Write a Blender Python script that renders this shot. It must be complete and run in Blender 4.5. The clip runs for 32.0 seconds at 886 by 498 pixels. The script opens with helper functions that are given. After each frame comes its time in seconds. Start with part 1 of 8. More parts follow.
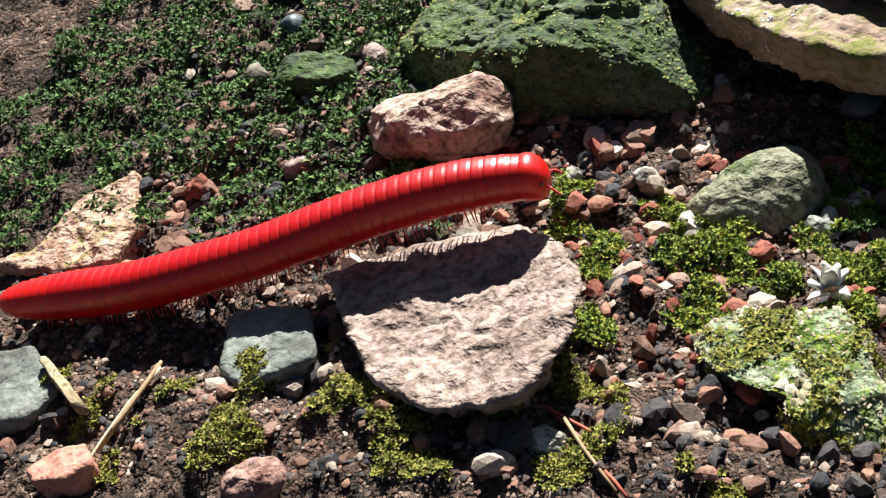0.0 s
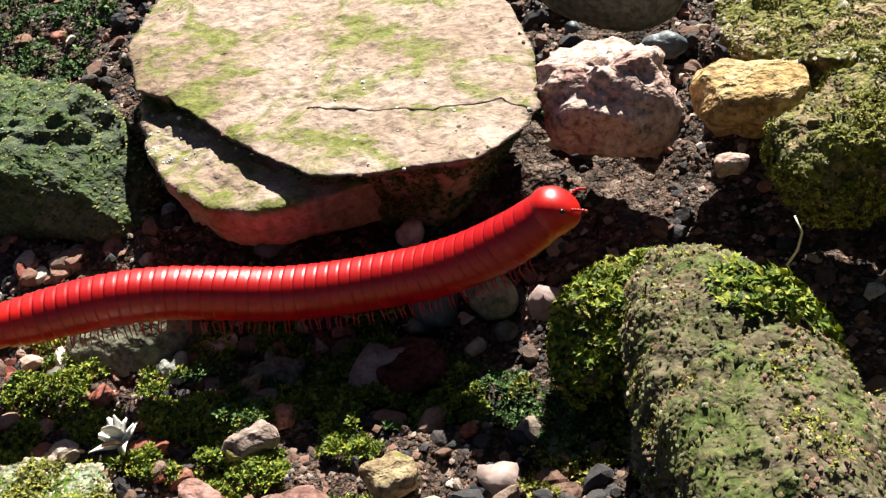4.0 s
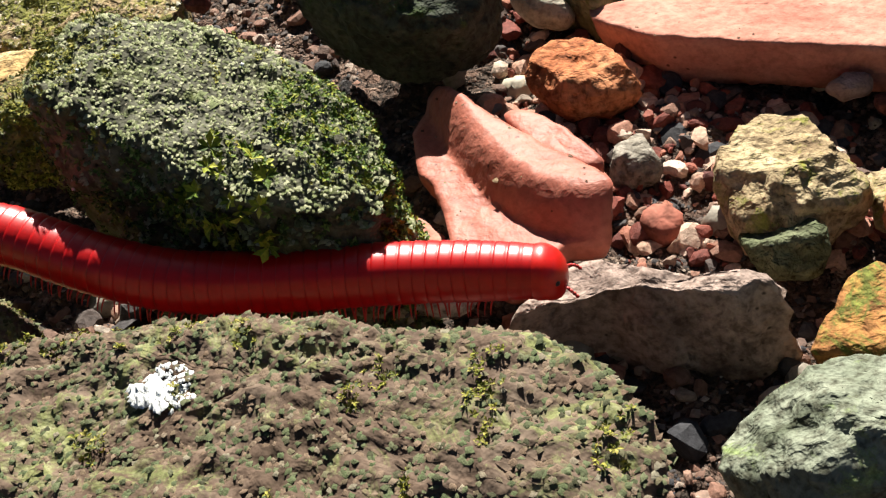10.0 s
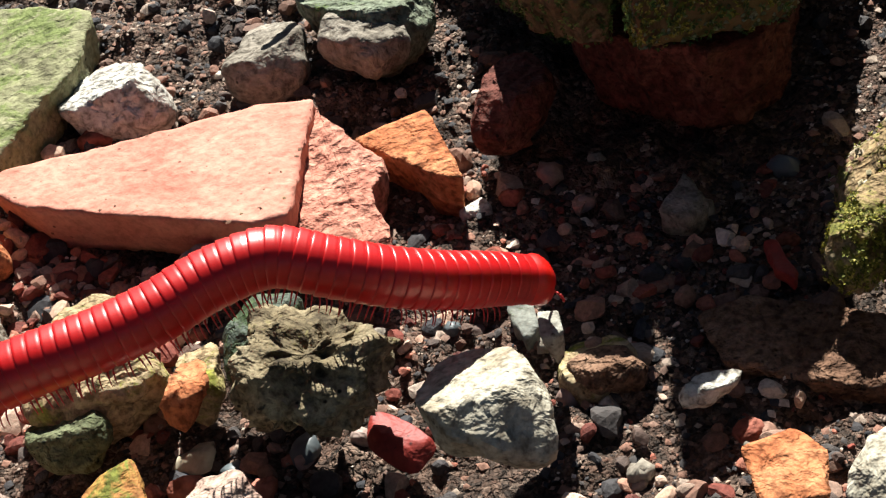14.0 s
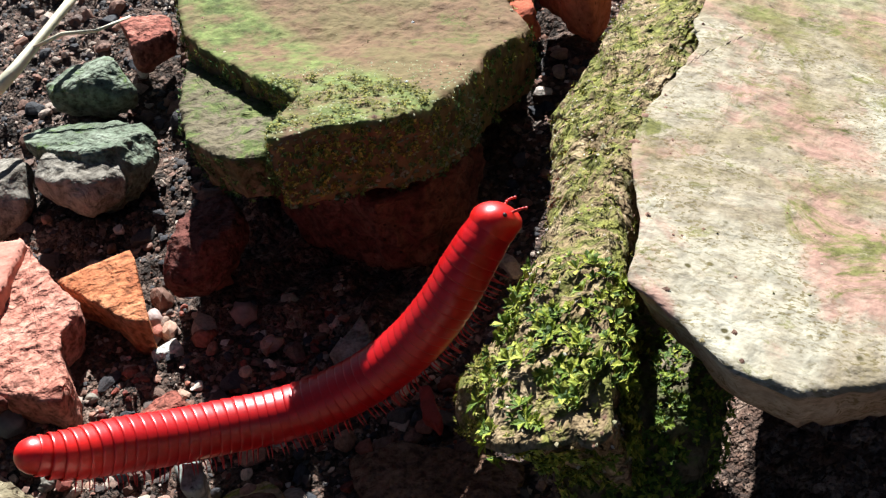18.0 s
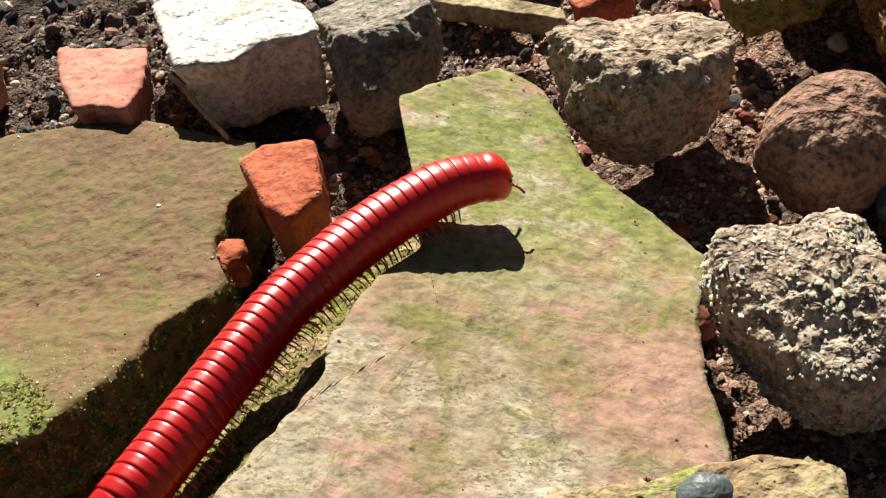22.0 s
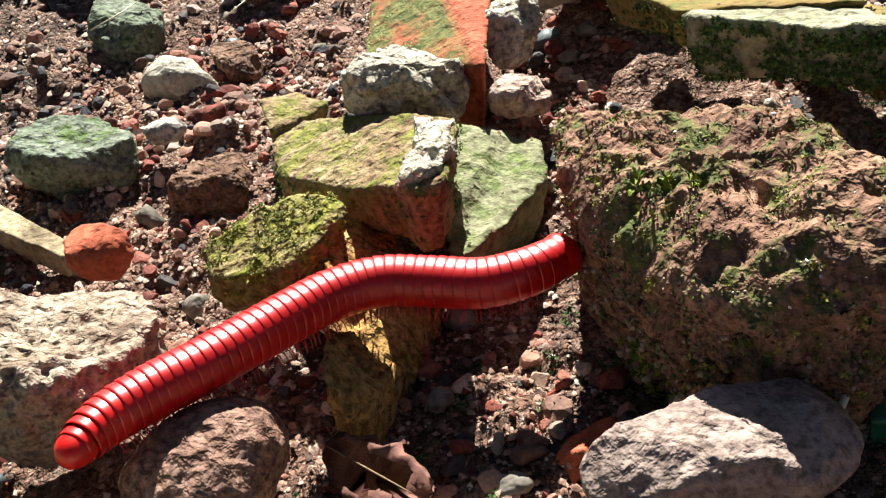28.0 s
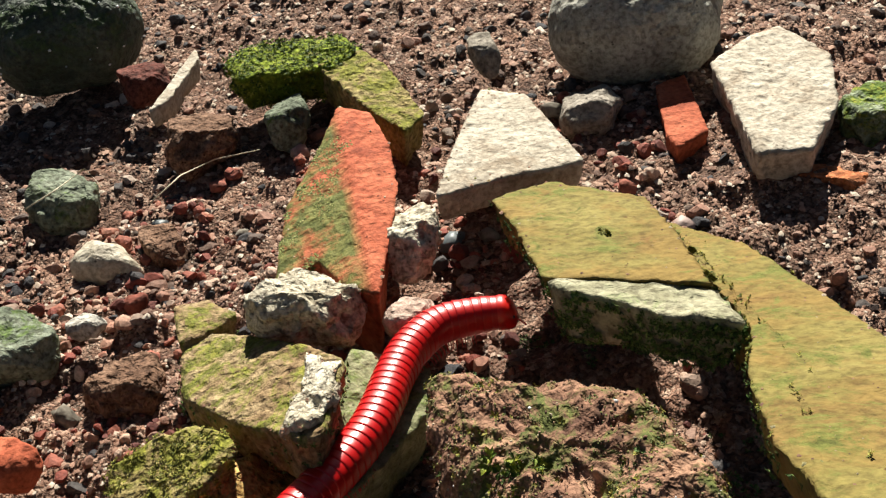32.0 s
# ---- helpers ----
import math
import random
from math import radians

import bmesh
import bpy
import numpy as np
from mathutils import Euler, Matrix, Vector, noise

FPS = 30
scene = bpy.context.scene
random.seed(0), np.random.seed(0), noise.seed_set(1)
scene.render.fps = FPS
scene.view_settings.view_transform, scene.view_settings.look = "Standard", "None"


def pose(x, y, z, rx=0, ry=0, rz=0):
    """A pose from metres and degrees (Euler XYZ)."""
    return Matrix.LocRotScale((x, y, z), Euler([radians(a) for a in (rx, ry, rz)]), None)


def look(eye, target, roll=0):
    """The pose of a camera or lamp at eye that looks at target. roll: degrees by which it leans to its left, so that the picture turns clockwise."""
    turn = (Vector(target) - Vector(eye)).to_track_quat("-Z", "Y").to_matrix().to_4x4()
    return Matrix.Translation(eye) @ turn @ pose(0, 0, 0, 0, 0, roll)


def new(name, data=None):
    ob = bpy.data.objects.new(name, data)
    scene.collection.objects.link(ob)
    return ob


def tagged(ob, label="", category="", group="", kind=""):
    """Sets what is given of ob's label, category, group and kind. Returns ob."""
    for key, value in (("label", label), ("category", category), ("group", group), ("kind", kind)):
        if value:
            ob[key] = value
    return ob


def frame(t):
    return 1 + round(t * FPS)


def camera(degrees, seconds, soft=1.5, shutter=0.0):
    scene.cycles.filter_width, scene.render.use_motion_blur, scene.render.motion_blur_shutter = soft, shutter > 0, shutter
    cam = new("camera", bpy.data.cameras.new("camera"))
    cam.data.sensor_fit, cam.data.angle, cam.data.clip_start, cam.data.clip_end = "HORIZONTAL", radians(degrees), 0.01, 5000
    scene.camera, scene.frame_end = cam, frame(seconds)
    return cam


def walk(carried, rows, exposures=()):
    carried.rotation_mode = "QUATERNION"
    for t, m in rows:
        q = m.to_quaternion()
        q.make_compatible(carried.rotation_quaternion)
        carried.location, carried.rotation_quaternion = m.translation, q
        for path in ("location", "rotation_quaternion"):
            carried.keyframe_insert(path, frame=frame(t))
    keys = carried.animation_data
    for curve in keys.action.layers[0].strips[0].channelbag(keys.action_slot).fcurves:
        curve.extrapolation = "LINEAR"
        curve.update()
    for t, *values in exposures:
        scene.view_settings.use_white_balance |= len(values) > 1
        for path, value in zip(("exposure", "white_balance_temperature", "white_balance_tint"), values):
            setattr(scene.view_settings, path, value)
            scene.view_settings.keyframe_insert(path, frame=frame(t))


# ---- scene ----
cam = camera(38.7, 32.0, soft=1.3)
PATH = [
    (0, (0.0000, -0.1817, 0.1043), (-0.0604, -0.0803, 0.0117), -23.23),
    (0.5, (0.0121, -0.1750, 0.0994), (-0.0501, -0.0733, 0.0085), -22.82),
    (1, (0.0218, -0.1689, 0.0971), (-0.0404, -0.0670, 0.0064), -22.29),
    (1.5, (0.0321, -0.1629, 0.0963), (-0.0305, -0.0614, 0.0053), -22.40),
    (2, (0.0420, -0.1583, 0.0966), (-0.0202, -0.0575, 0.0045), -22.32),
    (2.5, (0.0513, -0.1561, 0.0943), (-0.0122, -0.0553, 0.0032), -22.61),
    (4.5, (0.0792, -0.1505, 0.0974), (0.0221, -0.0470, 0.0051), -19.06),
    (5, (0.0860, -0.1462, 0.0977), (0.0300, -0.0432, 0.0041), -19.21),
    (5.5, (0.0927, -0.1454, 0.0953), (0.0381, -0.0415, 0.0019), -18.96),
    (6, (0.0998, -0.1481, 0.0919), (0.0461, -0.0428, -0.0004), -19.03),
    (6.5, (0.1036, -0.1514, 0.0938), (0.0537, -0.0466, -0.0013), -19.12),
    (7, (0.1093, -0.1551, 0.0930), (0.0605, -0.0498, -0.0020), -19.37),
    (7.5, (0.1138, -0.1584, 0.0937), (0.0674, -0.0529, -0.0023), -19.26),
    (8, (0.1197, -0.1608, 0.0938), (0.0745, -0.0550, -0.0024), -19.40),
    (8.5, (0.1275, -0.1616, 0.0940), (0.0829, -0.0559, -0.0027), -19.84),
    (9, (0.1353, -0.1619, 0.0932), (0.0928, -0.0557, -0.0038), -19.69),
    (9.5, (0.1424, -0.1619, 0.0917), (0.1024, -0.0551, -0.0058), -19.35),
    (10, (0.1495, -0.1621, 0.0895), (0.1124, -0.0541, -0.0078), -18.84),
    (10.5, (0.1594, -0.1616, 0.0896), (0.1231, -0.0540, -0.0084), -19.12),
    (11, (0.1678, -0.1604, 0.0885), (0.1334, -0.0519, -0.0092), -18.63),
    (11.5, (0.1737, -0.1578, 0.0876), (0.1433, -0.0486, -0.0105), -17.20),
    (12, (0.1849, -0.1534, 0.0865), (0.1530, -0.0447, -0.0118), -18.10),
    (12.5, (0.1918, -0.1503, 0.0843), (0.1629, -0.0397, -0.0128), -16.84),
    (13, (0.1989, -0.1474, 0.0853), (0.1726, -0.0359, -0.0116), -15.99),
    (13.5, (0.2083, -0.1450, 0.0878), (0.1827, -0.0340, -0.0098), -16.44),
    (14, (0.2161, -0.1469, 0.0864), (0.1932, -0.0346, -0.0103), -16.00),
    (14.5, (0.2250, -0.1481, 0.0826), (0.2029, -0.0345, -0.0128), -16.07),
    (15, (0.2326, -0.1461, 0.0829), (0.2108, -0.0334, -0.0137), -16.75),
    (15.5, (0.2371, -0.1454, 0.0841), (0.2168, -0.0324, -0.0124), -16.32),
    (17.5, (0.2495, -0.1445, 0.0917), (0.2329, -0.0294, -0.0030), -14.57),
    (18, (0.2522, -0.1445, 0.0928), (0.2372, -0.0281, -0.0006), -13.78),
    (18.5, (0.2571, -0.1423, 0.0967), (0.2418, -0.0268, 0.0023), -14.41),
    (19, (0.2597, -0.1423, 0.0969), (0.2463, -0.0246, 0.0049), -13.26),
    (19.5, (0.2636, -0.1396, 0.1003), (0.2512, -0.0222, 0.0077), -13.16),
    (20, (0.2689, -0.1343, 0.0986), (0.2563, -0.0157, 0.0076), -13.27),
    (20.5, (0.2735, -0.1271, 0.0982), (0.2616, -0.0086, 0.0070), -13.10),
    (21, (0.2811, -0.1196, 0.0935), (0.2676, 0.0004, 0.0045), -13.92),
    (21.5, (0.2885, -0.1135, 0.0919), (0.2741, 0.0071, 0.0039), -14.59),
    (22, (0.2935, -0.1085, 0.0944), (0.2809, 0.0112, 0.0049), -14.42),
    (22.5, (0.2987, -0.1060, 0.0912), (0.2876, 0.0156, 0.0042), -13.69),
    (23, (0.3061, -0.1044, 0.0906), (0.2954, 0.0177, 0.0042), -13.63),
    (23.5, (0.3143, -0.1027, 0.0917), (0.3039, 0.0191, 0.0048), -13.46),
    (24, (0.3225, -0.1002, 0.0899), (0.3117, 0.0224, 0.0041), -12.98),
    (24.5, (0.3289, -0.0968, 0.0891), (0.3186, 0.0263, 0.0039), -12.05),
    (25, (0.3369, -0.0918, 0.0922), (0.3250, 0.0301, 0.0057), -11.85),
    (25.5, (0.3406, -0.0886, 0.0945), (0.3300, 0.0335, 0.0080), -10.61),
    (27.5, (0.3606, -0.0767, 0.0983), (0.3527, 0.0460, 0.0124), -8.39),
    (28, (0.3649, -0.0765, 0.0981), (0.3593, 0.0466, 0.0126), -7.53),
    (28.5, (0.3686, -0.0762, 0.1008), (0.3649, 0.0473, 0.0158), -6.58),
    (29, (0.3739, -0.0738, 0.1074), (0.3695, 0.0486, 0.0209), -6.99),
    (29.5, (0.3758, -0.0724, 0.1099), (0.3716, 0.0506, 0.0242), -6.65),
    (30, (0.3752, -0.0719, 0.1108), (0.3723, 0.0523, 0.0267), -5.87),
    (30.5, (0.3764, -0.0703, 0.1146), (0.3732, 0.0537, 0.0301), -5.97),
    (31, (0.3788, -0.0702, 0.1154), (0.3749, 0.0554, 0.0335), -5.70),
    (31.5, (0.3809, -0.0696, 0.1242), (0.3770, 0.0548, 0.0404), -6.08),
    (32, (0.3822, -0.0706, 0.1276), (0.3786, 0.0546, 0.0450), -5.84),
]
# The exposure and white balance drift as the camera adapts: seconds, stops, kelvin, tint.
ADAPT = [(0, 1.38, 6050, 10), (2, 1.36, 6050, 10), (5, 1.26, 6400, 10), (8, 1.42, 6050, 10), (10, 1.28, 6450, 10), (13.5, 1.32, 6450, 10), (15.2, 1.46, 5750, 10), (18, 1.34, 5750, 10),
         (20, 1.16, 6300, 10), (22, 1.02, 6700, 10), (25, 1.14, 6550, 10), (28, 1.52, 6200, 10), (30, 1.25, 6450, 10), (32, 1.05, 6600, 10)]
walk(cam, [(t, look(eye, target, roll)) for t, eye, target, roll in PATH], ADAPT)

# ---- light ----
world = bpy.data.worlds.new("sky")
world.use_nodes = True
scene.world = world
sky = world.node_tree.nodes.new("ShaderNodeTexSky")
sky.sky_type, sky.sun_disc = 'NISHITA', False
SUN_HEIGHT, SUN_TURN = 41.0, 2.0
sky.sun_elevation, sky.sun_rotation = radians(SUN_HEIGHT), radians(SUN_TURN)
world.node_tree.links.new(sky.outputs[0], world.node_tree.nodes["Background"].inputs[0])
world.node_tree.nodes["Background"].inputs[1].default_value = 0.0155
sun = new("sun", bpy.data.lights.new("sun", 'SUN'))
sun.data.energy, sun.data.angle, sun.data.color = 5.0, radians(0.5), (1.0, 0.97, 0.86)
sun_way = Vector((math.sin(radians(SUN_TURN)) * math.cos(radians(SUN_HEIGHT)), math.cos(radians(SUN_TURN)) * math.cos(radians(SUN_HEIGHT)), math.sin(radians(SUN_HEIGHT))))
sun.matrix_world = look(sun_way * 2, (0, 0, 0))

# ---- materials ----
MATS = {}


def nodes_of(name):
    m = bpy.data.materials.new(name)
    m.use_nodes = True
    nt = m.node_tree
    return m, nt, nt.nodes["Principled BSDF"], lambda a, b: nt.links.new(a, b)


def noise_node(nt, coord, scale, detail=6.0, rough=0.6, distort=0.0):
    n = nt.nodes.new("ShaderNodeTexNoise")
    n.inputs["Scale"].default_value, n.inputs["Detail"].default_value = scale, detail
    n.inputs["Roughness"].default_value, n.inputs["Distortion"].default_value = rough, distort
    nt.links.new(coord, n.inputs["Vector"])
    return n


def ramp_node(nt, src, stops):
    r = nt.nodes.new("ShaderNodeValToRGB")
    while len(r.color_ramp.elements) < len(stops):
        r.color_ramp.elements.new(0.5)
    for e, (p, c) in zip(r.color_ramp.elements, stops):
        e.position, e.color = p, (*c, 1) if len(c) == 3 else c
    nt.links.new(src, r.inputs[0])
    return r


def mix_node(nt, fac, a, b, mode='MIX'):
    n = nt.nodes.new("ShaderNodeMix")
    n.data_type, n.blend_type = 'RGBA', mode
    for sock, v in ((n.inputs[0], fac), (n.inputs[6], a), (n.inputs[7], b)):
        if isinstance(v, bpy.types.NodeSocket):
            nt.links.new(v, sock)
        elif isinstance(v, (int, float)):
            sock.default_value = v
        else:
            sock.default_value = (*v, 1)
    return n.outputs[2]


def stone_mat(name, light, mid, dark, moss=None, cover=0.0, gloss=0.85, grain=1.0, size=1.0, moss2=None, streak=None, zone=None, stain=None):
    """Stone with blotches, grain, specks and, where given, moss or algae in patches on its upper side."""
    m, nt, bsdf, link = nodes_of(name)
    tc = nt.nodes.new("ShaderNodeTexCoord").outputs["Object"]
    inf = nt.nodes.new("ShaderNodeObjectInfo")
    shift = nt.nodes.new("ShaderNodeVectorMath")
    shift.operation = 'ADD'
    link(tc, shift.inputs[0]), link(inf.outputs["Random"], shift.inputs[1])
    co = shift.outputs[0]
    big = noise_node(nt, co, 110 / size if size < 1.25 else 48 / size, 8, 0.68, 0.5)
    fine = noise_node(nt, co, 950 / size, 3, 0.6)
    base = ramp_node(nt, big.outputs[0], [(0.32, dark), (0.47, mid), (0.64, light)]).outputs[0]
    tone = ramp_node(nt, fine.outputs[0], [(0.36, (0.36, 0.33, 0.31)), (0.48, (0.74, 0.73, 0.72)), (0.64, (1.05, 1.05, 1.05))]).outputs[0]
    base = mix_node(nt, min(0.95, 0.2 + 0.7 * grain), base, tone, 'MULTIPLY')
    spots = nt.nodes.new("ShaderNodeTexVoronoi")
    spots.inputs["Scale"].default_value = 760 / size
    link(co, spots.inputs["Vector"])
    pick = ramp_node(nt, spots.outputs["Distance"], [(0.13, (1, 1, 1)), (0.24, (0, 0, 0))]).outputs[0]
    few = ramp_node(nt, noise_node(nt, co, 300 / size, 2).outputs[0], [(0.58, (0, 0, 0)), (0.63, (1, 1, 1))]).outputs[0]
    both = mix_node(nt, 1.0, pick, few, 'MULTIPLY')
    base = mix_node(nt, both, base, [v * 0.4 for v in dark])
    if streak:
        run = nt.nodes.new("ShaderNodeMapping")
        run.inputs["Scale"].default_value, run.inputs["Rotation"].default_value = (0.75, 1.25, 1.0), (0, 0, radians(14))
        link(co, run.inputs["Vector"])
        lines = noise_node(nt, run.outputs[0], 2100, 3, 0.6, 0.3)
        where = ramp_node(nt, lines.outputs[0], [(0.53, (0, 0, 0)), (0.58, (1, 1, 1))]).outputs[0]
        dusty = ramp_node(nt, noise_node(nt, co, 150, 6, 0.7).outputs[0], [(0.42, (0.15, 0.15, 0.15)), (0.56, (1, 1, 1))]).outputs[0]
        where = mix_node(nt, 1.0, where, dusty, 'MULTIPLY')
        base = mix_node(nt, mix_node(nt, 1.0, where, (0.85, 0.85, 0.85), 'MULTIPLY'), base, streak)
    if stain:
        wide = noise_node(nt, co, 52, 10, 0.72, 0.4)
        where = ramp_node(nt, wide.outputs[0], [(0.48, (0, 0, 0)), (0.58, (0.9, 0.9, 0.9))]).outputs[0]
        base = mix_node(nt, where, base, mix_node(nt, 0.4, stain, tone, 'MULTIPLY'))
    if moss:
        geo = nt.nodes.new("ShaderNodeNewGeometry")
        sep = nt.nodes.new("ShaderNodeSeparateXYZ")
        link(geo.outputs["Normal"], sep.inputs[0])
        up = nt.nodes.new("ShaderNodeMapRange")
        up.inputs[1].default_value, up.inputs[2].default_value = -0.5, 0.6
        link(sep.outputs[2], up.inputs[0])
        patch = noise_node(nt, co, 130 / size, 9, 0.78, 0.6)
        lim = 0.72 - 0.42 * cover
        where = ramp_node(nt, patch.outputs[0], [(lim - 0.03, (0, 0, 0)), (lim + 0.05, (1, 1, 1))]).outputs[0]
        fac = mix_node(nt, 1.0, where, up.outputs[0], 'MULTIPLY')
        mcol = ramp_node(nt, noise_node(nt, co, 520 / size, 6, 0.8).outputs[0],
                         [(0.32, [v * 0.3 for v in moss]), (0.5, [v * 0.8 for v in moss]), (0.68, [v * 0.85 for v in moss2 or [min(1, w * 1.9) for w in moss]])]).outputs[0]
        base = mix_node(nt, fac, base, mcol)
    if zone:
        dx, dy, d0, d1, colour, colour2 = zone
        dot = nt.nodes.new("ShaderNodeVectorMath")
        dot.operation, dot.inputs[1].default_value = 'DOT_PRODUCT', (dx, dy, 0)
        link(tc, dot.inputs[0])
        way = nt.nodes.new("ShaderNodeMapRange")
        way.inputs[1].default_value, way.inputs[2].default_value = d0, d1
        link(dot.outputs["Value"], way.inputs[0])
        cloud = ramp_node(nt, noise_node(nt, co, 140, 8, 0.7).outputs[0], [(0.37, (0, 0, 0)), (0.54, (1, 1, 1))]).outputs[0]
        lie = nt.nodes.new("ShaderNodeSeparateXYZ")
        link(nt.nodes.new("ShaderNodeNewGeometry").outputs["Normal"], lie.inputs[0])
        top = nt.nodes.new("ShaderNodeMapRange")
        top.inputs[1].default_value, top.inputs[2].default_value = 0.05, 0.6
        link(lie.outputs[2], top.inputs[0])
        cloud = mix_node(nt, 1.0, cloud, top.outputs[0], 'MULTIPLY')
        tint = ramp_node(nt, noise_node(nt, co, 330, 6, 0.75).outputs[0], [(0.38, colour), (0.62, colour2)]).outputs[0]
        base = mix_node(nt, mix_node(nt, 1.0, way.outputs[0], cloud, 'MULTIPLY'), base, mix_node(nt, 0.5, tint, tone, 'MULTIPLY'))
    link(base, bsdf.inputs["Base Color"])
    bsdf.inputs["Roughness"].default_value = gloss
    bsdf.inputs["Specular IOR Level"].default_value = 0.15 if gloss > 0.7 else 0.4
    chips = nt.nodes.new("ShaderNodeTexVoronoi")
    chips.inputs["Scale"].default_value = 480 / size
    link(co, chips.inputs["Vector"])
    last = None
    for height, distance in ((noise_node(nt, co, 420 / size, 3, 0.55, 0.3).outputs[0], 0.0013), (chips.outputs["Distance"], 0.0005), (noise_node(nt, co, 1500, 2, 0.5).outputs[0], 0.0002)):
        b = nt.nodes.new("ShaderNodeBump")
        b.inputs["Strength"].default_value, b.inputs["Distance"].default_value = 1.0, distance * grain
        link(height, b.inputs["Height"])
        if last:
            link(last, b.inputs["Normal"])
        last = b.outputs[0]
    link(last, bsdf.inputs["Normal"])
    MATS[name] = m
    return m


MOSS, YELLOW = (0.10, 0.16, 0.02), (0.42, 0.42, 0.05)
stone_mat("pinkpale", (0.612, 0.468, 0.391), (0.468, 0.323, 0.264), (0.221, 0.111, 0.085))
stone_mat("pinkrock", (0.792, 0.576, 0.492), (0.6, 0.408, 0.348), (0.36, 0.144, 0.12))
stone_mat("pinkflat", (0.50, 0.375, 0.32), (0.37, 0.275, 0.235), (0.19, 0.135, 0.115), grain=0.9)
stone_mat("grey", (0.30, 0.31, 0.27), (0.20, 0.21, 0.19), (0.10, 0.10, 0.09), (0.10, 0.13, 0.05), 0.25, grain=0.5)
stone_mat("drywood", (0.52, 0.42, 0.26), (0.38, 0.30, 0.18), (0.20, 0.15, 0.09), grain=0.6)
stone_mat("barktan", (0.62, 0.42, 0.32), (0.45, 0.28, 0.20), (0.20, 0.10, 0.07), (0.30, 0.28, 0.06), 0.35, grain=1.2)
stone_mat("greendark", (0.096, 0.12, 0.088), (0.052, 0.072, 0.052), (0.024, 0.036, 0.024), (0.04, 0.075, 0.018), 0.5, gloss=0.7)
stone_mat("olive", (0.35, 0.33, 0.235), (0.27, 0.26, 0.18), (0.12, 0.125, 0.08), (0.09, 0.12, 0.04), 0.35, gloss=0.75, grain=0.9)
stone_mat("lichen", (0.46, 0.50, 0.38), (0.26, 0.31, 0.20), (0.10, 0.12, 0.07), MOSS, 0.6, moss2=YELLOW, grain=1.5)
stone_mat("pinkgrey", (0.48, 0.36, 0.32), (0.36, 0.25, 0.22), (0.22, 0.13, 0.11), gloss=0.6, grain=0.6)
stone_mat("brightwhite", (0.88, 0.86, 0.80), (0.80, 0.77, 0.70), (0.50, 0.45, 0.36), grain=0.7)
stone_mat("white", (0.624, 0.608, 0.56), (0.544, 0.512, 0.456), (0.304, 0.264, 0.208), grain=1.2)
stone_mat("terrapale", (0.66, 0.34, 0.26), (0.56, 0.25, 0.18), (0.36, 0.14, 0.10), grain=0.5)
stone_mat("terra", (0.60, 0.29, 0.22), (0.54, 0.23, 0.17), (0.42, 0.16, 0.115), grain=0.3)
stone_mat("terrapot", (0.47, 0.155, 0.105), (0.40, 0.115, 0.072), (0.30, 0.08, 0.052), gloss=0.6, grain=0.25)
stone_mat("terrarough", (0.66, 0.32, 0.24), (0.52, 0.21, 0.15), (0.32, 0.11, 0.08), grain=1.1)

stone_mat("redgrey", (0.44, 0.28, 0.24), (0.30, 0.16, 0.13), (0.14, 0.07, 0.06), (0.14, 0.15, 0.04), 0.2)
stone_mat("bluegrey", (0.16, 0.19, 0.20), (0.10, 0.12, 0.13), (0.05, 0.06, 0.07), gloss=0.5, grain=0.4)
stone_mat("darkred", (0.224, 0.084, 0.063), (0.14, 0.042, 0.0315), (0.063, 0.021, 0.014), grain=1.1)
stone_mat("maroon", (0.34, 0.035, 0.025), (0.26, 0.022, 0.015), (0.15, 0.012, 0.01), gloss=0.6, grain=0.3)
stone_mat("tan", (0.52, 0.41, 0.25), (0.38, 0.28, 0.16), (0.17, 0.11, 0.06), (0.22, 0.22, 0.04), 0.4, grain=1.2)
stone_mat("tanorange", (0.64, 0.48, 0.26), (0.50, 0.33, 0.14), (0.26, 0.13, 0.05), (0.30, 0.28, 0.05), 0.25, grain=1.2)
stone_mat("flag", (0.46, 0.35, 0.29), (0.36, 0.255, 0.195), (0.20, 0.13, 0.08), (0.20, 0.205, 0.05), 0.48, moss2=(0.32, 0.32, 0.11), grain=0.7, size=1.3)
stone_mat("mossyellow", (0.44, 0.33, 0.20), (0.30, 0.21, 0.11), (0.12, 0.08, 0.04), (0.17, 0.17, 0.035), 0.55, moss2=(0.38, 0.35, 0.08), grain=1.5)
stone_mat("mossrock", (0.189, 0.152, 0.1), (0.137, 0.11, 0.063), (0.0578, 0.0525, 0.0289), (0.11, 0.14, 0.035), 0.5, moss2=(0.26, 0.27, 0.09), grain=0.9)
stone_mat("mossbrown", (0.171, 0.123, 0.0918), (0.13, 0.0853, 0.0614), (0.0749, 0.0513, 0.0341), (0.24, 0.25, 0.10), 0.42, moss2=(0.38, 0.37, 0.21), grain=0.6)
stone_mat("mossbrown2", (0.43, 0.245, 0.16), (0.30, 0.16, 0.105), (0.12, 0.058, 0.04), (0.125, 0.145, 0.04), 0.46, moss2=(0.27, 0.26, 0.08), grain=1.2)
# Dark base all over holds the shade of the boulder's face in its colour.
stone_mat("mossshade", (0.17, 0.165, 0.12), (0.10, 0.097, 0.066), (0.03, 0.028, 0.02), (0.10, 0.115, 0.035), 0.38, moss2=(0.30, 0.31, 0.16), grain=0.9)
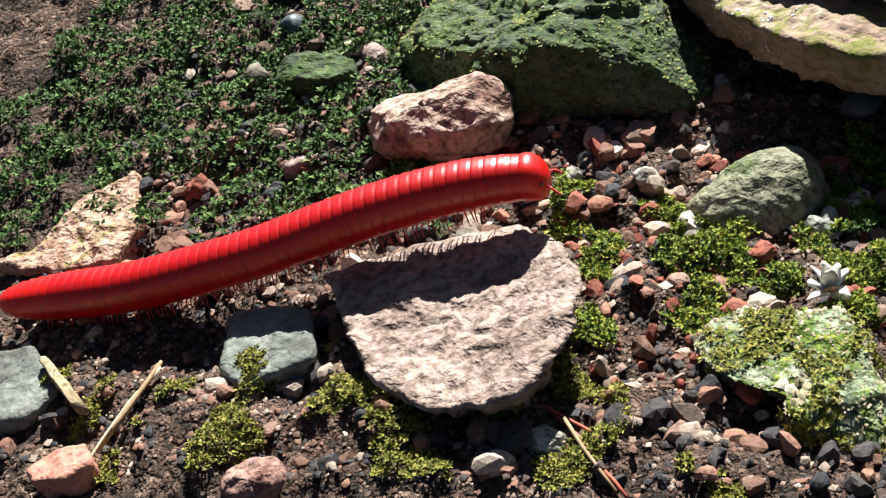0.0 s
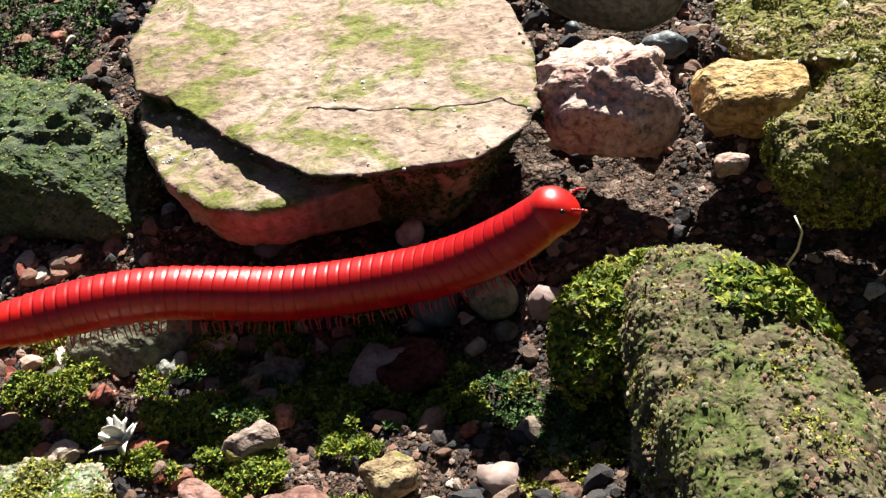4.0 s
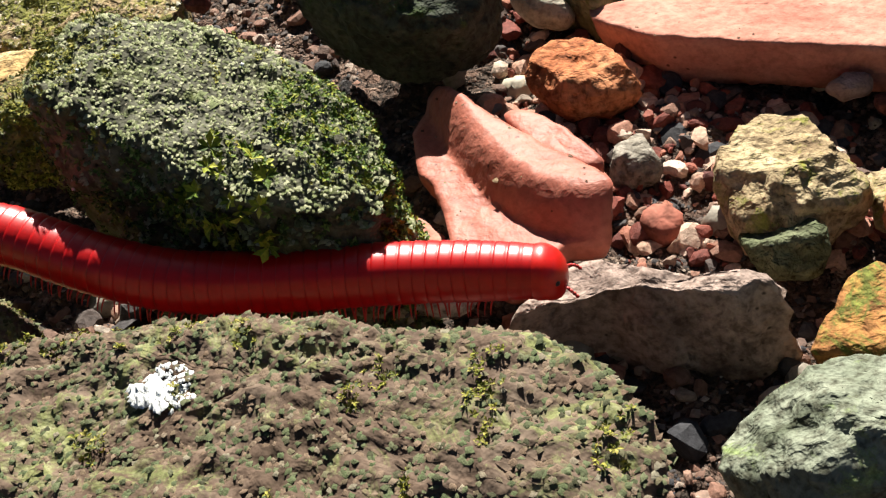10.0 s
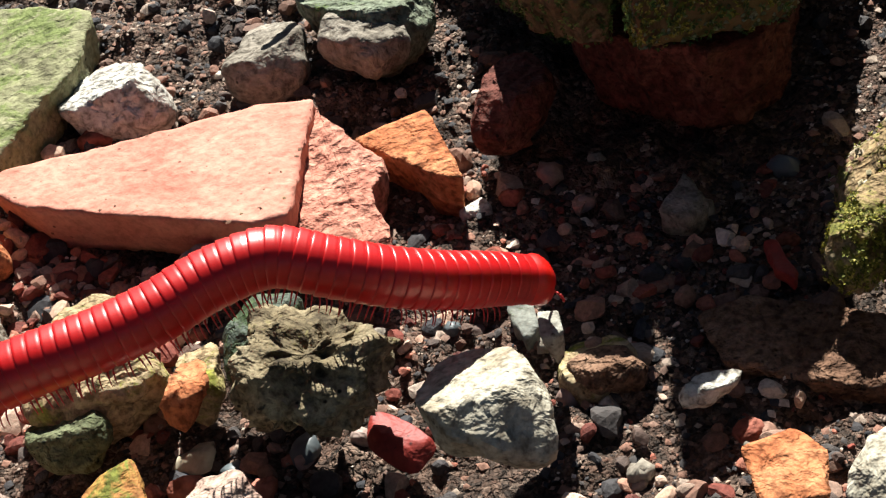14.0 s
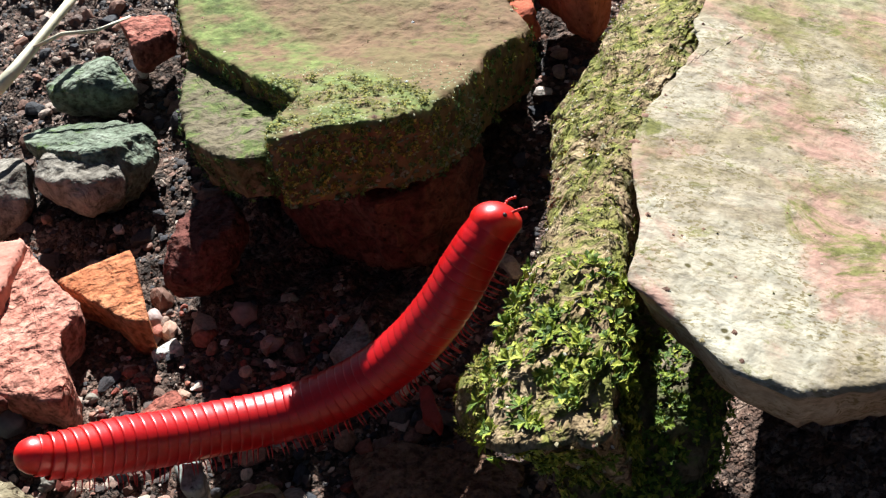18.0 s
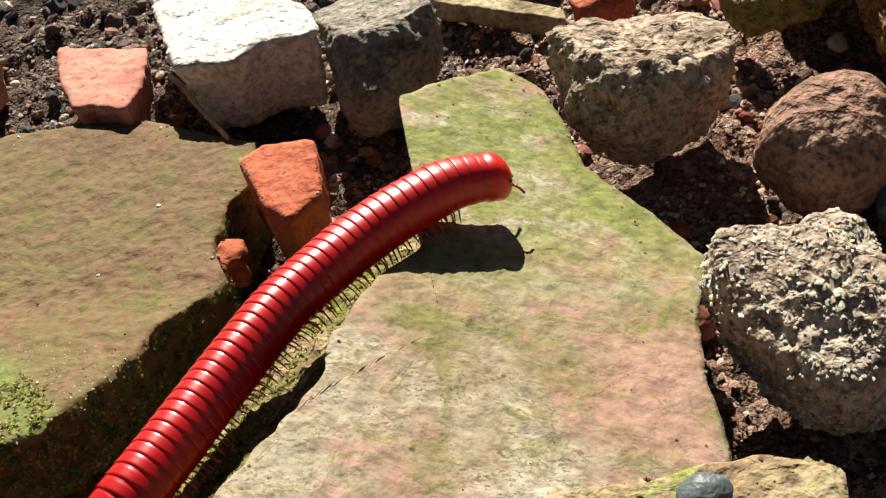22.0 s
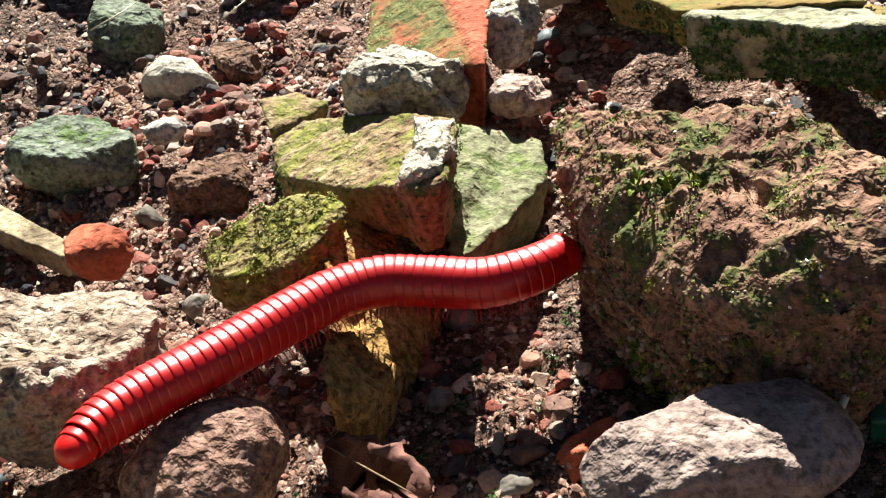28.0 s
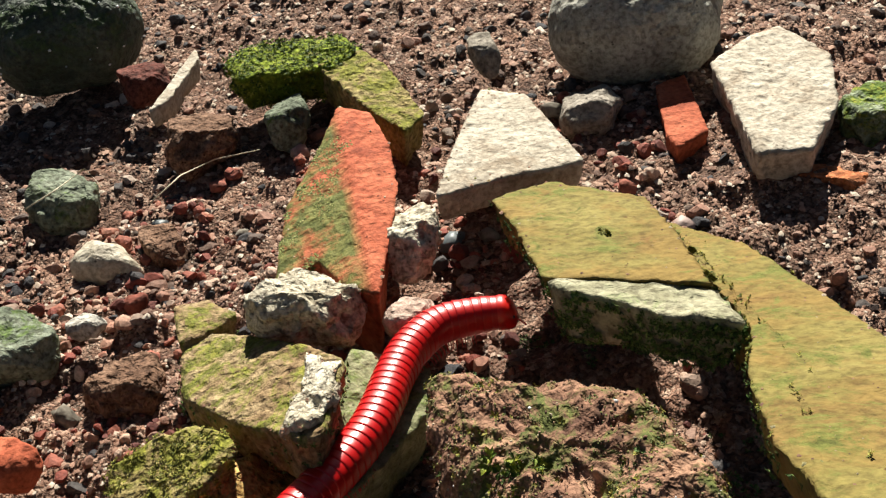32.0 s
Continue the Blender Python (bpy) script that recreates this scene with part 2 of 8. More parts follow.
stone_mat("greenmoss", (0.128, 0.15, 0.101), (0.0788, 0.101, 0.0638), (0.0375, 0.045, 0.0315), (0.075, 0.12, 0.035), 0.55, moss2=(0.20, 0.25, 0.12), grain=1.0)
stone_mat("mossgrey", (0.425, 0.416, 0.323), (0.255, 0.246, 0.178), (0.0595, 0.0553, 0.0382), (0.18, 0.21, 0.07), 0.4, moss2=(0.46, 0.48, 0.28), grain=0.9)
stone_mat("orange", (0.62, 0.27, 0.13), (0.50, 0.17, 0.07), (0.28, 0.08, 0.03), grain=1.0)
stone_mat("orangemoss", (0.52, 0.30, 0.08), (0.40, 0.18, 0.06), (0.18, 0.07, 0.03), (0.14, 0.15, 0.03), 0.5, grain=1.0)
stone_mat("palepeb", (0.60, 0.54, 0.42), (0.46, 0.40, 0.30), (0.26, 0.21, 0.14), gloss=0.65, grain=0.6)
stone_mat("greystone", (0.36, 0.32, 0.27), (0.25, 0.22, 0.18), (0.12, 0.10, 0.08), grain=0.9)
stone_mat("greenslab", (0.34, 0.33, 0.20), (0.24, 0.24, 0.13), (0.13, 0.12, 0.07), (0.16, 0.20, 0.06), 0.5, moss2=(0.30, 0.35, 0.13), grain=0.7)
stone_mat("crust", (0.697, 0.646, 0.527), (0.561, 0.501, 0.383), (0.221, 0.178, 0.111), grain=1.3)
stone_mat("cream", (0.592, 0.552, 0.456), (0.496, 0.448, 0.352), (0.304, 0.248, 0.176), grain=0.9)
stone_mat("redstone", (0.44, 0.18, 0.13), (0.32, 0.10, 0.07), (0.15, 0.045, 0.03), grain=1.3)
stone_mat("greenpit", (0.17, 0.185, 0.105), (0.105, 0.12, 0.062), (0.04, 0.046, 0.022), (0.09, 0.11, 0.03), 0.4, grain=1.6)
stone_mat("clod", (0.30, 0.18, 0.12), (0.20, 0.11, 0.07), (0.08, 0.04, 0.025), grain=1.8)
stone_mat("brownslab", (0.22, 0.132, 0.0748), (0.176, 0.104, 0.0581), (0.132, 0.088, 0.044), (0.14, 0.14, 0.04), 0.34, moss2=(0.22, 0.21, 0.07), grain=0.55, size=1.3, stain=(0.165, 0.125, 0.055), zone=(-0.83, -0.56, 0.0096, 0.0131, (0.085, 0.105, 0.026), (0.20, 0.24, 0.068)))
stone_mat("whiteslab", (0.50, 0.46, 0.36), (0.33, 0.27, 0.19), (0.20, 0.16, 0.06), (0.20, 0.19, 0.055), 0.36, moss2=(0.31, 0.28, 0.11), grain=0.42, size=1.3, streak=(0.15, 0.115, 0.045), stain=(0.39, 0.225, 0.175), zone=(0, 1, -0.004, 0.022, (0.15, 0.165, 0.045), (0.26, 0.265, 0.085)))
stone_mat("overstone", (0.46, 0.38, 0.23), (0.36, 0.27, 0.16), (0.22, 0.11, 0.06), (0.26, 0.27, 0.08), 0.4, grain=0.9)
stone_mat("greengrey", (0.26, 0.29, 0.22), (0.17, 0.20, 0.14), (0.07, 0.08, 0.06), (0.10, 0.15, 0.04), 0.35, grain=1.1)
stone_mat("mossbrick", (0.54, 0.165, 0.085), (0.45, 0.112, 0.055), (0.29, 0.065, 0.032), grain=0.6, zone=(-0.991, -0.136, -0.0034, -0.0014, (0.085, 0.10, 0.028), (0.20, 0.195, 0.06)))
stone_mat("brick", (0.54, 0.165, 0.085), (0.45, 0.112, 0.055), (0.29, 0.065, 0.032), grain=0.55)
stone_mat("pitgrey", (0.58, 0.47, 0.36), (0.42, 0.32, 0.235), (0.17, 0.11, 0.075), (0.30, 0.24, 0.07), 0.2, grain=1.3)
stone_mat("brownround", (0.42, 0.255, 0.19), (0.325, 0.18, 0.13), (0.15, 0.078, 0.052), grain=1.2, gloss=0.75)
stone_mat("grainy", (0.62, 0.53, 0.42), (0.45, 0.345, 0.27), (0.17, 0.12, 0.08), grain=1.3)
stone_mat("palegreen", (0.452, 0.421, 0.296), (0.343, 0.328, 0.218), (0.187, 0.172, 0.101), (0.26, 0.30, 0.14), 0.35, grain=0.8)
stone_mat("fibre", (0.60, 0.40, 0.15), (0.48, 0.28, 0.085), (0.22, 0.11, 0.04), (0.26, 0.24, 0.05), 0.3, grain=1.6)
stone_mat("mosstile", (0.42, 0.35, 0.15), (0.30, 0.23, 0.09), (0.14, 0.10, 0.04), (0.20, 0.20, 0.03), 0.55, moss2=(0.42, 0.40, 0.06), grain=1.3)
stone_mat("yellowtile", (0.42, 0.32, 0.18), (0.31, 0.21, 0.11), (0.17, 0.10, 0.05), (0.19, 0.20, 0.035), 0.5, moss2=(0.36, 0.33, 0.06), grain=1.0)
stone_mat("slabyellow", (0.25, 0.205, 0.065), (0.20, 0.16, 0.045), (0.20, 0.105, 0.035), (0.155, 0.165, 0.035), 0.40, moss2=(0.25, 0.24, 0.07), grain=0.6, size=1.3, stain=(0.235, 0.155, 0.045))
stone_mat("whitestone", (0.565, 0.514, 0.423), (0.481, 0.423, 0.34), (0.298, 0.233, 0.166), grain=0.6)
stone_mat("mossbright", (0.20, 0.24, 0.03), (0.16, 0.20, 0.02), (0.08, 0.09, 0.01), (0.22, 0.30, 0.02), 0.8, moss2=(0.45, 0.50, 0.05), grain=1.8)
stone_mat("darkboulder", (0.10, 0.11, 0.08), (0.055, 0.063, 0.045), (0.02, 0.025, 0.018), (0.05, 0.075, 0.02), 0.4, grain=0.9)
stone_mat("crag", (0.38, 0.32, 0.21), (0.20, 0.16, 0.095), (0.04, 0.03, 0.02), (0.18, 0.17, 0.05), 0.25, grain=1.3)
stone_mat("plasticgreen", (0.03, 0.14, 0.08), (0.02, 0.10, 0.06), (0.01, 0.05, 0.03), gloss=0.25, grain=0.2)
stone_mat("grainygreen", (0.578, 0.57, 0.408), (0.408, 0.408, 0.264), (0.17, 0.162, 0.085), (0.30, 0.36, 0.10), 0.35, grain=1.3)
stone_mat("sage", (0.3, 0.314, 0.242), (0.222, 0.242, 0.179), (0.106, 0.121, 0.0774), (0.26, 0.33, 0.13), 0.3, grain=1.0)

stone_mat("bluepale", (0.50, 0.50, 0.44), (0.38, 0.37, 0.32), (0.20, 0.18, 0.15), grain=0.8)


def soil_mat():
    """Crumbly soil: every crumb has its own shade, darker and damper in the west."""
    m, nt, bsdf, link = nodes_of("soil")
    co = nt.nodes.new("ShaderNodeTexCoord").outputs["Object"]
    warp = nt.nodes.new("ShaderNodeVectorMath")
    warp.operation = 'MULTIPLY_ADD'
    warp.inputs[1].default_value = (0.0012, 0.0012, 0.0012)
    link(noise_node(nt, co, 900, 3).outputs["Color"], warp.inputs[0]), link(co, warp.inputs[2])
    crumbs = []
    for scale in (620, 1500):
        v = nt.nodes.new("ShaderNodeTexVoronoi")
        v.inputs["Scale"].default_value = scale
        link(warp.outputs[0], v.inputs["Vector"])
        pickr = nt.nodes.new("ShaderNodeSeparateColor")
        link(v.outputs["Color"], pickr.inputs[0])
        crumbs.append((v.outputs["Distance"], pickr.outputs[0]))
    sep = nt.nodes.new("ShaderNodeSeparateXYZ")
    link(co, sep.inputs[0])
    east = nt.nodes.new("ShaderNodeMapRange")
    east.inputs[1].default_value, east.inputs[2].default_value = 0.255, 0.30
    link(sep.outputs[0], east.inputs[0])
    cols = []
    for pickr in (crumbs[0][1], crumbs[1][1]):
        damp = ramp_node(nt, pickr, [(0.0, (0.0297, 0.0243, 0.0216)), (0.5, (0.0743, 0.0513, 0.0405)), (0.8, (0.162, 0.0945, 0.0702)), (1.0, (0.351, 0.257, 0.203))]).outputs[0]
        dry = ramp_node(nt, pickr, [(0.0, (0.0675, 0.0378, 0.0284)), (0.5, (0.203, 0.115, 0.081)), (0.8, (0.365, 0.209, 0.149)), (1.0, (0.594, 0.446, 0.351))]).outputs[0]
        cols.append(mix_node(nt, east.outputs[0], damp, dry))
    base = mix_node(nt, 0.5, cols[0], cols[1])
    patch = ramp_node(nt, noise_node(nt, co, 70, 6, 0.65).outputs[0], [(0.35, (0.55, 0.55, 0.55)), (0.65, (1.3, 1.25, 1.2))]).outputs[0]
    link(mix_node(nt, 0.9, base, patch, 'MULTIPLY'), bsdf.inputs["Base Color"])
    bsdf.inputs["Roughness"].default_value = 0.85
    bsdf.inputs["Specular IOR Level"].default_value = 0.15
    last = None
    for height, distance in ((noise_node(nt, co, 300, 3, 0.6).outputs[0], 0.003), (crumbs[0][0], -0.0013), (crumbs[1][0], -0.0005)):
        b = nt.nodes.new("ShaderNodeBump")
        b.inputs["Strength"].default_value, b.inputs["Distance"].default_value = 1.0, abs(distance)
        b.invert = distance < 0
        link(height, b.inputs["Height"])
        if last:
            link(last, b.inputs["Normal"])
        last = b.outputs[0]
    link(last, bsdf.inputs["Normal"])
    return m


def island_mat(name, stops, rough=0.7, sheen=0.0):
    """Many small loose pieces, each with its own colour."""
    m, nt, bsdf, link = nodes_of(name)
    geo = nt.nodes.new("ShaderNodeNewGeometry")
    co = nt.nodes.new("ShaderNodeTexCoord").outputs["Object"]
    r = ramp_node(nt, geo.outputs["Random Per Island"], stops)
    r.color_ramp.interpolation = 'CONSTANT' if sheen else 'LINEAR'
    tone = ramp_node(nt, noise_node(nt, co, 1500, 4, 0.7).outputs[0], [(0.3, (0.5, 0.5, 0.5)), (0.6, (1.2, 1.2, 1.2))]).outputs[0]
    link(mix_node(nt, 0.8, r.outputs[0], tone, 'MULTIPLY'), bsdf.inputs["Base Color"])
    bsdf.inputs["Roughness"].default_value = rough
    bsdf.inputs["Specular IOR Level"].default_value = 0.15
    b = nt.nodes.new("ShaderNodeBump")
    b.inputs["Strength"].default_value, b.inputs["Distance"].default_value = 0.6, 0.0004
    link(noise_node(nt, co, 1200, 5, 0.7).outputs[0], b.inputs["Height"])
    link(b.outputs[0], bsdf.inputs["Normal"])
    return m


def plain_mat(name, color, rough=0.6, vary=0.25, scale=400.0, coat=0.0, bump=0.0003, gleam=0.5):
    m, nt, bsdf, link = nodes_of(name)
    co = nt.nodes.new("ShaderNodeTexCoord").outputs["Object"]
    n = noise_node(nt, co, scale, 5, 0.65)
    lo, hi = [v * (1 - vary) for v in color], [min(1, v * (1 + vary)) for v in color]
    link(ramp_node(nt, n.outputs[0], [(0.3, lo), (0.7, hi)]).outputs[0], bsdf.inputs["Base Color"])
    bsdf.inputs["Roughness"].default_value = rough
    bsdf.inputs["Coat Weight"].default_value = coat
    bsdf.inputs["Specular IOR Level"].default_value = gleam
    bsdf.inputs["Coat Roughness"].default_value = 0.32
    b = nt.nodes.new("ShaderNodeBump")
    b.inputs["Strength"].default_value, b.inputs["Distance"].default_value = 0.4, bump
    link(n.outputs[0], b.inputs["Height"])
    link(b.outputs[0], bsdf.inputs["Normal"])
    return m


SOIL = soil_mat()
GRAVEL = island_mat("gravel", [(0.0, (0.0375, 0.0375, 0.0438)), (0.3, (0.075, 0.065, 0.0625)), (0.5, (0.15, 0.0875, 0.065)), (0.72, (0.3, 0.156, 0.112)), (0.85, (0.275, 0.213, 0.169)), (0.96, (0.425, 0.325, 0.263)), (1.0, (0.65, 0.562, 0.475))])
DRY_GRIT = island_mat("dry_grit", [(0.0, (0.066, 0.044, 0.033)), (0.25, (0.187, 0.099, 0.0715)), (0.5, (0.33, 0.187, 0.132)), (0.75, (0.462, 0.286, 0.209)), (0.92, (0.506, 0.418, 0.33)), (1.0, (0.682, 0.594, 0.495))])
RED_GRAVEL = island_mat("red_gravel", [(0.0, (0.095, 0.0333, 0.0285)), (0.35, (0.247, 0.0665, 0.0475)), (0.6, (0.361, 0.142, 0.095)), (0.8, (0.494, 0.323, 0.237)), (1.0, (0.627, 0.475, 0.38))])
MOSS_LEAF = island_mat("moss_leaf", [(0.0, (0.03, 0.055, 0.01)), (0.4, (0.08, 0.135, 0.016)), (0.75, (0.19, 0.24, 0.022)), (1.0, (0.34, 0.33, 0.05))], 0.55)
MOSS_YELLOW = island_mat("moss_yellow", [(0.0, (0.055, 0.065, 0.01)), (0.35, (0.15, 0.16, 0.022)), (0.7, (0.28, 0.26, 0.04)), (1.0, (0.42, 0.36, 0.10))], 0.6)
MOSS_BRIGHT = island_mat("moss_bright", [(0.0, (0.034, 0.0638, 0.009)), (0.35, (0.111, 0.17, 0.018)), (0.7, (0.255, 0.289, 0.027)), (1.0, (0.408, 0.391, 0.063))], 0.5)
MOSS_DARK = island_mat("moss_dark", [(0.0, (0.0203, 0.0421, 0.0101)), (0.5, (0.0507, 0.105, 0.0254)), (0.85, (0.122, 0.2, 0.0507)), (1.0, (0.223, 0.295, 0.101))], 0.6)
CRUMB = island_mat("crumb", [(0.0, (0.13, 0.11, 0.06)), (0.3, (0.27, 0.25, 0.14)), (0.55, (0.40, 0.33, 0.22)), (0.8, (0.50, 0.40, 0.30)), (1.0, (0.60, 0.57, 0.45))], 0.8)
SPECK = island_mat("speck", [(0.0, (0.65, 0.66, 0.66)), (1.0, (0.85, 0.86, 0.86))], 0.4)

# ---- building blocks (plans in millimetres) ----
MM = 0.001


def mesh_ob(name, verts, faces, mat, parent=None, smooth=True):
    me = bpy.data.meshes.new(name)
    me.from_pydata([tuple(v) for v in verts], [], faces)
    me.materials.append(mat)
    if smooth:
        me.polygons.foreach_set("use_smooth", [True] * len(me.polygons))
    ob = new(name, me)
    if parent:
        ob.parent = parent
    return ob


def part(name, bm, mat, parent, label=""):
    me = bpy.data.meshes.new(name)
    bm.to_mesh(me)
    bm.free()
    me.materials.append(mat)
    me.polygons.foreach_set("use_smooth", [True] * len(me.polygons))
    ob = new(name, me)
    ob.parent = parent
    return tagged(ob, label)


def rugged(p, seed, rough, pits, cell=0.6):
    """Relief at a point, in millimetres: lumps, chips and grain."""
    q = Vector((p[0] + seed * 13.7, p[1] - seed * 7.1, p[2] + seed * 3.3))
    h = rough * (0.9 * noise.noise(q / 7.0) + 1.0 * (0.3 - abs(noise.noise(q / 4.3))) + 0.6 * noise.noise(q / 2.1) + 0.5 * max(0.0, min(1.0, 2 - cell / 0.6)) * noise.noise(q / 1.05))
    h += 0.45 * rough * (0.35 - abs(noise.noise(q / 1.7 + Vector((3, 1, 7))))) + 0.3 * rough * noise.noise(q / 0.95)
    if pits:
        d = noise.voronoi(q / 3.6)[0]
        h -= pits * max(0.0, 0.55 - d[0]) * 2.6
        d = noise.voronoi(q / 1.4)[0]
        h += 0.55 * pits * (d[1] - d[0])
    return h


PITS = {"grainygreen": 0.7, "crag": 2.2, "pinkrock": 1.3, "crust": 1.7, "pitgrey": 1.0, "grainy": 0.25, "greenpit": 0.5, "mossgrey": 0.5, "mossshade": 0.5, "greenmoss": 0.4, "mossrock": 0.3, "mossbrown": 0.2, "mossbrown2": 1.1, "lichen": 0.5,
        "pinkpale": 0.5, "clod": 0.6, "brownround": 0.25, "mossyellow": 0.5, "tan": 0.6, "tanorange": 0.4, "white": 0.3}
SMOOTH = {"greendark", "olive", "bluegrey", "palepeb", "pinkgrey", "brownround", "bluepale"}
STONES = {}
PLANS = []
count_of = [0]


def ring_faces(n, rings, first, last):
    faces = []
    for k in range(rings - 1):
        for i in range(n):
            a, b = k * n + i, k * n + (i + 1) % n
            faces.append((a, a + n, b + n, b))
    if first is not None:
        faces += [(first, i, (i + 1) % n) for i in range(n)]
    if last is not None:
        o = (rings - 1) * n
        faces += [(last, o + (i + 1) % n, o + i) for i in range(n)]
    return faces


def finish_stone(ob, label, mat):
    word = ob.name.split(".")[0]
    kinds = {"pebble": "pebble", "tile_shard": "tile", "tile": "tile", "brick": "brick", "brick_chunk": "brick", "mossy_tile": "tile", "wood_chip": "wood", "wood_strip": "wood", "bark_flake": "bark"}
    tagged(ob, label, kinds.get(word, "stone"))
    STONES[label] = ob
    return ob


def slab(name, label, mat, plan, top, base, thick, rough, under=0.3, drop=0.0, relief=None):
    """A flat stone: its outline seen from above, the height and slope of its top, and its base or thickness."""
    count_of[0] += 1
    PLANS.append(plan)
    seed, pits = count_of[0], PITS.get(mat, 0) * min(1, rough)
    rnd = random.Random(seed)
    pts = [Vector(p) for p in plan]
    if sum(a.x * b.y - b.x * a.y for a, b in zip(pts, pts[1:] + pts[:1])) < 0:
        pts.reverse()
    c = sum(pts, Vector((0, 0))) / len(pts)
    length = sum((pts[i] - pts[i - 1]).length for i in range(len(pts)))
    n = int(min(300, max(40, length / 0.8)))
    rim, i, left = [], 0, 0.0
    step = length / n
    while len(rim) < n:
        a, b = pts[i % len(pts)], pts[(i + 1) % len(pts)]
        d = (b - a).length
        while left < d and len(rim) < n:
            rim.append(a + (b - a) * (left / d))
            left += step
        left -= d
        i += 1
    rim = [rim[k] * 0.6 + (rim[k - 1] + rim[(k + 1) % n]) * 0.2 for k in range(n)]
    rim = [p + Vector((noise.noise(Vector((p.x / 2.2, p.y / 2.2, seed))), noise.noise(Vector((p.x / 2.2, p.y / 2.2, seed + 9))))) * 0.55 * min(1.2, rough + 0.25) for p in rim]
    mean = sum((p - c).length for p in rim) / n
    inner = int(min(60, max(6, mean / 0.8)))
    cell = max(step, mean / inner)
    h0, sx, sy = top
    lowest = h0 - thick if base is None else base
    verts = []

    def height(p):
        return h0 + sx * (p.x - c.x) + sy * (p.y - c.y)

    for k in range(1, inner + 1):
        f = k / inner
        for p in rim:
            q = c + (p - c) * f
            z = height(q) + rugged((q.x, q.y, 0), seed, rough * 0.8, pits, cell) - (0.5 + 0.3 * rough) * max(0, f - 0.9) ** 2 * 60 * min(1, rough + 0.3) - drop * max(0.0, (f - 0.5) / 0.5) ** 2 + (relief(q.x, q.y) if relief else 0.0)
            verts.append(Vector((q.x, q.y, z)))
    levels = int(min(24, max(6, ((h0 - lowest) / 1.3))))
    for k in range(1, levels + 1):
        f = k / levels
        for p in rim:
            z1 = height(p) - (0.5 + 0.3 * rough) * 0.6 - drop + (relief(p.x, p.y) if relief else 0.0)
            zb = height(p) - thick if base is None else base
            z = z1 + (zb - z1) * f
            out = (p - c).normalized()
            push = rugged((p.x, p.y, z * 1.3), seed + 5, rough * 1.1 + 0.15, pits) + 0.5 * math.sin(f * math.pi) - min(under * (z1 - zb), 6.0 if under < 0.8 else 22.0) * f ** 0.7
            q = p + out * push
            verts.append(Vector((q.x, q.y, z)))
    m0, m1 = len(verts), len(verts) + 1
    verts += [Vector((c.x, c.y, h0 + rugged((c.x, c.y, 0), seed, rough * 0.8, pits) + (relief(c.x, c.y) if relief else 0.0))), Vector((c.x, c.y, lowest))]
    org = Vector((c.x, c.y, lowest))
    ob = mesh_ob(name, [(v - org) * MM for v in verts], [tuple(f) for f in ring_faces(n, inner + levels, m0, m1)], MATS[mat])
    ob.location = org * MM
    return finish_stone(ob, label, mat)


LEAN = Vector((0.06, -0.38, 0.92)).normalized()
SIDE = (Vector((1, 0, 0)) - LEAN * LEAN.x).normalized()
RISE = LEAN.cross(SIDE)


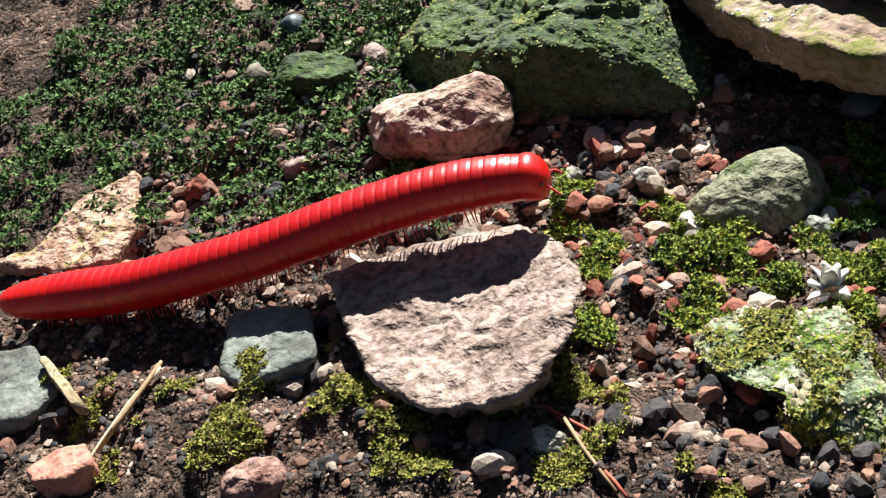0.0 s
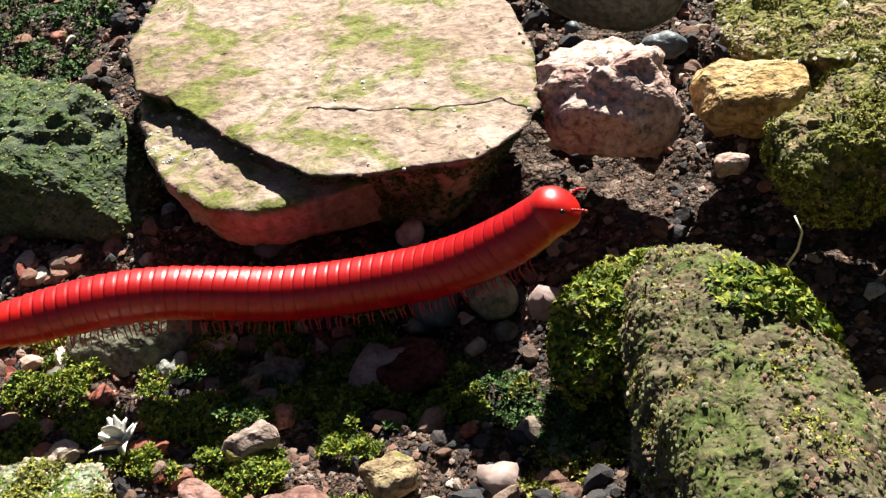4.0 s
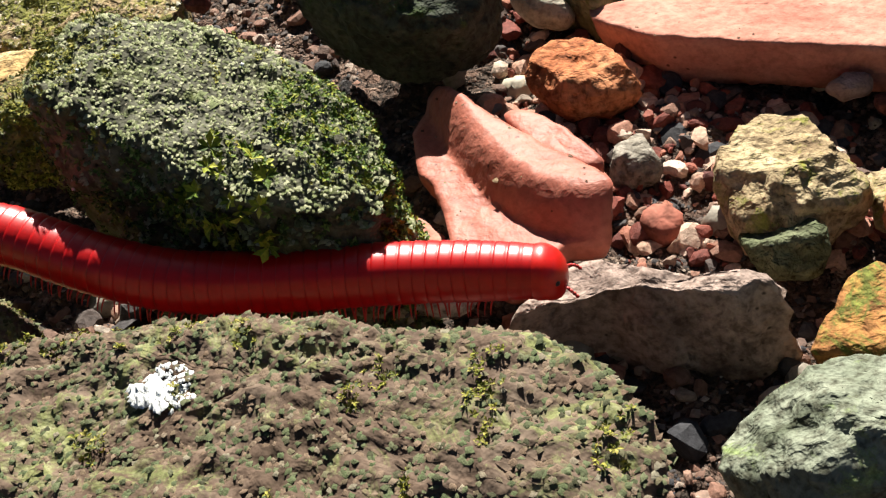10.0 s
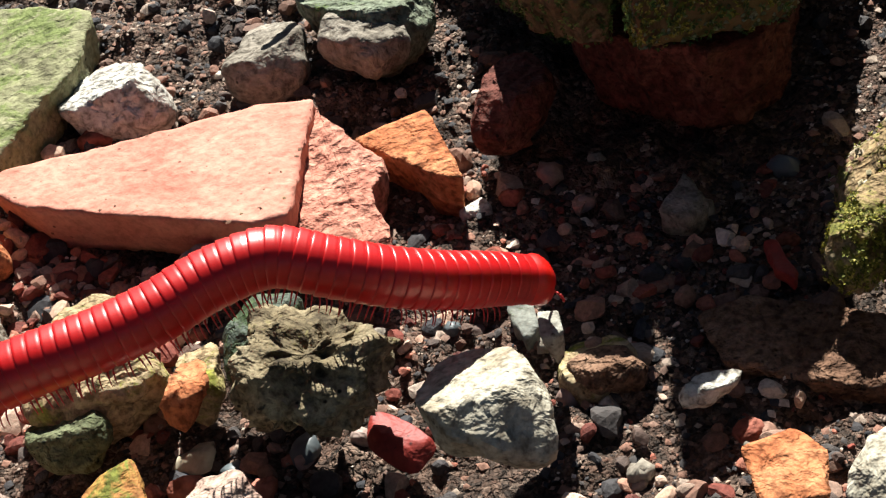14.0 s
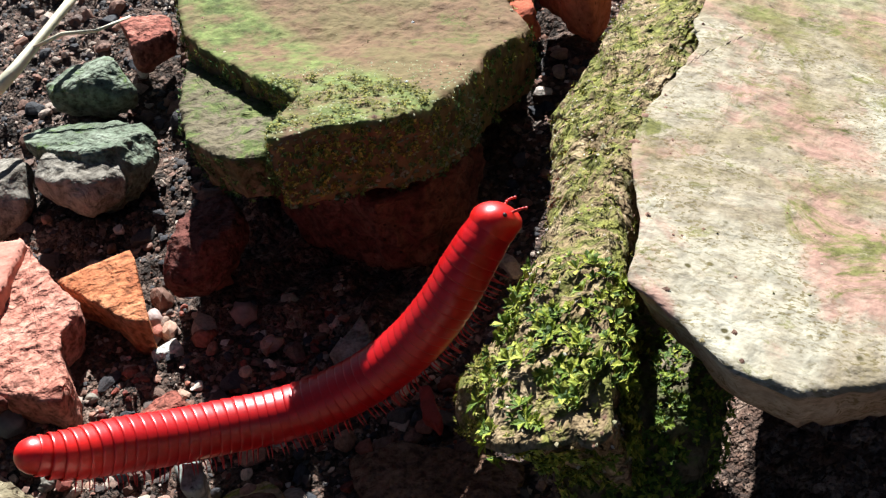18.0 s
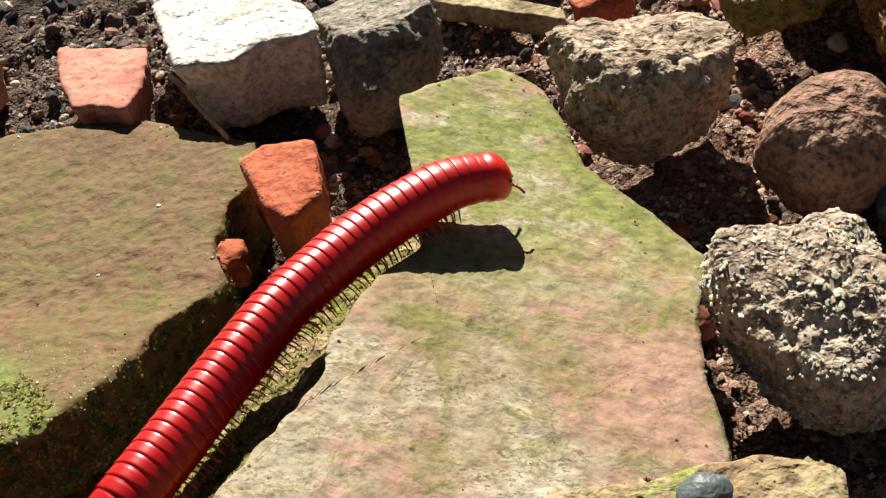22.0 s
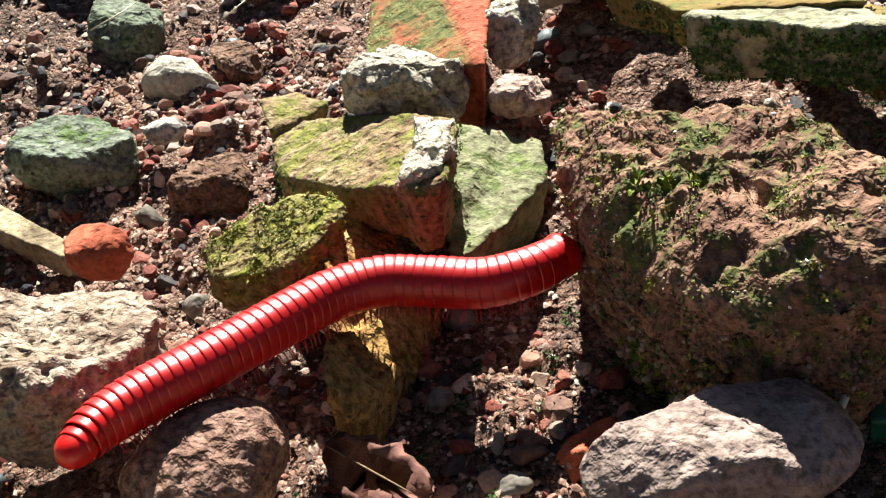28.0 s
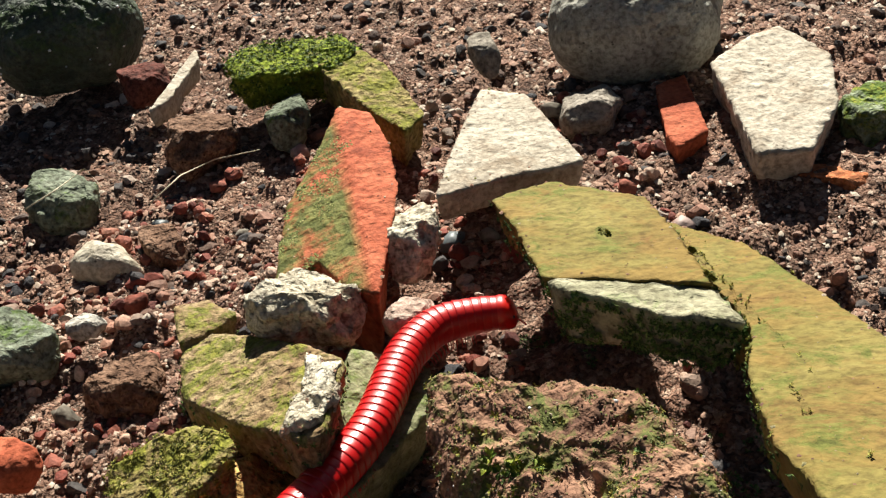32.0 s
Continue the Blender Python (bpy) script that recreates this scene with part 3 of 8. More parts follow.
def boulder(name, label, mat, centre, radii, bulge=0.8, rough=None, crown=True):
    """A loose rock: its greatest outline round a leaning axis by radii, and how far it bulges to both sides."""
    count_of[0] += 1
    seed = count_of[0]
    smooth = mat in SMOOTH
    pits = PITS.get(mat, 0)
    k = len(radii)
    PLANS.append([(centre[0] + 0.72 * r * math.cos(2 * math.pi * i / k), centre[1] + 0.72 * r * math.sin(2 * math.pi * i / k)) for i, r in enumerate(radii)])
    mean = sum(radii) / k
    if rough is None:
        rough = min(1.2, 0.15 + mean * 0.065) * (0.4 if smooth else 1.0)
    n = int(min(190, max(30, 2 * math.pi * mean / 0.74)))
    rows = int(min(90, max(15, n * 0.48)))
    c = Vector(centre)
    power = 0.9 if smooth else 0.72
    verts = []

    def radius(t):
        u = t * k
        i, f = int(u), u - int(u)
        p = [radii[(i + j) % k] for j in (-1, 0, 1, 2)]
        return 0.5 * (2 * p[1] + (p[2] - p[0]) * f + (2 * p[0] - 5 * p[1] + 4 * p[2] - p[3]) * f * f + (3 * p[1] - p[0] - 3 * p[2] + p[3]) * f ** 3)

    rim = [radius(i / n) for i in range(n)]
    rnd = random.Random(seed)
    cuts = []
    if crown and not smooth:
        cuts.append((Vector((rnd.uniform(-0.25, 0.25), rnd.uniform(0.0, 0.35), 1)).normalized(), mean * bulge * rnd.uniform(0.44, 0.58)))
    for _ in range(0 if smooth else 16):
        a, b = rnd.uniform(0, 6.283), rnd.uniform(0.2, 1.0)
        cuts.append((LEAN * math.cos(b) + (SIDE * math.cos(a) + RISE * math.sin(a)) * math.sin(b), mean * rnd.uniform(0.6, 0.85) * (bulge * math.cos(b) + 1.1 * math.sin(b))))
    for r in range(1, rows):
        lat = math.pi / 2 - math.pi * r / rows
        flat, up = math.cos(lat) ** power, math.sin(lat)
        up = math.copysign(abs(up) ** 0.9, up)
        for i in range(n):
            a = 2 * math.pi * i / n
            out = (SIDE * math.cos(a) + RISE * math.sin(a)) * rim[i] * flat + LEAN * (up * bulge * mean)
            for nrm, far in cuts:
                over = out.dot(nrm) - far
                if over > 0:
                    out = out - nrm * over * 0.95
            way = out.normalized()
            q = out * (1 + (0 if smooth else 0.09) * noise.noise(c / 9 + way * 1.7)) - way * 0.25 * rough
            q = q + way * rugged(c + out, seed, rough, pits * min(1, mean / 7))
            verts.append(q)
    m0, m1 = len(verts), len(verts) + 1
    verts += [sum(verts[:n], Vector()) / n, sum(verts[-n:], Vector()) / n]
    faces = ring_faces(n, rows - 1, m0, m1)
    ob = mesh_ob(name, [v * MM for v in verts], faces, MATS[mat])
    ob.location = c * MM
    return finish_stone(ob, label, mat)


# ---- ground ----
GX = [-150, -80, -40, 0, 50, 110, 150, 190, 235, 265, 300, 340, 400, 460]
GY = [-110, -60, 0, 60, 130]
GZ = [[10, 9, 6, 4, 0, -6, -12, -18, -20, -16, -11, -10, -6, -4],
      [8, 6, 1, -6, -8, -11, -16, -22, -23, -18, -11, -10, -8, -4],
      [8, 6, 2, -3, -4, -9, -13, -18, -21, -16, -11, -10, -8, -4],
      [8, 7, 4, 0, -2, -5, -9, -11, -12, -11, -10, -9, -4, 0],
      [8, 8, 6, 3, 2, 0, -4, -7, -8, -8, -7, -3, 4, 8]]


def soil_height(x, y):
    """Height of the soil in millimetres."""
    col = [float(np.interp(x, GX, row)) for row in GZ]
    z = float(np.interp(y, GY, col))
    q = Vector((x, y, 0))
    return z + 1.8 * noise.noise(q / 16) + 2.2 * noise.noise(q / 6.5) + 1.7 * (0.25 - abs(noise.noise(q / 4.0))) + 1.0 * noise.noise(q / 2.6)


def build_ground():
    far = [60000, 20000, 6000, 2000, 900, 600]
    xs = [-v for v in far] + list(np.arange(-215, 500, 1.4)) + far
    ys = [-v for v in far] + list(np.arange(-125, 150, 1.4)) + list(np.arange(150, 300, 2.6)) + far
    verts = [(x * MM, y * MM, soil_height(x, y) * MM) for y in ys for x in xs]
    w = len(xs)
    faces = [(j * w + i, j * w + i + 1, (j + 1) * w + i + 1, (j + 1) * w + i) for j in range(len(ys) - 1) for i in range(w - 1)]
    ob = mesh_ob("ground", verts, faces, SOIL)
    tagged(ob, "dark crumbly soil with fine grit", "ground", kind="structure")


def grains(name, label, mat, spots, parent=None, category="gravel", stuff=True, flat=0.75, detail=1):
    """Loose grains joined into one object: spots are (x, y, z, size) in millimetres."""
    base = bmesh.new()
    if detail:
        bmesh.ops.create_icosphere(base, subdivisions=detail, radius=1.0)
    else:
        six = [base.verts.new(v) for v in ((1, 0, 0), (0, 1, 0), (-1, 0, 0), (0, -1, 0), (0, 0, 1), (0, 0, -1))]
        for i in range(4):
            base.faces.new((six[i], six[(i + 1) % 4], six[4]))
        base.verts.index_update()
    unit = np.array([v.co[:] for v in base.verts])
    tris = np.array([[v.index for v in f.verts] for f in base.faces])
    base.free()
    rng = np.random.default_rng(len(spots))
    s = np.array(spots)
    n, k = len(s), len(unit)
    if detail > 1:
        shape = np.repeat(unit[None] * 1.25, n, 0)
        for _ in range(7):
            way = rng.normal(size=(n, 1, 3))
            way /= np.linalg.norm(way, axis=2, keepdims=True)
            over = np.maximum(0, (shape * way).sum(2, keepdims=True) - rng.uniform(0.55, 0.9, (n, 1, 1)))
            shape = shape - way * over
        shape = shape * (1 + rng.uniform(-0.05, 0.05, (n, k, 1))) * rng.uniform(0.65, 1.2, (n, 1, 3))
    else:
        shape = unit[None] * (1 + rng.uniform(-0.3, 0.25, (n, k, 1))) * rng.uniform(0.65, 1.2, (n, 1, 3))
    ang = rng.uniform(0, 2 * math.pi, n)
    ca, sa = np.cos(ang)[:, None], np.sin(ang)[:, None]
    x, y, z = shape[..., 0] * ca - shape[..., 1] * sa, shape[..., 0] * sa + shape[..., 1] * ca, shape[..., 2] * flat
    v = np.stack([x, y, z], -1) * s[:, None, 3:4] + s[:, None, :3]
    f = (tris[None] + (np.arange(n) * k)[:, None, None]).reshape(-1, 3)
    me = bpy.data.meshes.new(name)
    me.from_pydata((v.reshape(-1, 3) * MM).tolist(), [], f.tolist())
    me.materials.append(mat)
    me.polygons.foreach_set("use_smooth", [detail < 2] * len(me.polygons))
    ob = new(name, me)
    if parent:
        ob.parent = parent
        ob.matrix_parent_inverse = Matrix.Translation(-parent.location)
    return tagged(ob, label, "" if parent else category, kind="stuff" if stuff else "")


def tufts(name, label, mat, spots, parent=None, leaves=5, size=0.8, lift=0.8, category="moss"):
    """Small moss rosettes joined into one object: spots are (place, normal) in metres."""
    rnd = random.Random(len(spots) + int(size * 100))
    verts, faces = [], []
    for p, nrm in spots:
        side = nrm.orthogonal().normalized()
        other = nrm.cross(side)
        turn = rnd.uniform(0, 6.28)
        s = size * rnd.uniform(0.6, 1.4) * MM
        stem = p + nrm * (s * rnd.uniform(0.1, 0.9))
        for k in range(leaves):
            a = turn + 6.283 * k / leaves + rnd.uniform(-0.4, 0.4)
            way = side * math.cos(a) + other * math.sin(a)
            across = nrm.cross(way)
            up = lift * rnd.uniform(0.3, 1.3)
            mid = stem + way * (s * 0.55) + nrm * (s * up * 0.7)
            tip = stem + way * (s * 1.1) + nrm * (s * up * 0.8)
            w = across * (s * rnd.uniform(0.22, 0.38))
            o = len(verts)
            verts += [stem, mid - w, tip, mid + w, mid - nrm * (s * 0.12)]
            faces += [(o, o + 1, o + 4), (o + 1, o + 2, o + 4), (o + 2, o + 3, o + 4), (o + 3, o, o + 4)]
    ob = mesh_ob(name, verts, faces, mat, smooth=False)
    if parent:
        ob.parent = parent
        ob.matrix_parent_inverse = Matrix.Translation(-parent.location)
    return tagged(ob, label, "" if parent else category, kind="stuff")


def spots_on(ob, count, seed=0, near=None, reach=None, up=0.2, patchy=0.0, most=2.0):
    """Places on the upper side of a stone, at random; near and reach (millimetres) keep to one patch."""
    rnd = random.Random(seed)
    me, loc = ob.data, ob.location
    polys = [p for p in me.polygons if up < p.normal.z < most]
    if near:
        nx, ny = near
        polys = [p for p in polys if math.hypot((p.center.x + loc.x) / MM - nx, (p.center.y + loc.y) / MM - ny) < reach]
    if patchy:
        polys = [p for p in polys if noise.noise((p.center + loc) / MM / 5.0) > patchy]
    if not polys:
        return []
    cum, tot = [], 0.0
    for p in polys:
        tot += p.area
        cum.append(tot)
    out = []
    for p in rnd.choices(polys, cum_weights=cum, k=count):
        vs = [me.vertices[i].co for i in p.vertices]
        a, b = rnd.random(), rnd.random()
        if a + b > 1:
            a, b = 1 - a, 1 - b
        out.append((vs[0] + (vs[1] - vs[0]) * a + (vs[2] - vs[0]) * b + loc, p.normal.copy()))
    return out


# ---- stones, shards and tiles ----
boulder("rock", "pinkish white porous rock lying among gravel", "pinkpale", (-70.1, -51.7, 10.0), [11.0, 10.0, 8.3, 6.3, 5.7, 6.6, 9.6, 11.0, 9.6, 7.3, 6.4, 6.9, 7.3, 8.9])
slab("flat_stone", "pale flat stone with a chipped, sunlit edge", "pinkflat", [(-76.3, -82.4), (-71.6, -80.2), (-63.3, -77.3), (-52.1, -75.2), (-45.1, -81.5), (-41.9, -86.2), (-41.2, -94.7), (-42.9, -99.8), (-44.7, -103.9), (-52.6, -104.8), (-56.6, -104.3), (-63.2, -100.8), (-68.4, -93.9)], (11.0, 0.0, 0.0), 3.5, 0, 0.9, under=0.75, relief=lambda x, y: 1.6 * math.exp(-((x + 44.5) / 5) ** 2) - 0.02 * (y + 90))
slab("slate_chip", "small grey slate chip lying flat on gravel", "grey", [(-85.5, -97.1), (-81.4, -100.2), (-72.6, -95.6), (-77.0, -87.2), (-87.5, -87.3)], (10.0, -0.000, -0.000), 4, 0, .4)
slab("slate_chip", "dark grey slate chip half buried in soil", "grey", [(-125.7, -97.5), (-116.8, -107.7), (-109.1, -105.9), (-106.5, -101.4), (-114.8, -93.7), (-119.9, -94.6)], (11.0, -0.000, -0.000), 4, 0, .5)
slab("wood_chip", "narrow grey splinter of weathered wood", "drywood", [(-100.6, -105.5), (-99.3, -104.9), (-110.4, -96.6), (-111.3, -97.1)], (12.5, -0.000, -0.000), 10.5, 0, .15)
slab("bark_flake", "pinkish tan flake of crumbling bark with moss", "barktan", [(-134.6, -76.2), (-124.7, -78.6), (-111.7, -77.1), (-111.7, -67.8), (-118.3, -57.1), (-125.7, -62.8), (-128.5, -72.5)], (10.0, -0.000, -0.000), 3, 0, 1.0)
boulder("boulder", "dark green weathered boulder with a mossy skin", "greenmoss", (-60.3, -30.6, 6.6), [20.6, 16.2, 12.8, 12.3, 14.4, 19.7, 25.2, 20.5, 17.8, 15.3, 15.4, 16.1, 19.1, 27.6])
boulder("round_stone", "smooth egg-shaped olive stone on moss", "olive", (-27.4, -62.3, -1.1), [7.7, 9.2, 9.8, 8.0, 6.7, 6.4, 6.5, 8.4, 8.0, 7.9, 7.8, 6.9, 6.6, 6.8])
boulder("rock", "grey-green lichen-covered rock with yellow moss", "lichen", (-19.7, -95.4, 2.8), [10.4, 9.1, 9.3, 10.9, 10.5, 12.3, 11.1, 3.4, 1.9, 1.6, 2.6, 10.9, 13.7, 13.3])
boulder("pebble", "small round pinkish pebble on moss", "pinkgrey", (-88.0, -30.0, 7.0), [2.5, 2.4, 2.2, 2.4, 2.8, 3.0, 2.7, 2.3, 1.9, 2.0, 2.6, 2.7, 3.2, 2.8])
boulder("stone", "small white stone among reddish gravel", "white", (-43.7, -104.5, 6.1), [2.6, 2.2, 1.7, 1.6, 1.9, 2.0, 2.4, 2.7, 2.7, 2.1, 1.9, 1.7, 1.8, 2.5])
slab("tile_shard", "pink terracotta shard lying flat in soil", "terrapale", [(-100.1, -116.7), (-94.9, -116.2), (-93.6, -113.0), (-95.3, -110.7), (-99.8, -112.0), (-102.1, -114.8)], (13.0, -0.000, -0.000), 7, 0, .4)
boulder("stone", "reddish weathered stone sitting in soil", "redgrey", (-74.0, -112.4, 9.0), [4.0, 3.5, 3.2, 2.6, 2.5, 2.9, 3.4, 3.7, 4.0, 3.3, 2.6, 2.5, 3.1, 4.0])
boulder("stone", "rough brown stone sitting in gravel", "redgrey", (-52.2, -109.1, 5.9), [3.2, 3.0, 2.6, 2.1, 2.0, 2.2, 2.2, 2.9, 2.5, 2.1, 2.0, 1.6, 1.6, 2.0])
boulder("rock", "flat mossy green rock in the shade", "greenmoss", (-96.6, -34.5, 8.0), [7.0, 6.5, 5.1, 4.2, 4.3, 5.5, 6.1, 6.9, 5.9, 5.2, 4.3, 4.2, 5.1, 5.9])
boulder("pebble", "smooth blue-grey pebble on dark soil", "bluegrey", (10.9, -51.6, -3.0), [3.1, 3.1, 3.4, 3.4, 3.4, 3.4, 3.1, 2.9, 3.0, 2.8, 3.1, 3.1, 3.5, 3.4])
boulder("pebble", "smooth olive brown pebble on dark soil", "olive", (18.2, -50.4, -3.1), [3.2, 3.0, 3.0, 3.0, 3.0, 3.4, 3.4, 3.1, 3.1, 2.7, 3.0, 2.7, 3.1, 3.3])
boulder("stone", "dark red angular stone on black soil", "darkred", (10.9, -61.7, -4.2), [4.9, 4.1, 3.9, 4.5, 5.2, 6.2, 5.2, 4.1, 3.9, 4.5, 5.4, 4.3, 3.8, 4.2])
boulder("stone", "rough tan stone with a mossy side", "tan", (16.0, -80.5, 0.1), [3.2, 3.0, 2.8, 2.7, 3.2, 2.7, 2.9, 3.2, 2.9, 3.0, 2.8, 3.2, 2.8, 3.1])
boulder("stone", "reddish brown wedge of stone", "redgrey", (-3.2, -87.0, 1.9), [2.4, 2.2, 1.9, 1.9, 2.3, 3.5, 3.3, 2.4, 2.2, 2.0, 2.3, 2.8, 3.1, 3.5])
boulder("stone", "grey and red rough stone in moss", "redgrey", (7.1, -87.4, 2.0), [4.7, 4.8, 3.8, 2.7, 2.5, 2.8, 3.2, 4.0, 5.6, 3.7, 2.8, 2.7, 3.2, 4.1])
boulder("stone", "small tan stone in yellow moss", "tan", (-3.1, -78.5, 0.0), [2.0, 2.5, 1.8, 1.6, 1.5, 1.3, 1.3, 1.7, 2.0, 1.9, 1.5, 1.2, 1.3, 1.7])
slab("flagstone", "large sunlit flagstone with yellow-green algae stains", "flag", [(-37.5, -27.8), (-31.6, -29.6), (-23.4, -35.1), (-16.1, -40.6), (-7.1, -45.5), (0.4, -49.8), (7.7, -48.6), (13.9, -46.2), (19.1, -44.7), (22.0, -39.6), (23.3, -32.4), (18.0, -16.1), (9.8, -0.3), (-3.2, 13.4), (-42.3, 15.9), (-52.5, 4.9), (-48.1, -12.9)], (13.2, -0.070, -0.133), -4, 0, .5, under=0.9)
slab("ledge_stone", "broken pinkish ledge under the flagstone edge", "flag", [(-36.4, -31.4), (-28.8, -41.3), (-23.2, -47.1), (-14.7, -52.4), (-6.6, -52.6), (-0.6, -49.4), (5.6, -44.6), (-4.9, -39.5), (-17.7, -31.7), (-31.3, -24.5), (-42.1, -21.4)], (12.6, -0.07, -0.133), None, 7, .9, under=0.3)
boulder("rock", "pink porous rock with deep weathered pits", "pinkrock", (31.0, -24.8, 9.4), [6.7, 6.2, 5.9, 6.7, 8.5, 10.4, 10.4, 9.8, 9.5, 10.1, 9.4, 9.4, 11.0, 9.4])
boulder("rock", "grainy orange-tan rock in the sun", "tanorange", (46.6, -23.6, 5.9), [7.6, 7.7, 6.2, 5.2, 5.4, 6.0, 6.8, 7.3, 6.6, 5.8, 4.9, 5.2, 5.9, 6.3])
boulder("pebble", "pale pinkish pebble beside the mossy boulder", "pinkpale", (45.7, -34.7, 4.0), [2.2, 2.2, 1.7, 1.7, 1.7, 1.7, 2.2, 2.2, 2.1, 2.3, 1.7, 1.6, 1.9, 2.1])
slab("mossy_slab", "tan slab covered in yellow-green moss", "mossyellow", [(43.9, -16.6), (53.8, -19.9), (64.1, -20.9), (72.9, -17.1), (73.7, -8.8), (67.2, -2.8), (55.5, 4.5), (41.5, 3.7), (40.0, -4.5)], (8.0, -0.000, -0.000), -6, 0, 1.2)
boulder("stone", "smooth olive grey stone in the shade", "olive", (23.2, 5.5, 6.2), [11.7, 10.6, 7.7, 6.4, 6.6, 8.5, 11.7, 11.1, 7.8, 6.0, 5.8, 6.5, 8.5, 10.8])
boulder("pebble", "dark blue-grey slate pebble", "bluegrey", (33.4, -8.3, 4.0), [3.4, 2.7, 2.2, 2.1, 1.8, 1.9, 2.6, 3.3, 2.6, 2.2, 1.9, 2.0, 2.3, 2.5])
boulder("tile_shard", "dark red tile shard on a mossy slab", "darkred", (78.6, -20.6, 12.1), [1.9, 1.3, 1.1, 1.2, 1.4, 2.4, 2.3, 1.6, 1.5, 1.6, 2.0, 2.1, 3.0, 3.0])
slab("mossy_rock", "round mossy rock with bright green tufts", "mossrock", [(42.9, -74.6), (41.4, -66.8), (42.8, -60.1), (47.3, -59.0), (53.0, -63.2), (58.9, -71.5), (63.6, -80.8), (65.9, -88.8), (66.8, -95.7), (67.6, -101.9), (64.9, -105.5), (58.3, -104.7), (53.7, -100.0), (48.3, -88.8), (44.8, -80.3)], (22.0, 0.0, -0.22), -8, 0, 1.5, under=-0.05, drop=4.0)
boulder("mossy_rock", "low hummock of leafy moss beside a round rock", "mossrock", (36.5, -57.5, 0.5), [6.0, 6.5, 8.0, 9.0, 8.0, 6.5, 6.0, 6.5, 8.0, 9.5, 9.0, 7.5, 6.5, 6.0], bulge=.9, rough=1.2)
slab("mossy_rock", "brown-green mossy lump beside a larger slab", "mossbrown", [(59.7, -80.3), (60.9, -75.4), (65.7, -74.2), (68.8, -72.0), (72.1, -75.5), (75.4, -79.5), (74.8, -82.8), (71.3, -85.2), (71.8, -92.5), (71.5, -96.6), (65.4, -96.9), (62.0, -94.3), (60.7, -86.9)], (13.9, 0.0, -0.25), -8, 0, 1.5, under=-0.05, drop=3.0)
slab("mossy_slab", "long rough slab covered with brown-green moss", "mossbrown", [(78.5, -112.0), (108.9, -114.6), (139.0, -113.4), (141.5, -106.4), (139.1, -100.8), (134.0, -95.3), (128.2, -93.9), (124.3, -92.9), (115.6, -91.1), (108.7, -89.9), (103.1, -89.0), (95.8, -88.6), (84.0, -89.3), (75.7, -90.2), (71.2, -96.6)], (20.0, -0.000, -0.000), -8, 0, 1.6, drop=2.0)
slab("mossy_boulder", "large grey-green mossy boulder with a dark shaded face", "mossshade", [(76.5, -61.6), (83.5, -65.2), (88.9, -67.7), (93.5, -69.5), (98.1, -72.1), (102.4, -73.2), (106.5, -73.0), (110.2, -71.2), (112.3, -66.8), (112.1, -61.5), (109.1, -56.9), (103.9, -52.3), (97.0, -48.7), (90.3, -47.0), (84.9, -47.1), (80.3, -48.0), (76.3, -52.6)], (22.1, -0.347, 0.055), -10, 0, 1.4, under=0.02, drop=1.2)
boulder("boulder", "dark grey boulder with a mossy crown", "darkboulder", (104.8, -17.5, 6.5), [15.3, 17.1, 12.8, 11.2, 12.0, 14.0, 14.9, 13.8, 11.3, 9.9, 10.5, 11.7, 14.2, 15.8])
def pot_curve(x, y):
    """The curved wall of the broken pot, rising from the flat of the shard."""
    u = x - 108.8
    d = (y + 32.1 + 2.5 * u - 0.055 * u * u) / math.hypot(1, 2.5 - 0.11 * u)
    return 4.6 * (1 - (1 - min(1.0, max(0.0, d / 4.8))) ** 2) - 0.18 * max(0.0, d - 4.8)


slab("tile_shard", "broken pink terracotta shard lying among stones", "terrapot", [(108.8, -30.5), (111.5, -31.5), (117.9, -39.0), (124.4, -45.5), (131.6, -52.5), (134.3, -56.6), (132.9, -60.8), (128.4, -61.0), (126.5, -65.0), (124.2, -67.0), (121.7, -67.1), (115.6, -60.0), (111.8, -48.0), (109.4, -44.7), (107.3, -36.0)], (-3.0, 0.0, -0.03), None, 3.5, .2, relief=pot_curve)
slab("tile_shard", "flat terracotta flake behind a curved shard", "terrapot", [(119.9, -39.0), (121.3, -37.8), (124.6, -39.2), (129.1, -44.5), (133.2, -50.5), (131.5, -51.2), (124.6, -46.6)], (-0.5, 0.0, 0.0), None, 4, .3)
slab("tile_shard", "small pink terracotta shard wedged under stones", "terra", [(107.1, -55.2), (112.9, -57.8), (113.0, -54.0), (109.4, -49.6), (106.8, -52.2)], (-6.0, -0.000, -0.000), -11, 0, .3)
boulder("rock", "speckled grey-white rock in the gravel", "white", (114.3, -64.7, -3.6), [2.8, 2.3, 2.1, 2.2, 3.0, 4.0, 3.8, 4.5, 5.3, 3.9, 3.7, 4.0, 5.0, 4.9])
boulder("stone", "rough orange brick fragment with worn edges", "orange", (128.6, -23.8, -6.8), [5.5, 4.6, 4.5, 4.8, 6.6, 7.4, 7.7, 7.6, 6.6, 6.3, 6.4, 6.6, 7.6, 8.4])
boulder("pebble", "pale tan pebble beside the terracotta plate", "palepeb", (122.2, -6.9, -5.9), [2.9, 2.2, 2.2, 2.6, 3.5, 5.2, 5.1, 4.0, 3.2, 3.1, 3.3, 3.6, 5.2, 5.4])
boulder("stone", "grey wedge-shaped stone with a pale tip", "greystone", (134.7, -37.8, -10.7), [3.0, 2.6, 2.8, 3.9, 3.4, 2.9, 2.6, 2.7, 3.6, 4.7, 4.4, 4.2, 4.5, 3.9])
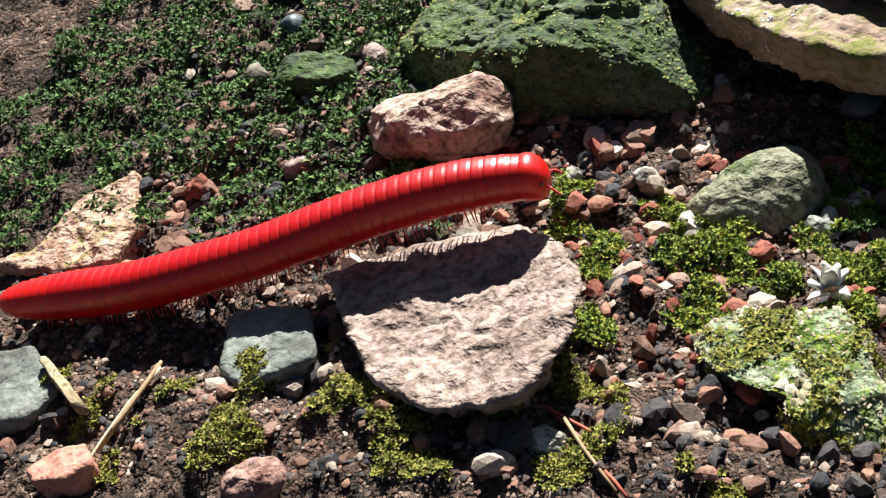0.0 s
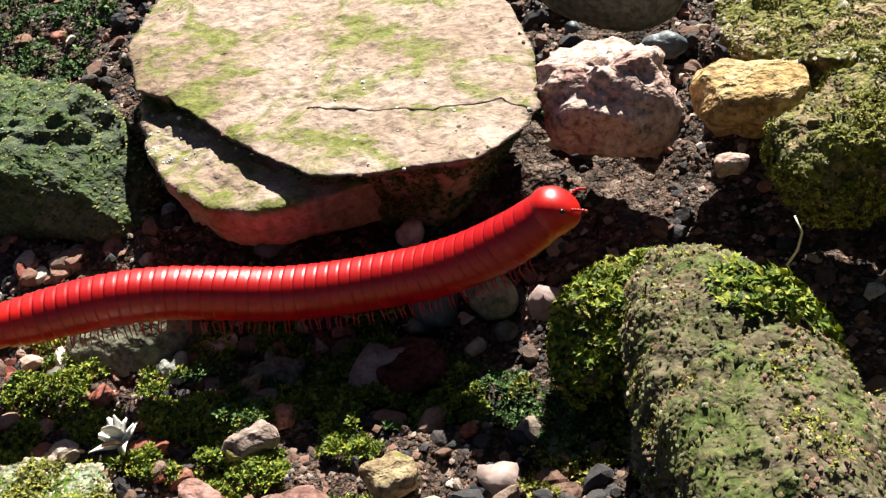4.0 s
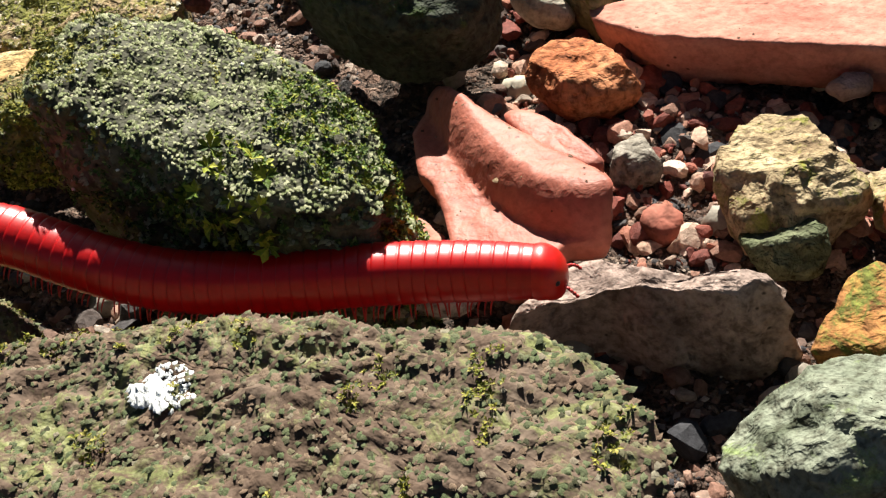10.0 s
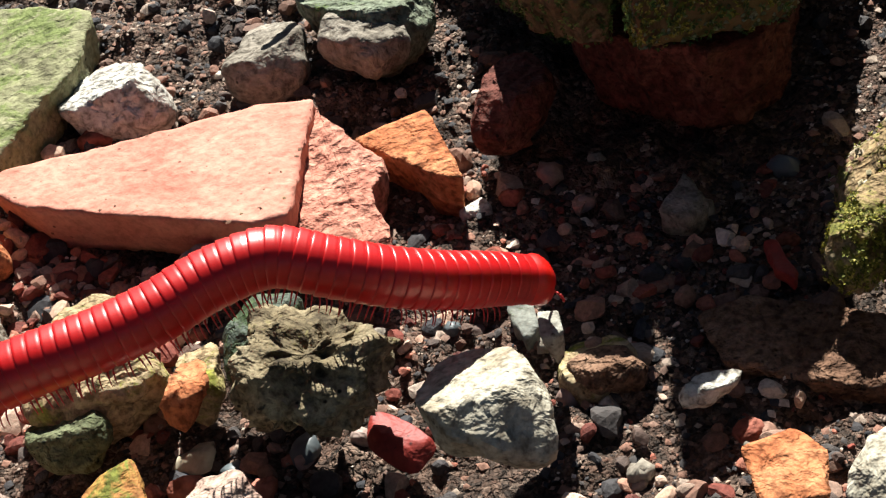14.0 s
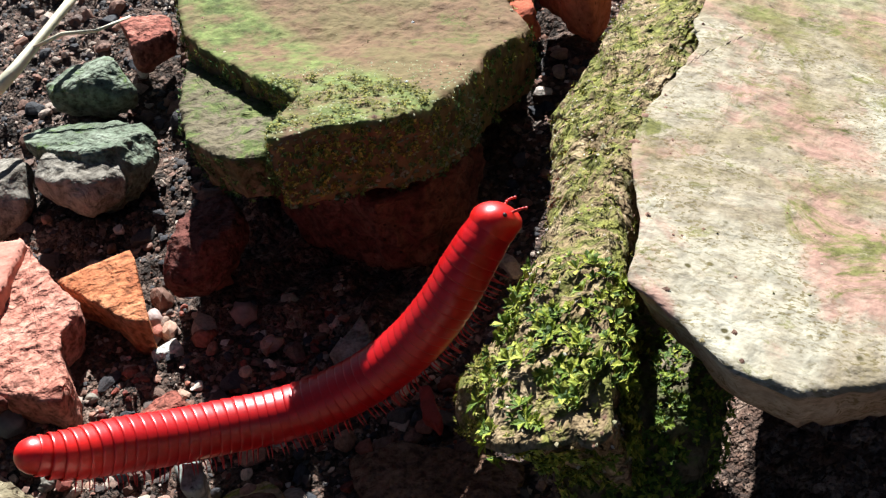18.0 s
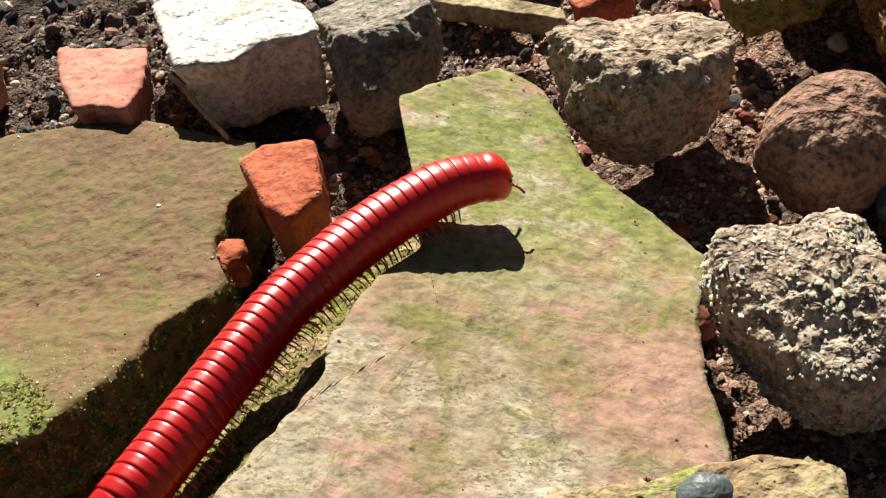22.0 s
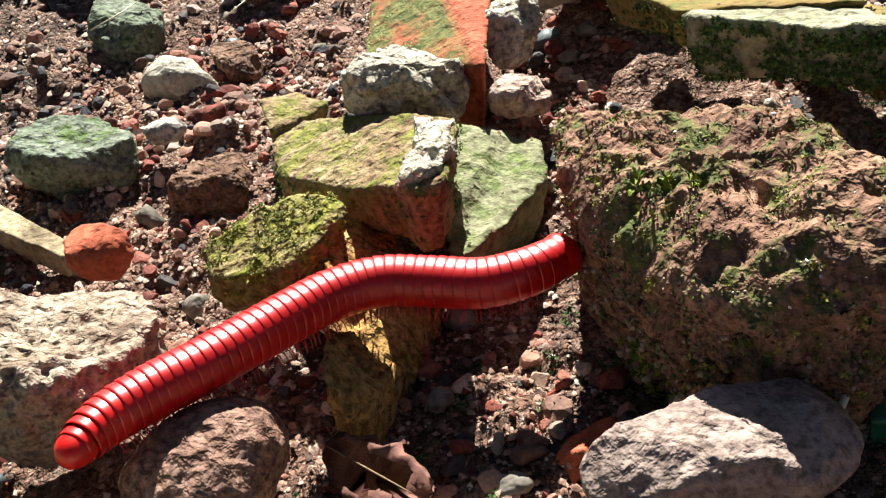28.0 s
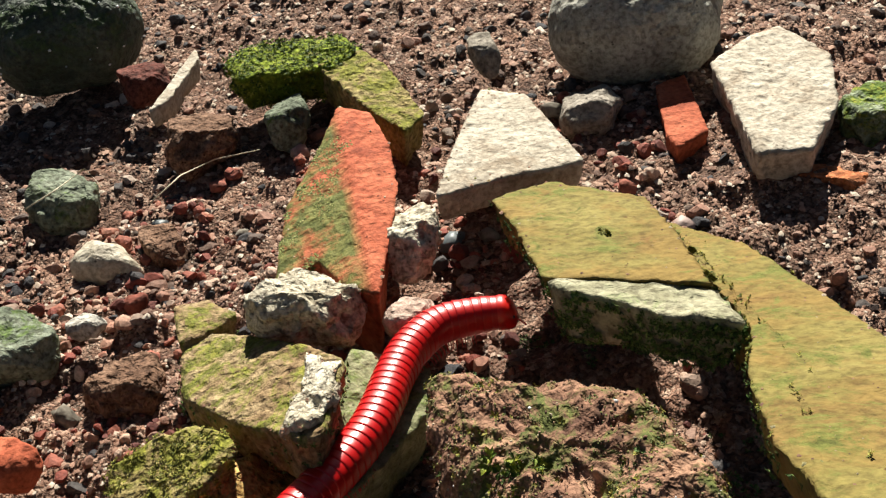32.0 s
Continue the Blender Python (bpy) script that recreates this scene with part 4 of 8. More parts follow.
slab("terracotta_plate", "large broken terracotta plate, sunlit and flat", "terra", [(137.0, -19.8), (152.9, -24.7), (170.4, -29.0), (174.4, -27.7), (173.8, 1.0), (165.5, 0.9), (149.5, -5.1), (129.2, -10.9), (129.6, -13.8)], (-6.4, -0.076, -0.093), -14, 0, .25)
slab("terracotta_plate", "rough broken end of a terracotta plate", "terrarough", [(171.5, -22.6), (176.7, -29.3), (186.0, -32.9), (186.3, -29.1), (183.2, -20.6), (185.1, -14.0), (180.5, -9.0), (171.3, 4.6)], (-11.0, -0.000, -0.000), -19, 0, .6)
slab("tile_shard", "small orange tile shard standing on edge", "orange", [(191.2, -17.6), (195.4, -19.3), (189.6, -1.8), (179.4, -6.9)], (-12.0, -0.000, -0.000), -21, 0, .25)
boulder("rock", "dark red-brown jagged rock in the shade", "darkred", (202.2, -5.7, -9.8), [6.3, 6.3, 6.7, 7.5, 6.0, 4.2, 3.8, 4.2, 5.7, 8.9, 8.2, 6.5, 6.1, 5.6])
boulder("rock", "whitish lumpy rock in the sun", "white", (143.8, 7.8, -7.7), [7.1, 5.8, 5.3, 5.8, 7.6, 8.5, 8.0, 8.5, 8.3, 7.7, 7.7, 7.5, 9.1, 9.4])
slab("mossy_slab", "upright greenish slab stained with algae", "greenslab", [(125.7, -7.3), (130.3, -12.3), (137.8, 11.0), (136.4, 28.0), (115.6, 34.9), (111.2, 25.6), (113.3, 8.8)], (-3.0, -0.000, -0.000), -14, 0, .6)
boulder("stone", "smooth grey stone in shade", "greystone", (164.9, 14.5, -9.6), [6.3, 6.9, 7.5, 7.0, 7.4, 5.7, 5.0, 5.3, 7.0, 7.6, 7.4, 7.8, 7.9, 7.1])
boulder("stone", "brown-grey rounded stone in shade", "greystone", (180.6, 11.9, -7.8), [6.7, 7.0, 6.9, 6.0, 6.5, 6.8, 6.3, 6.7, 5.1, 4.9, 5.2, 6.5, 6.5, 7.3])
boulder("rock", "crusty brown rock with crumbling holes", "crag", (180.1, -53.7, -6.8), [8.4, 7.6, 6.5, 6.9, 7.6, 9.6, 8.8, 8.3, 8.6, 8.4, 7.6, 7.5, 7.5, 8.0], bulge=.8, rough=1.5)
boulder("rock", "dark green lump of mossy stone", "greendark", (172.9, -46.7, -10.4), [1.6, 3.6, 6.7, 6.3, 6.5, 5.3, 5.5, 5.1, 5.5, 5.9, 3.4, 1.3, 1.1, 1.2])
boulder("stone", "smooth cream-coloured stone in the sun", "cream", (198.7, -62.3, -6.5), [6.4, 5.7, 5.9, 7.3, 8.4, 8.6, 7.2, 7.1, 6.3, 6.4, 6.2, 7.4, 9.8, 7.9], bulge=.6, rough=.35)
boulder("tile_shard", "thin dark red shard standing in soil", "maroon", (187.3, -56.9, -16.9), [3.1, 2.7, 2.5, 2.8, 4.1, 5.1, 4.6, 4.1, 3.5, 3.4, 3.9, 4.6, 4.6, 4.7], bulge=.14, rough=.1)
boulder("stone", "rough reddish stone on the gravel", "redstone", (196.9, -31.1, -17.9), [4.5, 3.6, 3.7, 3.5, 3.1, 2.8, 2.8, 3.5, 4.2, 3.9, 3.6, 3.3, 3.7, 3.9])
slab("slate_chip", "narrow grey slate chip leaning on gravel", "grey", [(199.5, -38.8), (201.5, -44.3), (203.3, -42.3), (201.8, -31.8), (199.7, -32.9)], (-18.0, -0.000, -0.000), -23, 0, .3)
boulder("pebble", "small white pebble on dark soil", "white", (195.8, -18.0, -18.8), [2.2, 1.8, 1.8, 2.2, 1.6, 1.6, 1.8, 2.4, 2.4, 2.8, 2.3, 2.3, 2.6, 2.3])
boulder("stone", "tan stone with a mossy yellow skin", "tan", (209.5, -47.2, -21.0), [4.2, 4.5, 4.7, 4.9, 4.8, 4.9, 4.3, 4.6, 5.0, 4.8, 4.7, 4.3, 4.4, 4.1])
boulder("stone", "small white crumpled stone", "white", (221.3, -55.7, -17.0), [2.7, 3.8, 2.7, 2.1, 2.0, 2.4, 2.5, 3.4, 3.6, 2.6, 1.8, 1.4, 1.3, 1.6])
slab("stone_chip", "grey triangular stone chip in the shade", "greystone", [(222.5, -27.9), (225.5, -25.9), (223.1, -18.5), (218.8, -25.8)], (-17.0, -0.000, -0.000), -24, 0, .4)
slab("stone", "tan angular stone with a dark shaded face", "pinkflat", [(123.5, -72.5), (127.0, -67.0), (130.9, -64.6), (138.4, -67.7), (144.2, -69.5), (149.0, -69.0), (150.0, -71.0), (145.4, -72.0), (141.0, -71.2), (135.7, -69.6), (130.0, -69.4)], (-1.5, 0.0, 0.0), -15, 0, .8, under=-0.12)
boulder("stone", "rough yellowish tan stone on gravel", "tan", (152.9, -46.7, -8.6), [6.5, 5.6, 6.3, 8.9, 9.8, 8.2, 8.1, 8.9, 8.9, 10.4, 10.7, 9.3, 9.2, 9.9])
boulder("stone", "small tan stone on gravel", "tan", (164.2, -48.5, -12.9), [2.8, 2.8, 3.6, 5.6, 4.4, 4.4, 3.0, 2.6, 2.7, 3.7, 4.1, 5.4, 3.9, 3.2])
slab("tile_shard", "orange and green weathered shard", "orangemoss", [(159.0, -76.2), (163.7, -74.8), (163.4, -68.5), (160.8, -62.7), (157.7, -64.3), (152.2, -74.8)], (-8.0, -0.000, -0.000), -17, 0, .5)
boulder("stone", "white and pink crumbly stone in gravel", "pinkpale", (170.7, -67.9, -10.9), [4.0, 3.4, 3.4, 3.5, 3.4, 4.0, 3.7, 4.2, 4.1, 3.5, 3.2, 3.5, 3.9, 4.9])
boulder("rock", "large grey-green stone speckled with lichen", "sage", (161.3, -89.9, -3.7), [16.9, 11.4, 9.1, 7.8, 8.2, 10.0, 13.3, 18.1, 14.8, 8.7, 7.2, 7.4, 9.5, 18.0])
boulder("rock", "dark green pitted rock in gravel", "greenpit", (182.5, -76.8, -11.9), [8.5, 7.9, 5.3, 5.7, 6.2, 5.9, 5.9, 7.1, 9.4, 7.7, 6.6, 6.7, 7.6, 9.8])
boulder("stone", "orange red crumbly stone", "orange", (195.9, -76.5, -15.0), [3.7, 3.7, 4.5, 4.1, 3.5, 3.0, 3.2, 3.8, 3.9, 4.9, 4.2, 4.2, 3.5, 3.6])
boulder("pebble", "grey rounded pebble in gravel", "greystone", (170.5, -74.3, -15.1), [2.3, 2.5, 2.4, 2.2, 2.4, 2.0, 2.0, 2.1, 1.6, 1.6, 2.0, 2.1, 1.9, 2.1])
boulder("pebble", "smooth pinkish grey pebble", "pinkgrey", (161.7, -28.6, -11.0), [2.8, 2.8, 2.0, 1.8, 1.9, 1.8, 2.1, 3.1, 2.3, 2.2, 1.8, 1.6, 1.8, 2.6])
slab("tile_splinter", "thin dark red splinter of tile", "darkred", [(164.6, -33.1), (178.6, -30.9), (177.6, -29.9), (164.2, -30.8)], (-11.0, -0.000, -0.000), -13, 0, .15)
slab("tile_shard", "rough orange tile shard lying in soil", "orange", [(224.0, -73.9), (229.9, -73.6), (231.1, -67.8), (228.2, -64.4), (222.7, -66.2)], (-14.0, -0.000, -0.000), -23, 0, .4)
boulder("rock", "large cream rock with a rough sunlit top", "cream", (241.3, -77.3, -7.1), [10.8, 8.5, 6.8, 6.5, 6.2, 7.3, 8.7, 10.2, 10.3, 7.0, 6.2, 6.3, 7.2, 10.6])
boulder("stone", "crumbly reddish brown clod of soil", "clod", (210.7, -48.2, -19.8), [3.9, 3.2, 3.3, 3.0, 3.2, 4.1, 4.0, 5.0, 4.4, 4.1, 3.3, 3.4, 4.2, 5.0])
def brown_back(x, y):
    """The back of the brown slab lies flatter than its raised front."""
    return 0.227 * max(0.0, y - 20.0)


slab("mossy_slab", "thick brown slab edged with green moss", "brownslab", [(199.4, 26.3), (211.2, 7.7), (221.1, -6.8), (218.9, -17.4), (219.3, -22.9), (225.0, -19.3), (232.2, -17.7), (237.3, -13.7), (240.4, -8.0), (244.9, 8.9), (251.2, 21.8), (248.5, 30.7), (249.5, 39.9), (252.4, 46.2), (251.9, 58.0), (244.8, 61.6), (232.6, 68.8), (219.3, 68.1), (208.9, 66.2), (201.7, 59.3), (193.0, 53.3)], (1.0, -0.133, -0.277), None, 11, .5, under=0.1, relief=brown_back)
slab("rock", "dark red rock under a mossy slab", "darkred", [(211.0, 2.0), (219.4, -7.0), (227.5, -13.0), (235.1, -11.0), (240.1, -5.0), (242.0, 4.0), (240.0, 12.0), (212.0, 14.0)], (-5.5, 0.0, -0.2), -18, 0, .9, under=0.2)
slab("slab_layer", "broken lower layer of a mossy slab", "mossrock", [(197.1, 30.8), (201.5, 6.1), (206.0, -9.8), (212.9, -17.5), (216.7, -16.3), (217.0, -10.6), (219.1, 0.3), (208.8, 14.6)], (6.0, -0.133, -0.277), None, 8, .7)
slab("white_slab", "large pale slab with pink and yellow lichen stains", "whiteslab", [(259.3, -44.2), (258.7, -56.2), (256.2, -63.9), (259.8, -68.7), (263.2, -74.5), (267.5, -76.5), (276.9, -73.7), (285.3, -66.8), (306.7, -26.8), (306.5, -15.3), (307.6, -5.8), (311.0, 6.0), (306.0, 14.5), (299.5, 24.0), (298.3, 35.1), (296.0, 44.0), (291.1, 48.2), (286.5, 44.5), (281.3, 41.0), (277.6, 37.2), (277.9, 30.5), (279.9, 23.1), (281.0, 16.1), (279.5, 3.1), (274.9, -3.3), (270.3, -14.0), (270.1, -20.0), (266.1, -27.2), (261.9, -35.5)], (11.70, -0.367, -0.021), None, 9, .35, under=0.6)
slab("mossy_bank", "mossy earth bank along the slab's edge", "mossyellow", [(252.8, -78.3), (254.9, -63.5), (257.2, -50.8), (259.8, -35.1), (271.6, -6.6), (281.9, 24.0), (270.4, 38.9), (259.4, 10.5), (252.5, -4.1), (251.2, -24.5), (249.1, -44.9), (243.5, -60.3), (242.5, -73.2)], (9.9, 0.268, -0.241), -20, 0, 1.3, under=0.95, drop=3.0)
slab("flat_stone", "brown-topped flat stone lying across the pale slab", "overstone", [(287.4, -48.8), (302.0, -60.3), (309.6, -56.4), (313.5, -39.3), (308.1, -36.2), (299.2, -36.6), (288.6, -36.5), (285.6, -42.7)], (13.5, -0.000, -0.000), 3, 0, .6, under=0.5)
boulder("pebble", "dark grey pebble sitting on a flat stone", "bluegrey", (302.0, -39.6, 13.2), [2.4, 2.4, 1.9, 1.8, 2.0, 2.0, 2.3, 2.5, 2.6, 1.9, 1.7, 2.0, 2.0, 2.2])
boulder("stone", "green-grey rounded stone in the shade", "greengrey", (180.6, 18.2, -8.5), [10.2, 11.1, 9.7, 9.6, 9.6, 11.2, 11.5, 7.5, 6.3, 6.2, 6.5, 8.8, 9.2, 9.9])
boulder("stone", "grey-green rounded stone in shade", "greengrey", (178.7, 36.6, -5.7), [5.6, 5.1, 5.8, 6.1, 6.2, 7.5, 6.7, 7.3, 7.3, 6.2, 5.6, 6.2, 7.1, 8.0])
boulder("stone", "reddish rough stone in shade", "redstone", (186.5, 46.8, -5.4), [4.8, 4.8, 6.1, 6.1, 6.2, 7.9, 4.4, 3.5, 3.5, 4.2, 5.9, 4.4, 4.1, 4.8])
slab("brick_chunk", "orange-red brick chunk with a flat top", "brick", [(252.4, 43.2), (255.7, 46.1), (263.5, 44.4), (265.1, 30.7), (260.9, 25.6), (256.9, 30.6)], (3.5, 0.0, 0.0), -9, 0, .3, under=0.12)
boulder("brick_chunk", "small broken piece of brick", "brick", (249.8, 29.7, -3.9), [2.7, 3.0, 3.7, 4.0, 3.6, 2.9, 2.9, 2.3, 2.0, 2.1, 2.9, 4.4, 4.6, 3.1])
slab("tile_shard", "faded terracotta tile shard", "terra", [(186.7, 93.8), (194.1, 104.8), (201.5, 101.5), (199.4, 90.8), (195.0, 77.5), (192.2, 72.7)], (2.0, 0.0, 0.0), -8, 0, .4)
slab("tile_shard", "terracotta shard stained with soil", "terra", [(214.8, 93.7), (232.7, 85.8), (233.6, 72.6), (231.8, 66.3), (222.1, 70.1), (217.6, 81.3)], (3.0, 0.0, 0.0), -6, 0, .5)
slab("rock", "bright white rock in full sun", "brightwhite", [(240.4, 69.3), (249.0, 67.1), (256.3, 70.4), (264.5, 70.9), (262.1, 80.5), (254.2, 89.7), (247.0, 100.4), (241.3, 111.5), (234.4, 113.6), (229.5, 108.2)], (7.0, -0.000, -0.000), -8, 0, .7)
boulder("rock", "grey angular rock with a shaded face", "greystone", (272.1, 72.1, 1.7), [10.2, 11.6, 15.2, 17.0, 15.8, 15.4, 9.3, 7.5, 7.9, 10.5, 15.8, 13.0, 10.7, 10.3])
boulder("rock", "rough grey-brown rock with a pitted surface", "pitgrey", (311.2, 41.7, 4.8), [11.6, 13.5, 14.0, 11.9, 10.9, 12.0, 14.0, 12.3, 13.2, 13.2, 12.0, 10.9, 10.8, 10.7])
boulder("round_stone", "rounded brown stone with a pitted skin", "brownround", (330.1, 25.1, -1.0), [8.5, 10.6, 11.5, 10.3, 9.0, 8.8, 8.4, 9.3, 8.5, 9.4, 9.5, 9.8, 8.7, 8.4])
boulder("rock", "grainy pale grey rock in sun", "grainy", (319.5, -9.6, 1.3), [10.6, 10.0, 11.4, 12.4, 11.3, 14.1, 11.6, 9.5, 8.6, 9.5, 10.6, 12.1, 11.4, 10.4], crown=False)
boulder("stone", "small white stone wedged by a grainy rock", "white", (332.9, -4.1, -1.9), [1.7, 2.3, 2.6, 1.1, 0.7, 0.7, 0.7, 1.0, 2.5, 2.4, 1.7, 1.2, 1.0, 1.2])
boulder("stone", "small pinkish tan stone on soil", "tan", (343.5, 13.9, -6.1), [4.1, 4.9, 4.8, 5.2, 4.5, 4.3, 4.0, 4.5, 4.2, 4.3, 5.4, 4.3, 4.3, 3.8])
boulder("stone", "rough red stone on soil", "redstone", (354.3, 7.1, -5.7), [5.0, 4.8, 5.8, 4.4, 3.8, 3.7, 4.1, 4.9, 4.7, 4.3, 4.4, 5.2, 5.9, 5.6])
slab("stone_chip", "white elongated stone chip", "white", [(361.0, 9.7), (365.1, 2.7), (368.1, 2.5), (369.2, 5.3), (365.3, 14.5), (361.8, 19.3), (359.6, 16.7)], (-2.0, -0.000, -0.000), -9, 0, .4)
boulder("rock", "green-grey grainy rock on soil", "grainygreen", (346.4, -9.3, -4.4), [10.0, 9.4, 8.4, 8.2, 8.8, 10.3, 10.5, 9.7, 10.0, 8.8, 8.7, 8.6, 10.4, 10.1], bulge=.7, rough=.9, crown=False)
boulder("stone", "pale tan stone with a smooth crown", "pinkflat", (385.1, 15.0, 6.8), [14.4, 13.8, 9.0, 6.9, 6.0, 6.4, 8.4, 13.5, 12.9, 7.8, 6.6, 6.8, 8.9, 12.2], bulge=.6, rough=.5)
boulder("stone", "bright red soft brick lump", "brick", (374.1, 29.9, -6.0), [1.1, 2.2, 5.7, 4.1, 3.2, 2.8, 3.1, 3.8, 5.2, 5.8, 1.8, 1.1, 0.9, 0.9])
slab("rock", "orange and yellow fibrous rock", "fibre", [(344.2, 60.2), (349.1, 70.0), (354.4, 68.7), (357.4, 62.2), (355.7, 52.9), (350.7, 40.2), (346.6, 32.9), (344.1, 35.5), (343.9, 44.3), (343.6, 51.2)], (1.4, -0.886, 0.151), None, 9, 1.0, under=0.1)
slab("mossy_tile", "yellow-green mossy tile fragment", "mosstile", [(326.4, 63.4), (326.1, 67.9), (330.7, 69.5), (338.7, 69.3), (345.0, 65.5), (347.0, 62.1), (344.0, 57.9), (338.5, 56.1), (332.4, 57.7), (327.5, 60.8)], (6.0, 0.432, 0.207), None, 6, .6, under=0.2)
slab("mossy_tile", "square tan tile stained yellow-green", "yellowtile", [(335.9, 79.0), (333.7, 89.1), (333.2, 98.9), (344.4, 91.2), (355.3, 81.4), (361.8, 73.7), (361.3, 64.0), (359.8, 56.5), (357.1, 56.5), (351.9, 61.9), (344.6, 68.9)], (10.8, 0.348, -0.066), None, 8, .6, under=0.2)
slab("mortar_lump", "white crumbly mortar crust on a tile", "crust", [(356.3, 77.0), (361.4, 71.7), (361.2, 63.5), (358.8, 58.5), (356.6, 58.5), (354.1, 60.7), (354.5, 64.4), (356.5, 67.5)], (15.6, 0.348, -0.066), None, 3.5, .9, under=0.1)
slab("mossy_tile", "green algae-covered tile leaning in soil", "greenslab", [(359.5, 55.9), (359.3, 74.2), (361.5, 85.5), (373.9, 83.4), (374.0, 73.7), (367.7, 63.2), (362.3, 56.7)], (5.8, -0.2, 0.08), -7, 0, .4, under=0.3)
boulder("stone", "small dark green mossy stone", "greendark", (354.4, 67.2, 4.1), [3.2, 2.6, 2.3, 2.6, 3.5, 3.0, 3.2, 2.8, 2.6, 2.9, 3.5, 3.0, 3.3, 3.2])
slab("tile_shard", "yellow weathered tile shard", "yellowtile", [(333.4, 92.6), (336.9, 93.6), (342.2, 99.6), (336.3, 104.9), (330.5, 103.4)], (6.0, -0.000, -0.000), -2, 0, .4)
boulder("rock", "crusty white rock full of holes", "crust", (354.9, 92.0, 12.3), [10.2, 7.4, 6.1, 6.6, 6.3, 5.5, 7.1, 9.9, 8.7, 7.8, 6.1, 5.9, 9.2, 10.6])
boulder("stone", "pinkish white pebble beside tiles", "pinkpale", (371.6, 91.9, 8.1), [4.8, 4.9, 3.8, 3.5, 4.0, 3.9, 4.0, 4.9, 5.4, 4.5, 4.1, 3.4, 3.3, 3.9])
def brick_side(x, y):
    """The worn side of the brick falls away from a ridge along its length."""
    ridge = 357.9 + (154.9 - y) * 0.137
    return -0.42 * max(0.0, ridge - x)


slab("brick", "broken orange brick with a green mossy side", "mossbrick", [(357.5, 157.0), (364.1, 153.2), (368.1, 139.7), (369.8, 122.7), (366.9, 90.4), (360.2, 97.6), (356.0, 106.6), (347.9, 106.1), (348.1, 114.9), (348.5, 128.4), (353.9, 143.4)], (14.0, 0.0, 0.0), -3, 0, .35, relief=brick_side)
boulder("pebble", "pale pitted pebble beside a brick", "crust", (372.1, 110.2, 11.8), [4.5, 5.1, 6.4, 8.9, 8.8, 6.5, 5.1, 4.6, 5.2, 6.3, 8.6, 7.6, 5.9, 4.6])
slab("marble_shard", "white triangular stone shard, bright in the sun", "whitestone", [(389.5, 123.1), (403.5, 126.7), (395.2, 155.0), (386.4, 159.3), (379.9, 135.7), (376.3, 118.5)], (14.0, -0.000, -0.000), 8, 0, .25)
slab("mossy_slab", "tilted yellow-green slab with a mossy broken front", "slabyellow", [(388.8, 93.3), (391.2, 69.6), (401.5, 66.6), (412.7, 62.0), (411.9, 86.6), (410.5, 103.8), (396.1, 117.9), (386.0, 109.8)], (23.8, -0.000, -0.280), None, 7, .4, under=0.6)
slab("slab_edge", "pale green broken front edge of a tilted slab", "palegreen", [(393.1, 65.9), (398.0, 62.6), (405.6, 55.9), (414.6, 51.6), (413.3, 62.5), (402.3, 66.8), (391.4, 69.8)], (30.3, -0.000, -0.200), None, 8, .5)
slab("mossy_slab", "long tilted slab stained yellow-green", "slabyellow", [(415.7, 75.4), (416.4, 56.0), (411.9, 39.9), (410.0, 21.4), (411.7, 4.7), (417.0, 0.0), (432.2, 38.6), (430.7, 48.9), (425.2, 94.9), (416.1, 114.0)], (31.0, -0.000, -0.360), None, 8, .4, under=0.6)
slab("mossy_rock", "large brown mossy rock with a craggy shaded face", "mossbrown2", [(374.0, 57.5), (375.3, 46.1), (380.5, 33.6), (384.3, 26.4), (391.6, 21.1), (401.4, 20.2), (408.6, 22.9), (409.4, 27.9), (405.9, 39.9), (402.3, 49.6), (393.7, 53.6), (387.3, 56.6), (380.6, 61.2), (374.4, 64.9)], (23.6, 0.327, 0.136), -8, 0, 1.6, under=0.35, drop=3.5)
boulder("stone", "green lumpy stone on soil", "greengrey", (296.7, 159.6, -3.9), [7.5, 8.0, 7.1, 7.7, 9.5, 9.5, 7.8, 7.3, 8.4, 8.0, 8.7, 9.1, 9.4, 8.3])
boulder("pebble", "pale egg-shaped stone on soil", "palepeb", (311.5, 133.6, -3.9), [5.1, 4.2, 4.2, 3.8, 4.2, 6.0, 6.3, 7.4, 6.9, 5.1, 4.8, 4.6, 5.2, 8.0])
boulder("stone", "small white stone on brown soil", "white", (312.8, 110.0, -0.8), [3.8, 2.6, 2.3, 2.5, 3.1, 2.8, 3.1, 3.6, 3.3, 3.7, 3.2, 3.2, 3.6, 3.3])
boulder("clod", "crumbly brown clod of soil", "clod", (321.2, 97.2, -4.7), [7.0, 7.0, 7.3, 7.3, 5.2, 4.5, 4.5, 5.7, 7.1, 7.4, 8.2, 7.6, 8.7, 7.2])
boulder("brick_chunk", "red angular brick chunk in sun", "brick", (308.5, 74.3, 0.2), [4.9, 4.2, 3.4, 3.5, 4.4, 5.7, 5.3, 4.5, 4.7, 4.6, 4.5, 4.9, 5.8, 5.5])
slab("wood_strip", "pale strip of weathered wood", "drywood", [(279.6, 94.6), (302.8, 76.8), (302.8, 80.7), (280.5, 101.8), (276.0, 101.7)], (-3.0, -0.000, -0.000), -7, 0, .2)
boulder("boulder", "grey rounded boulder on soil", "bluepale", (420.8, 181.2, 15.4), [18.6, 21.4, 15.9, 13.2, 13.7, 17.7, 18.1, 18.5, 18.7, 15.1, 14.2, 13.5, 15.8, 17.8])
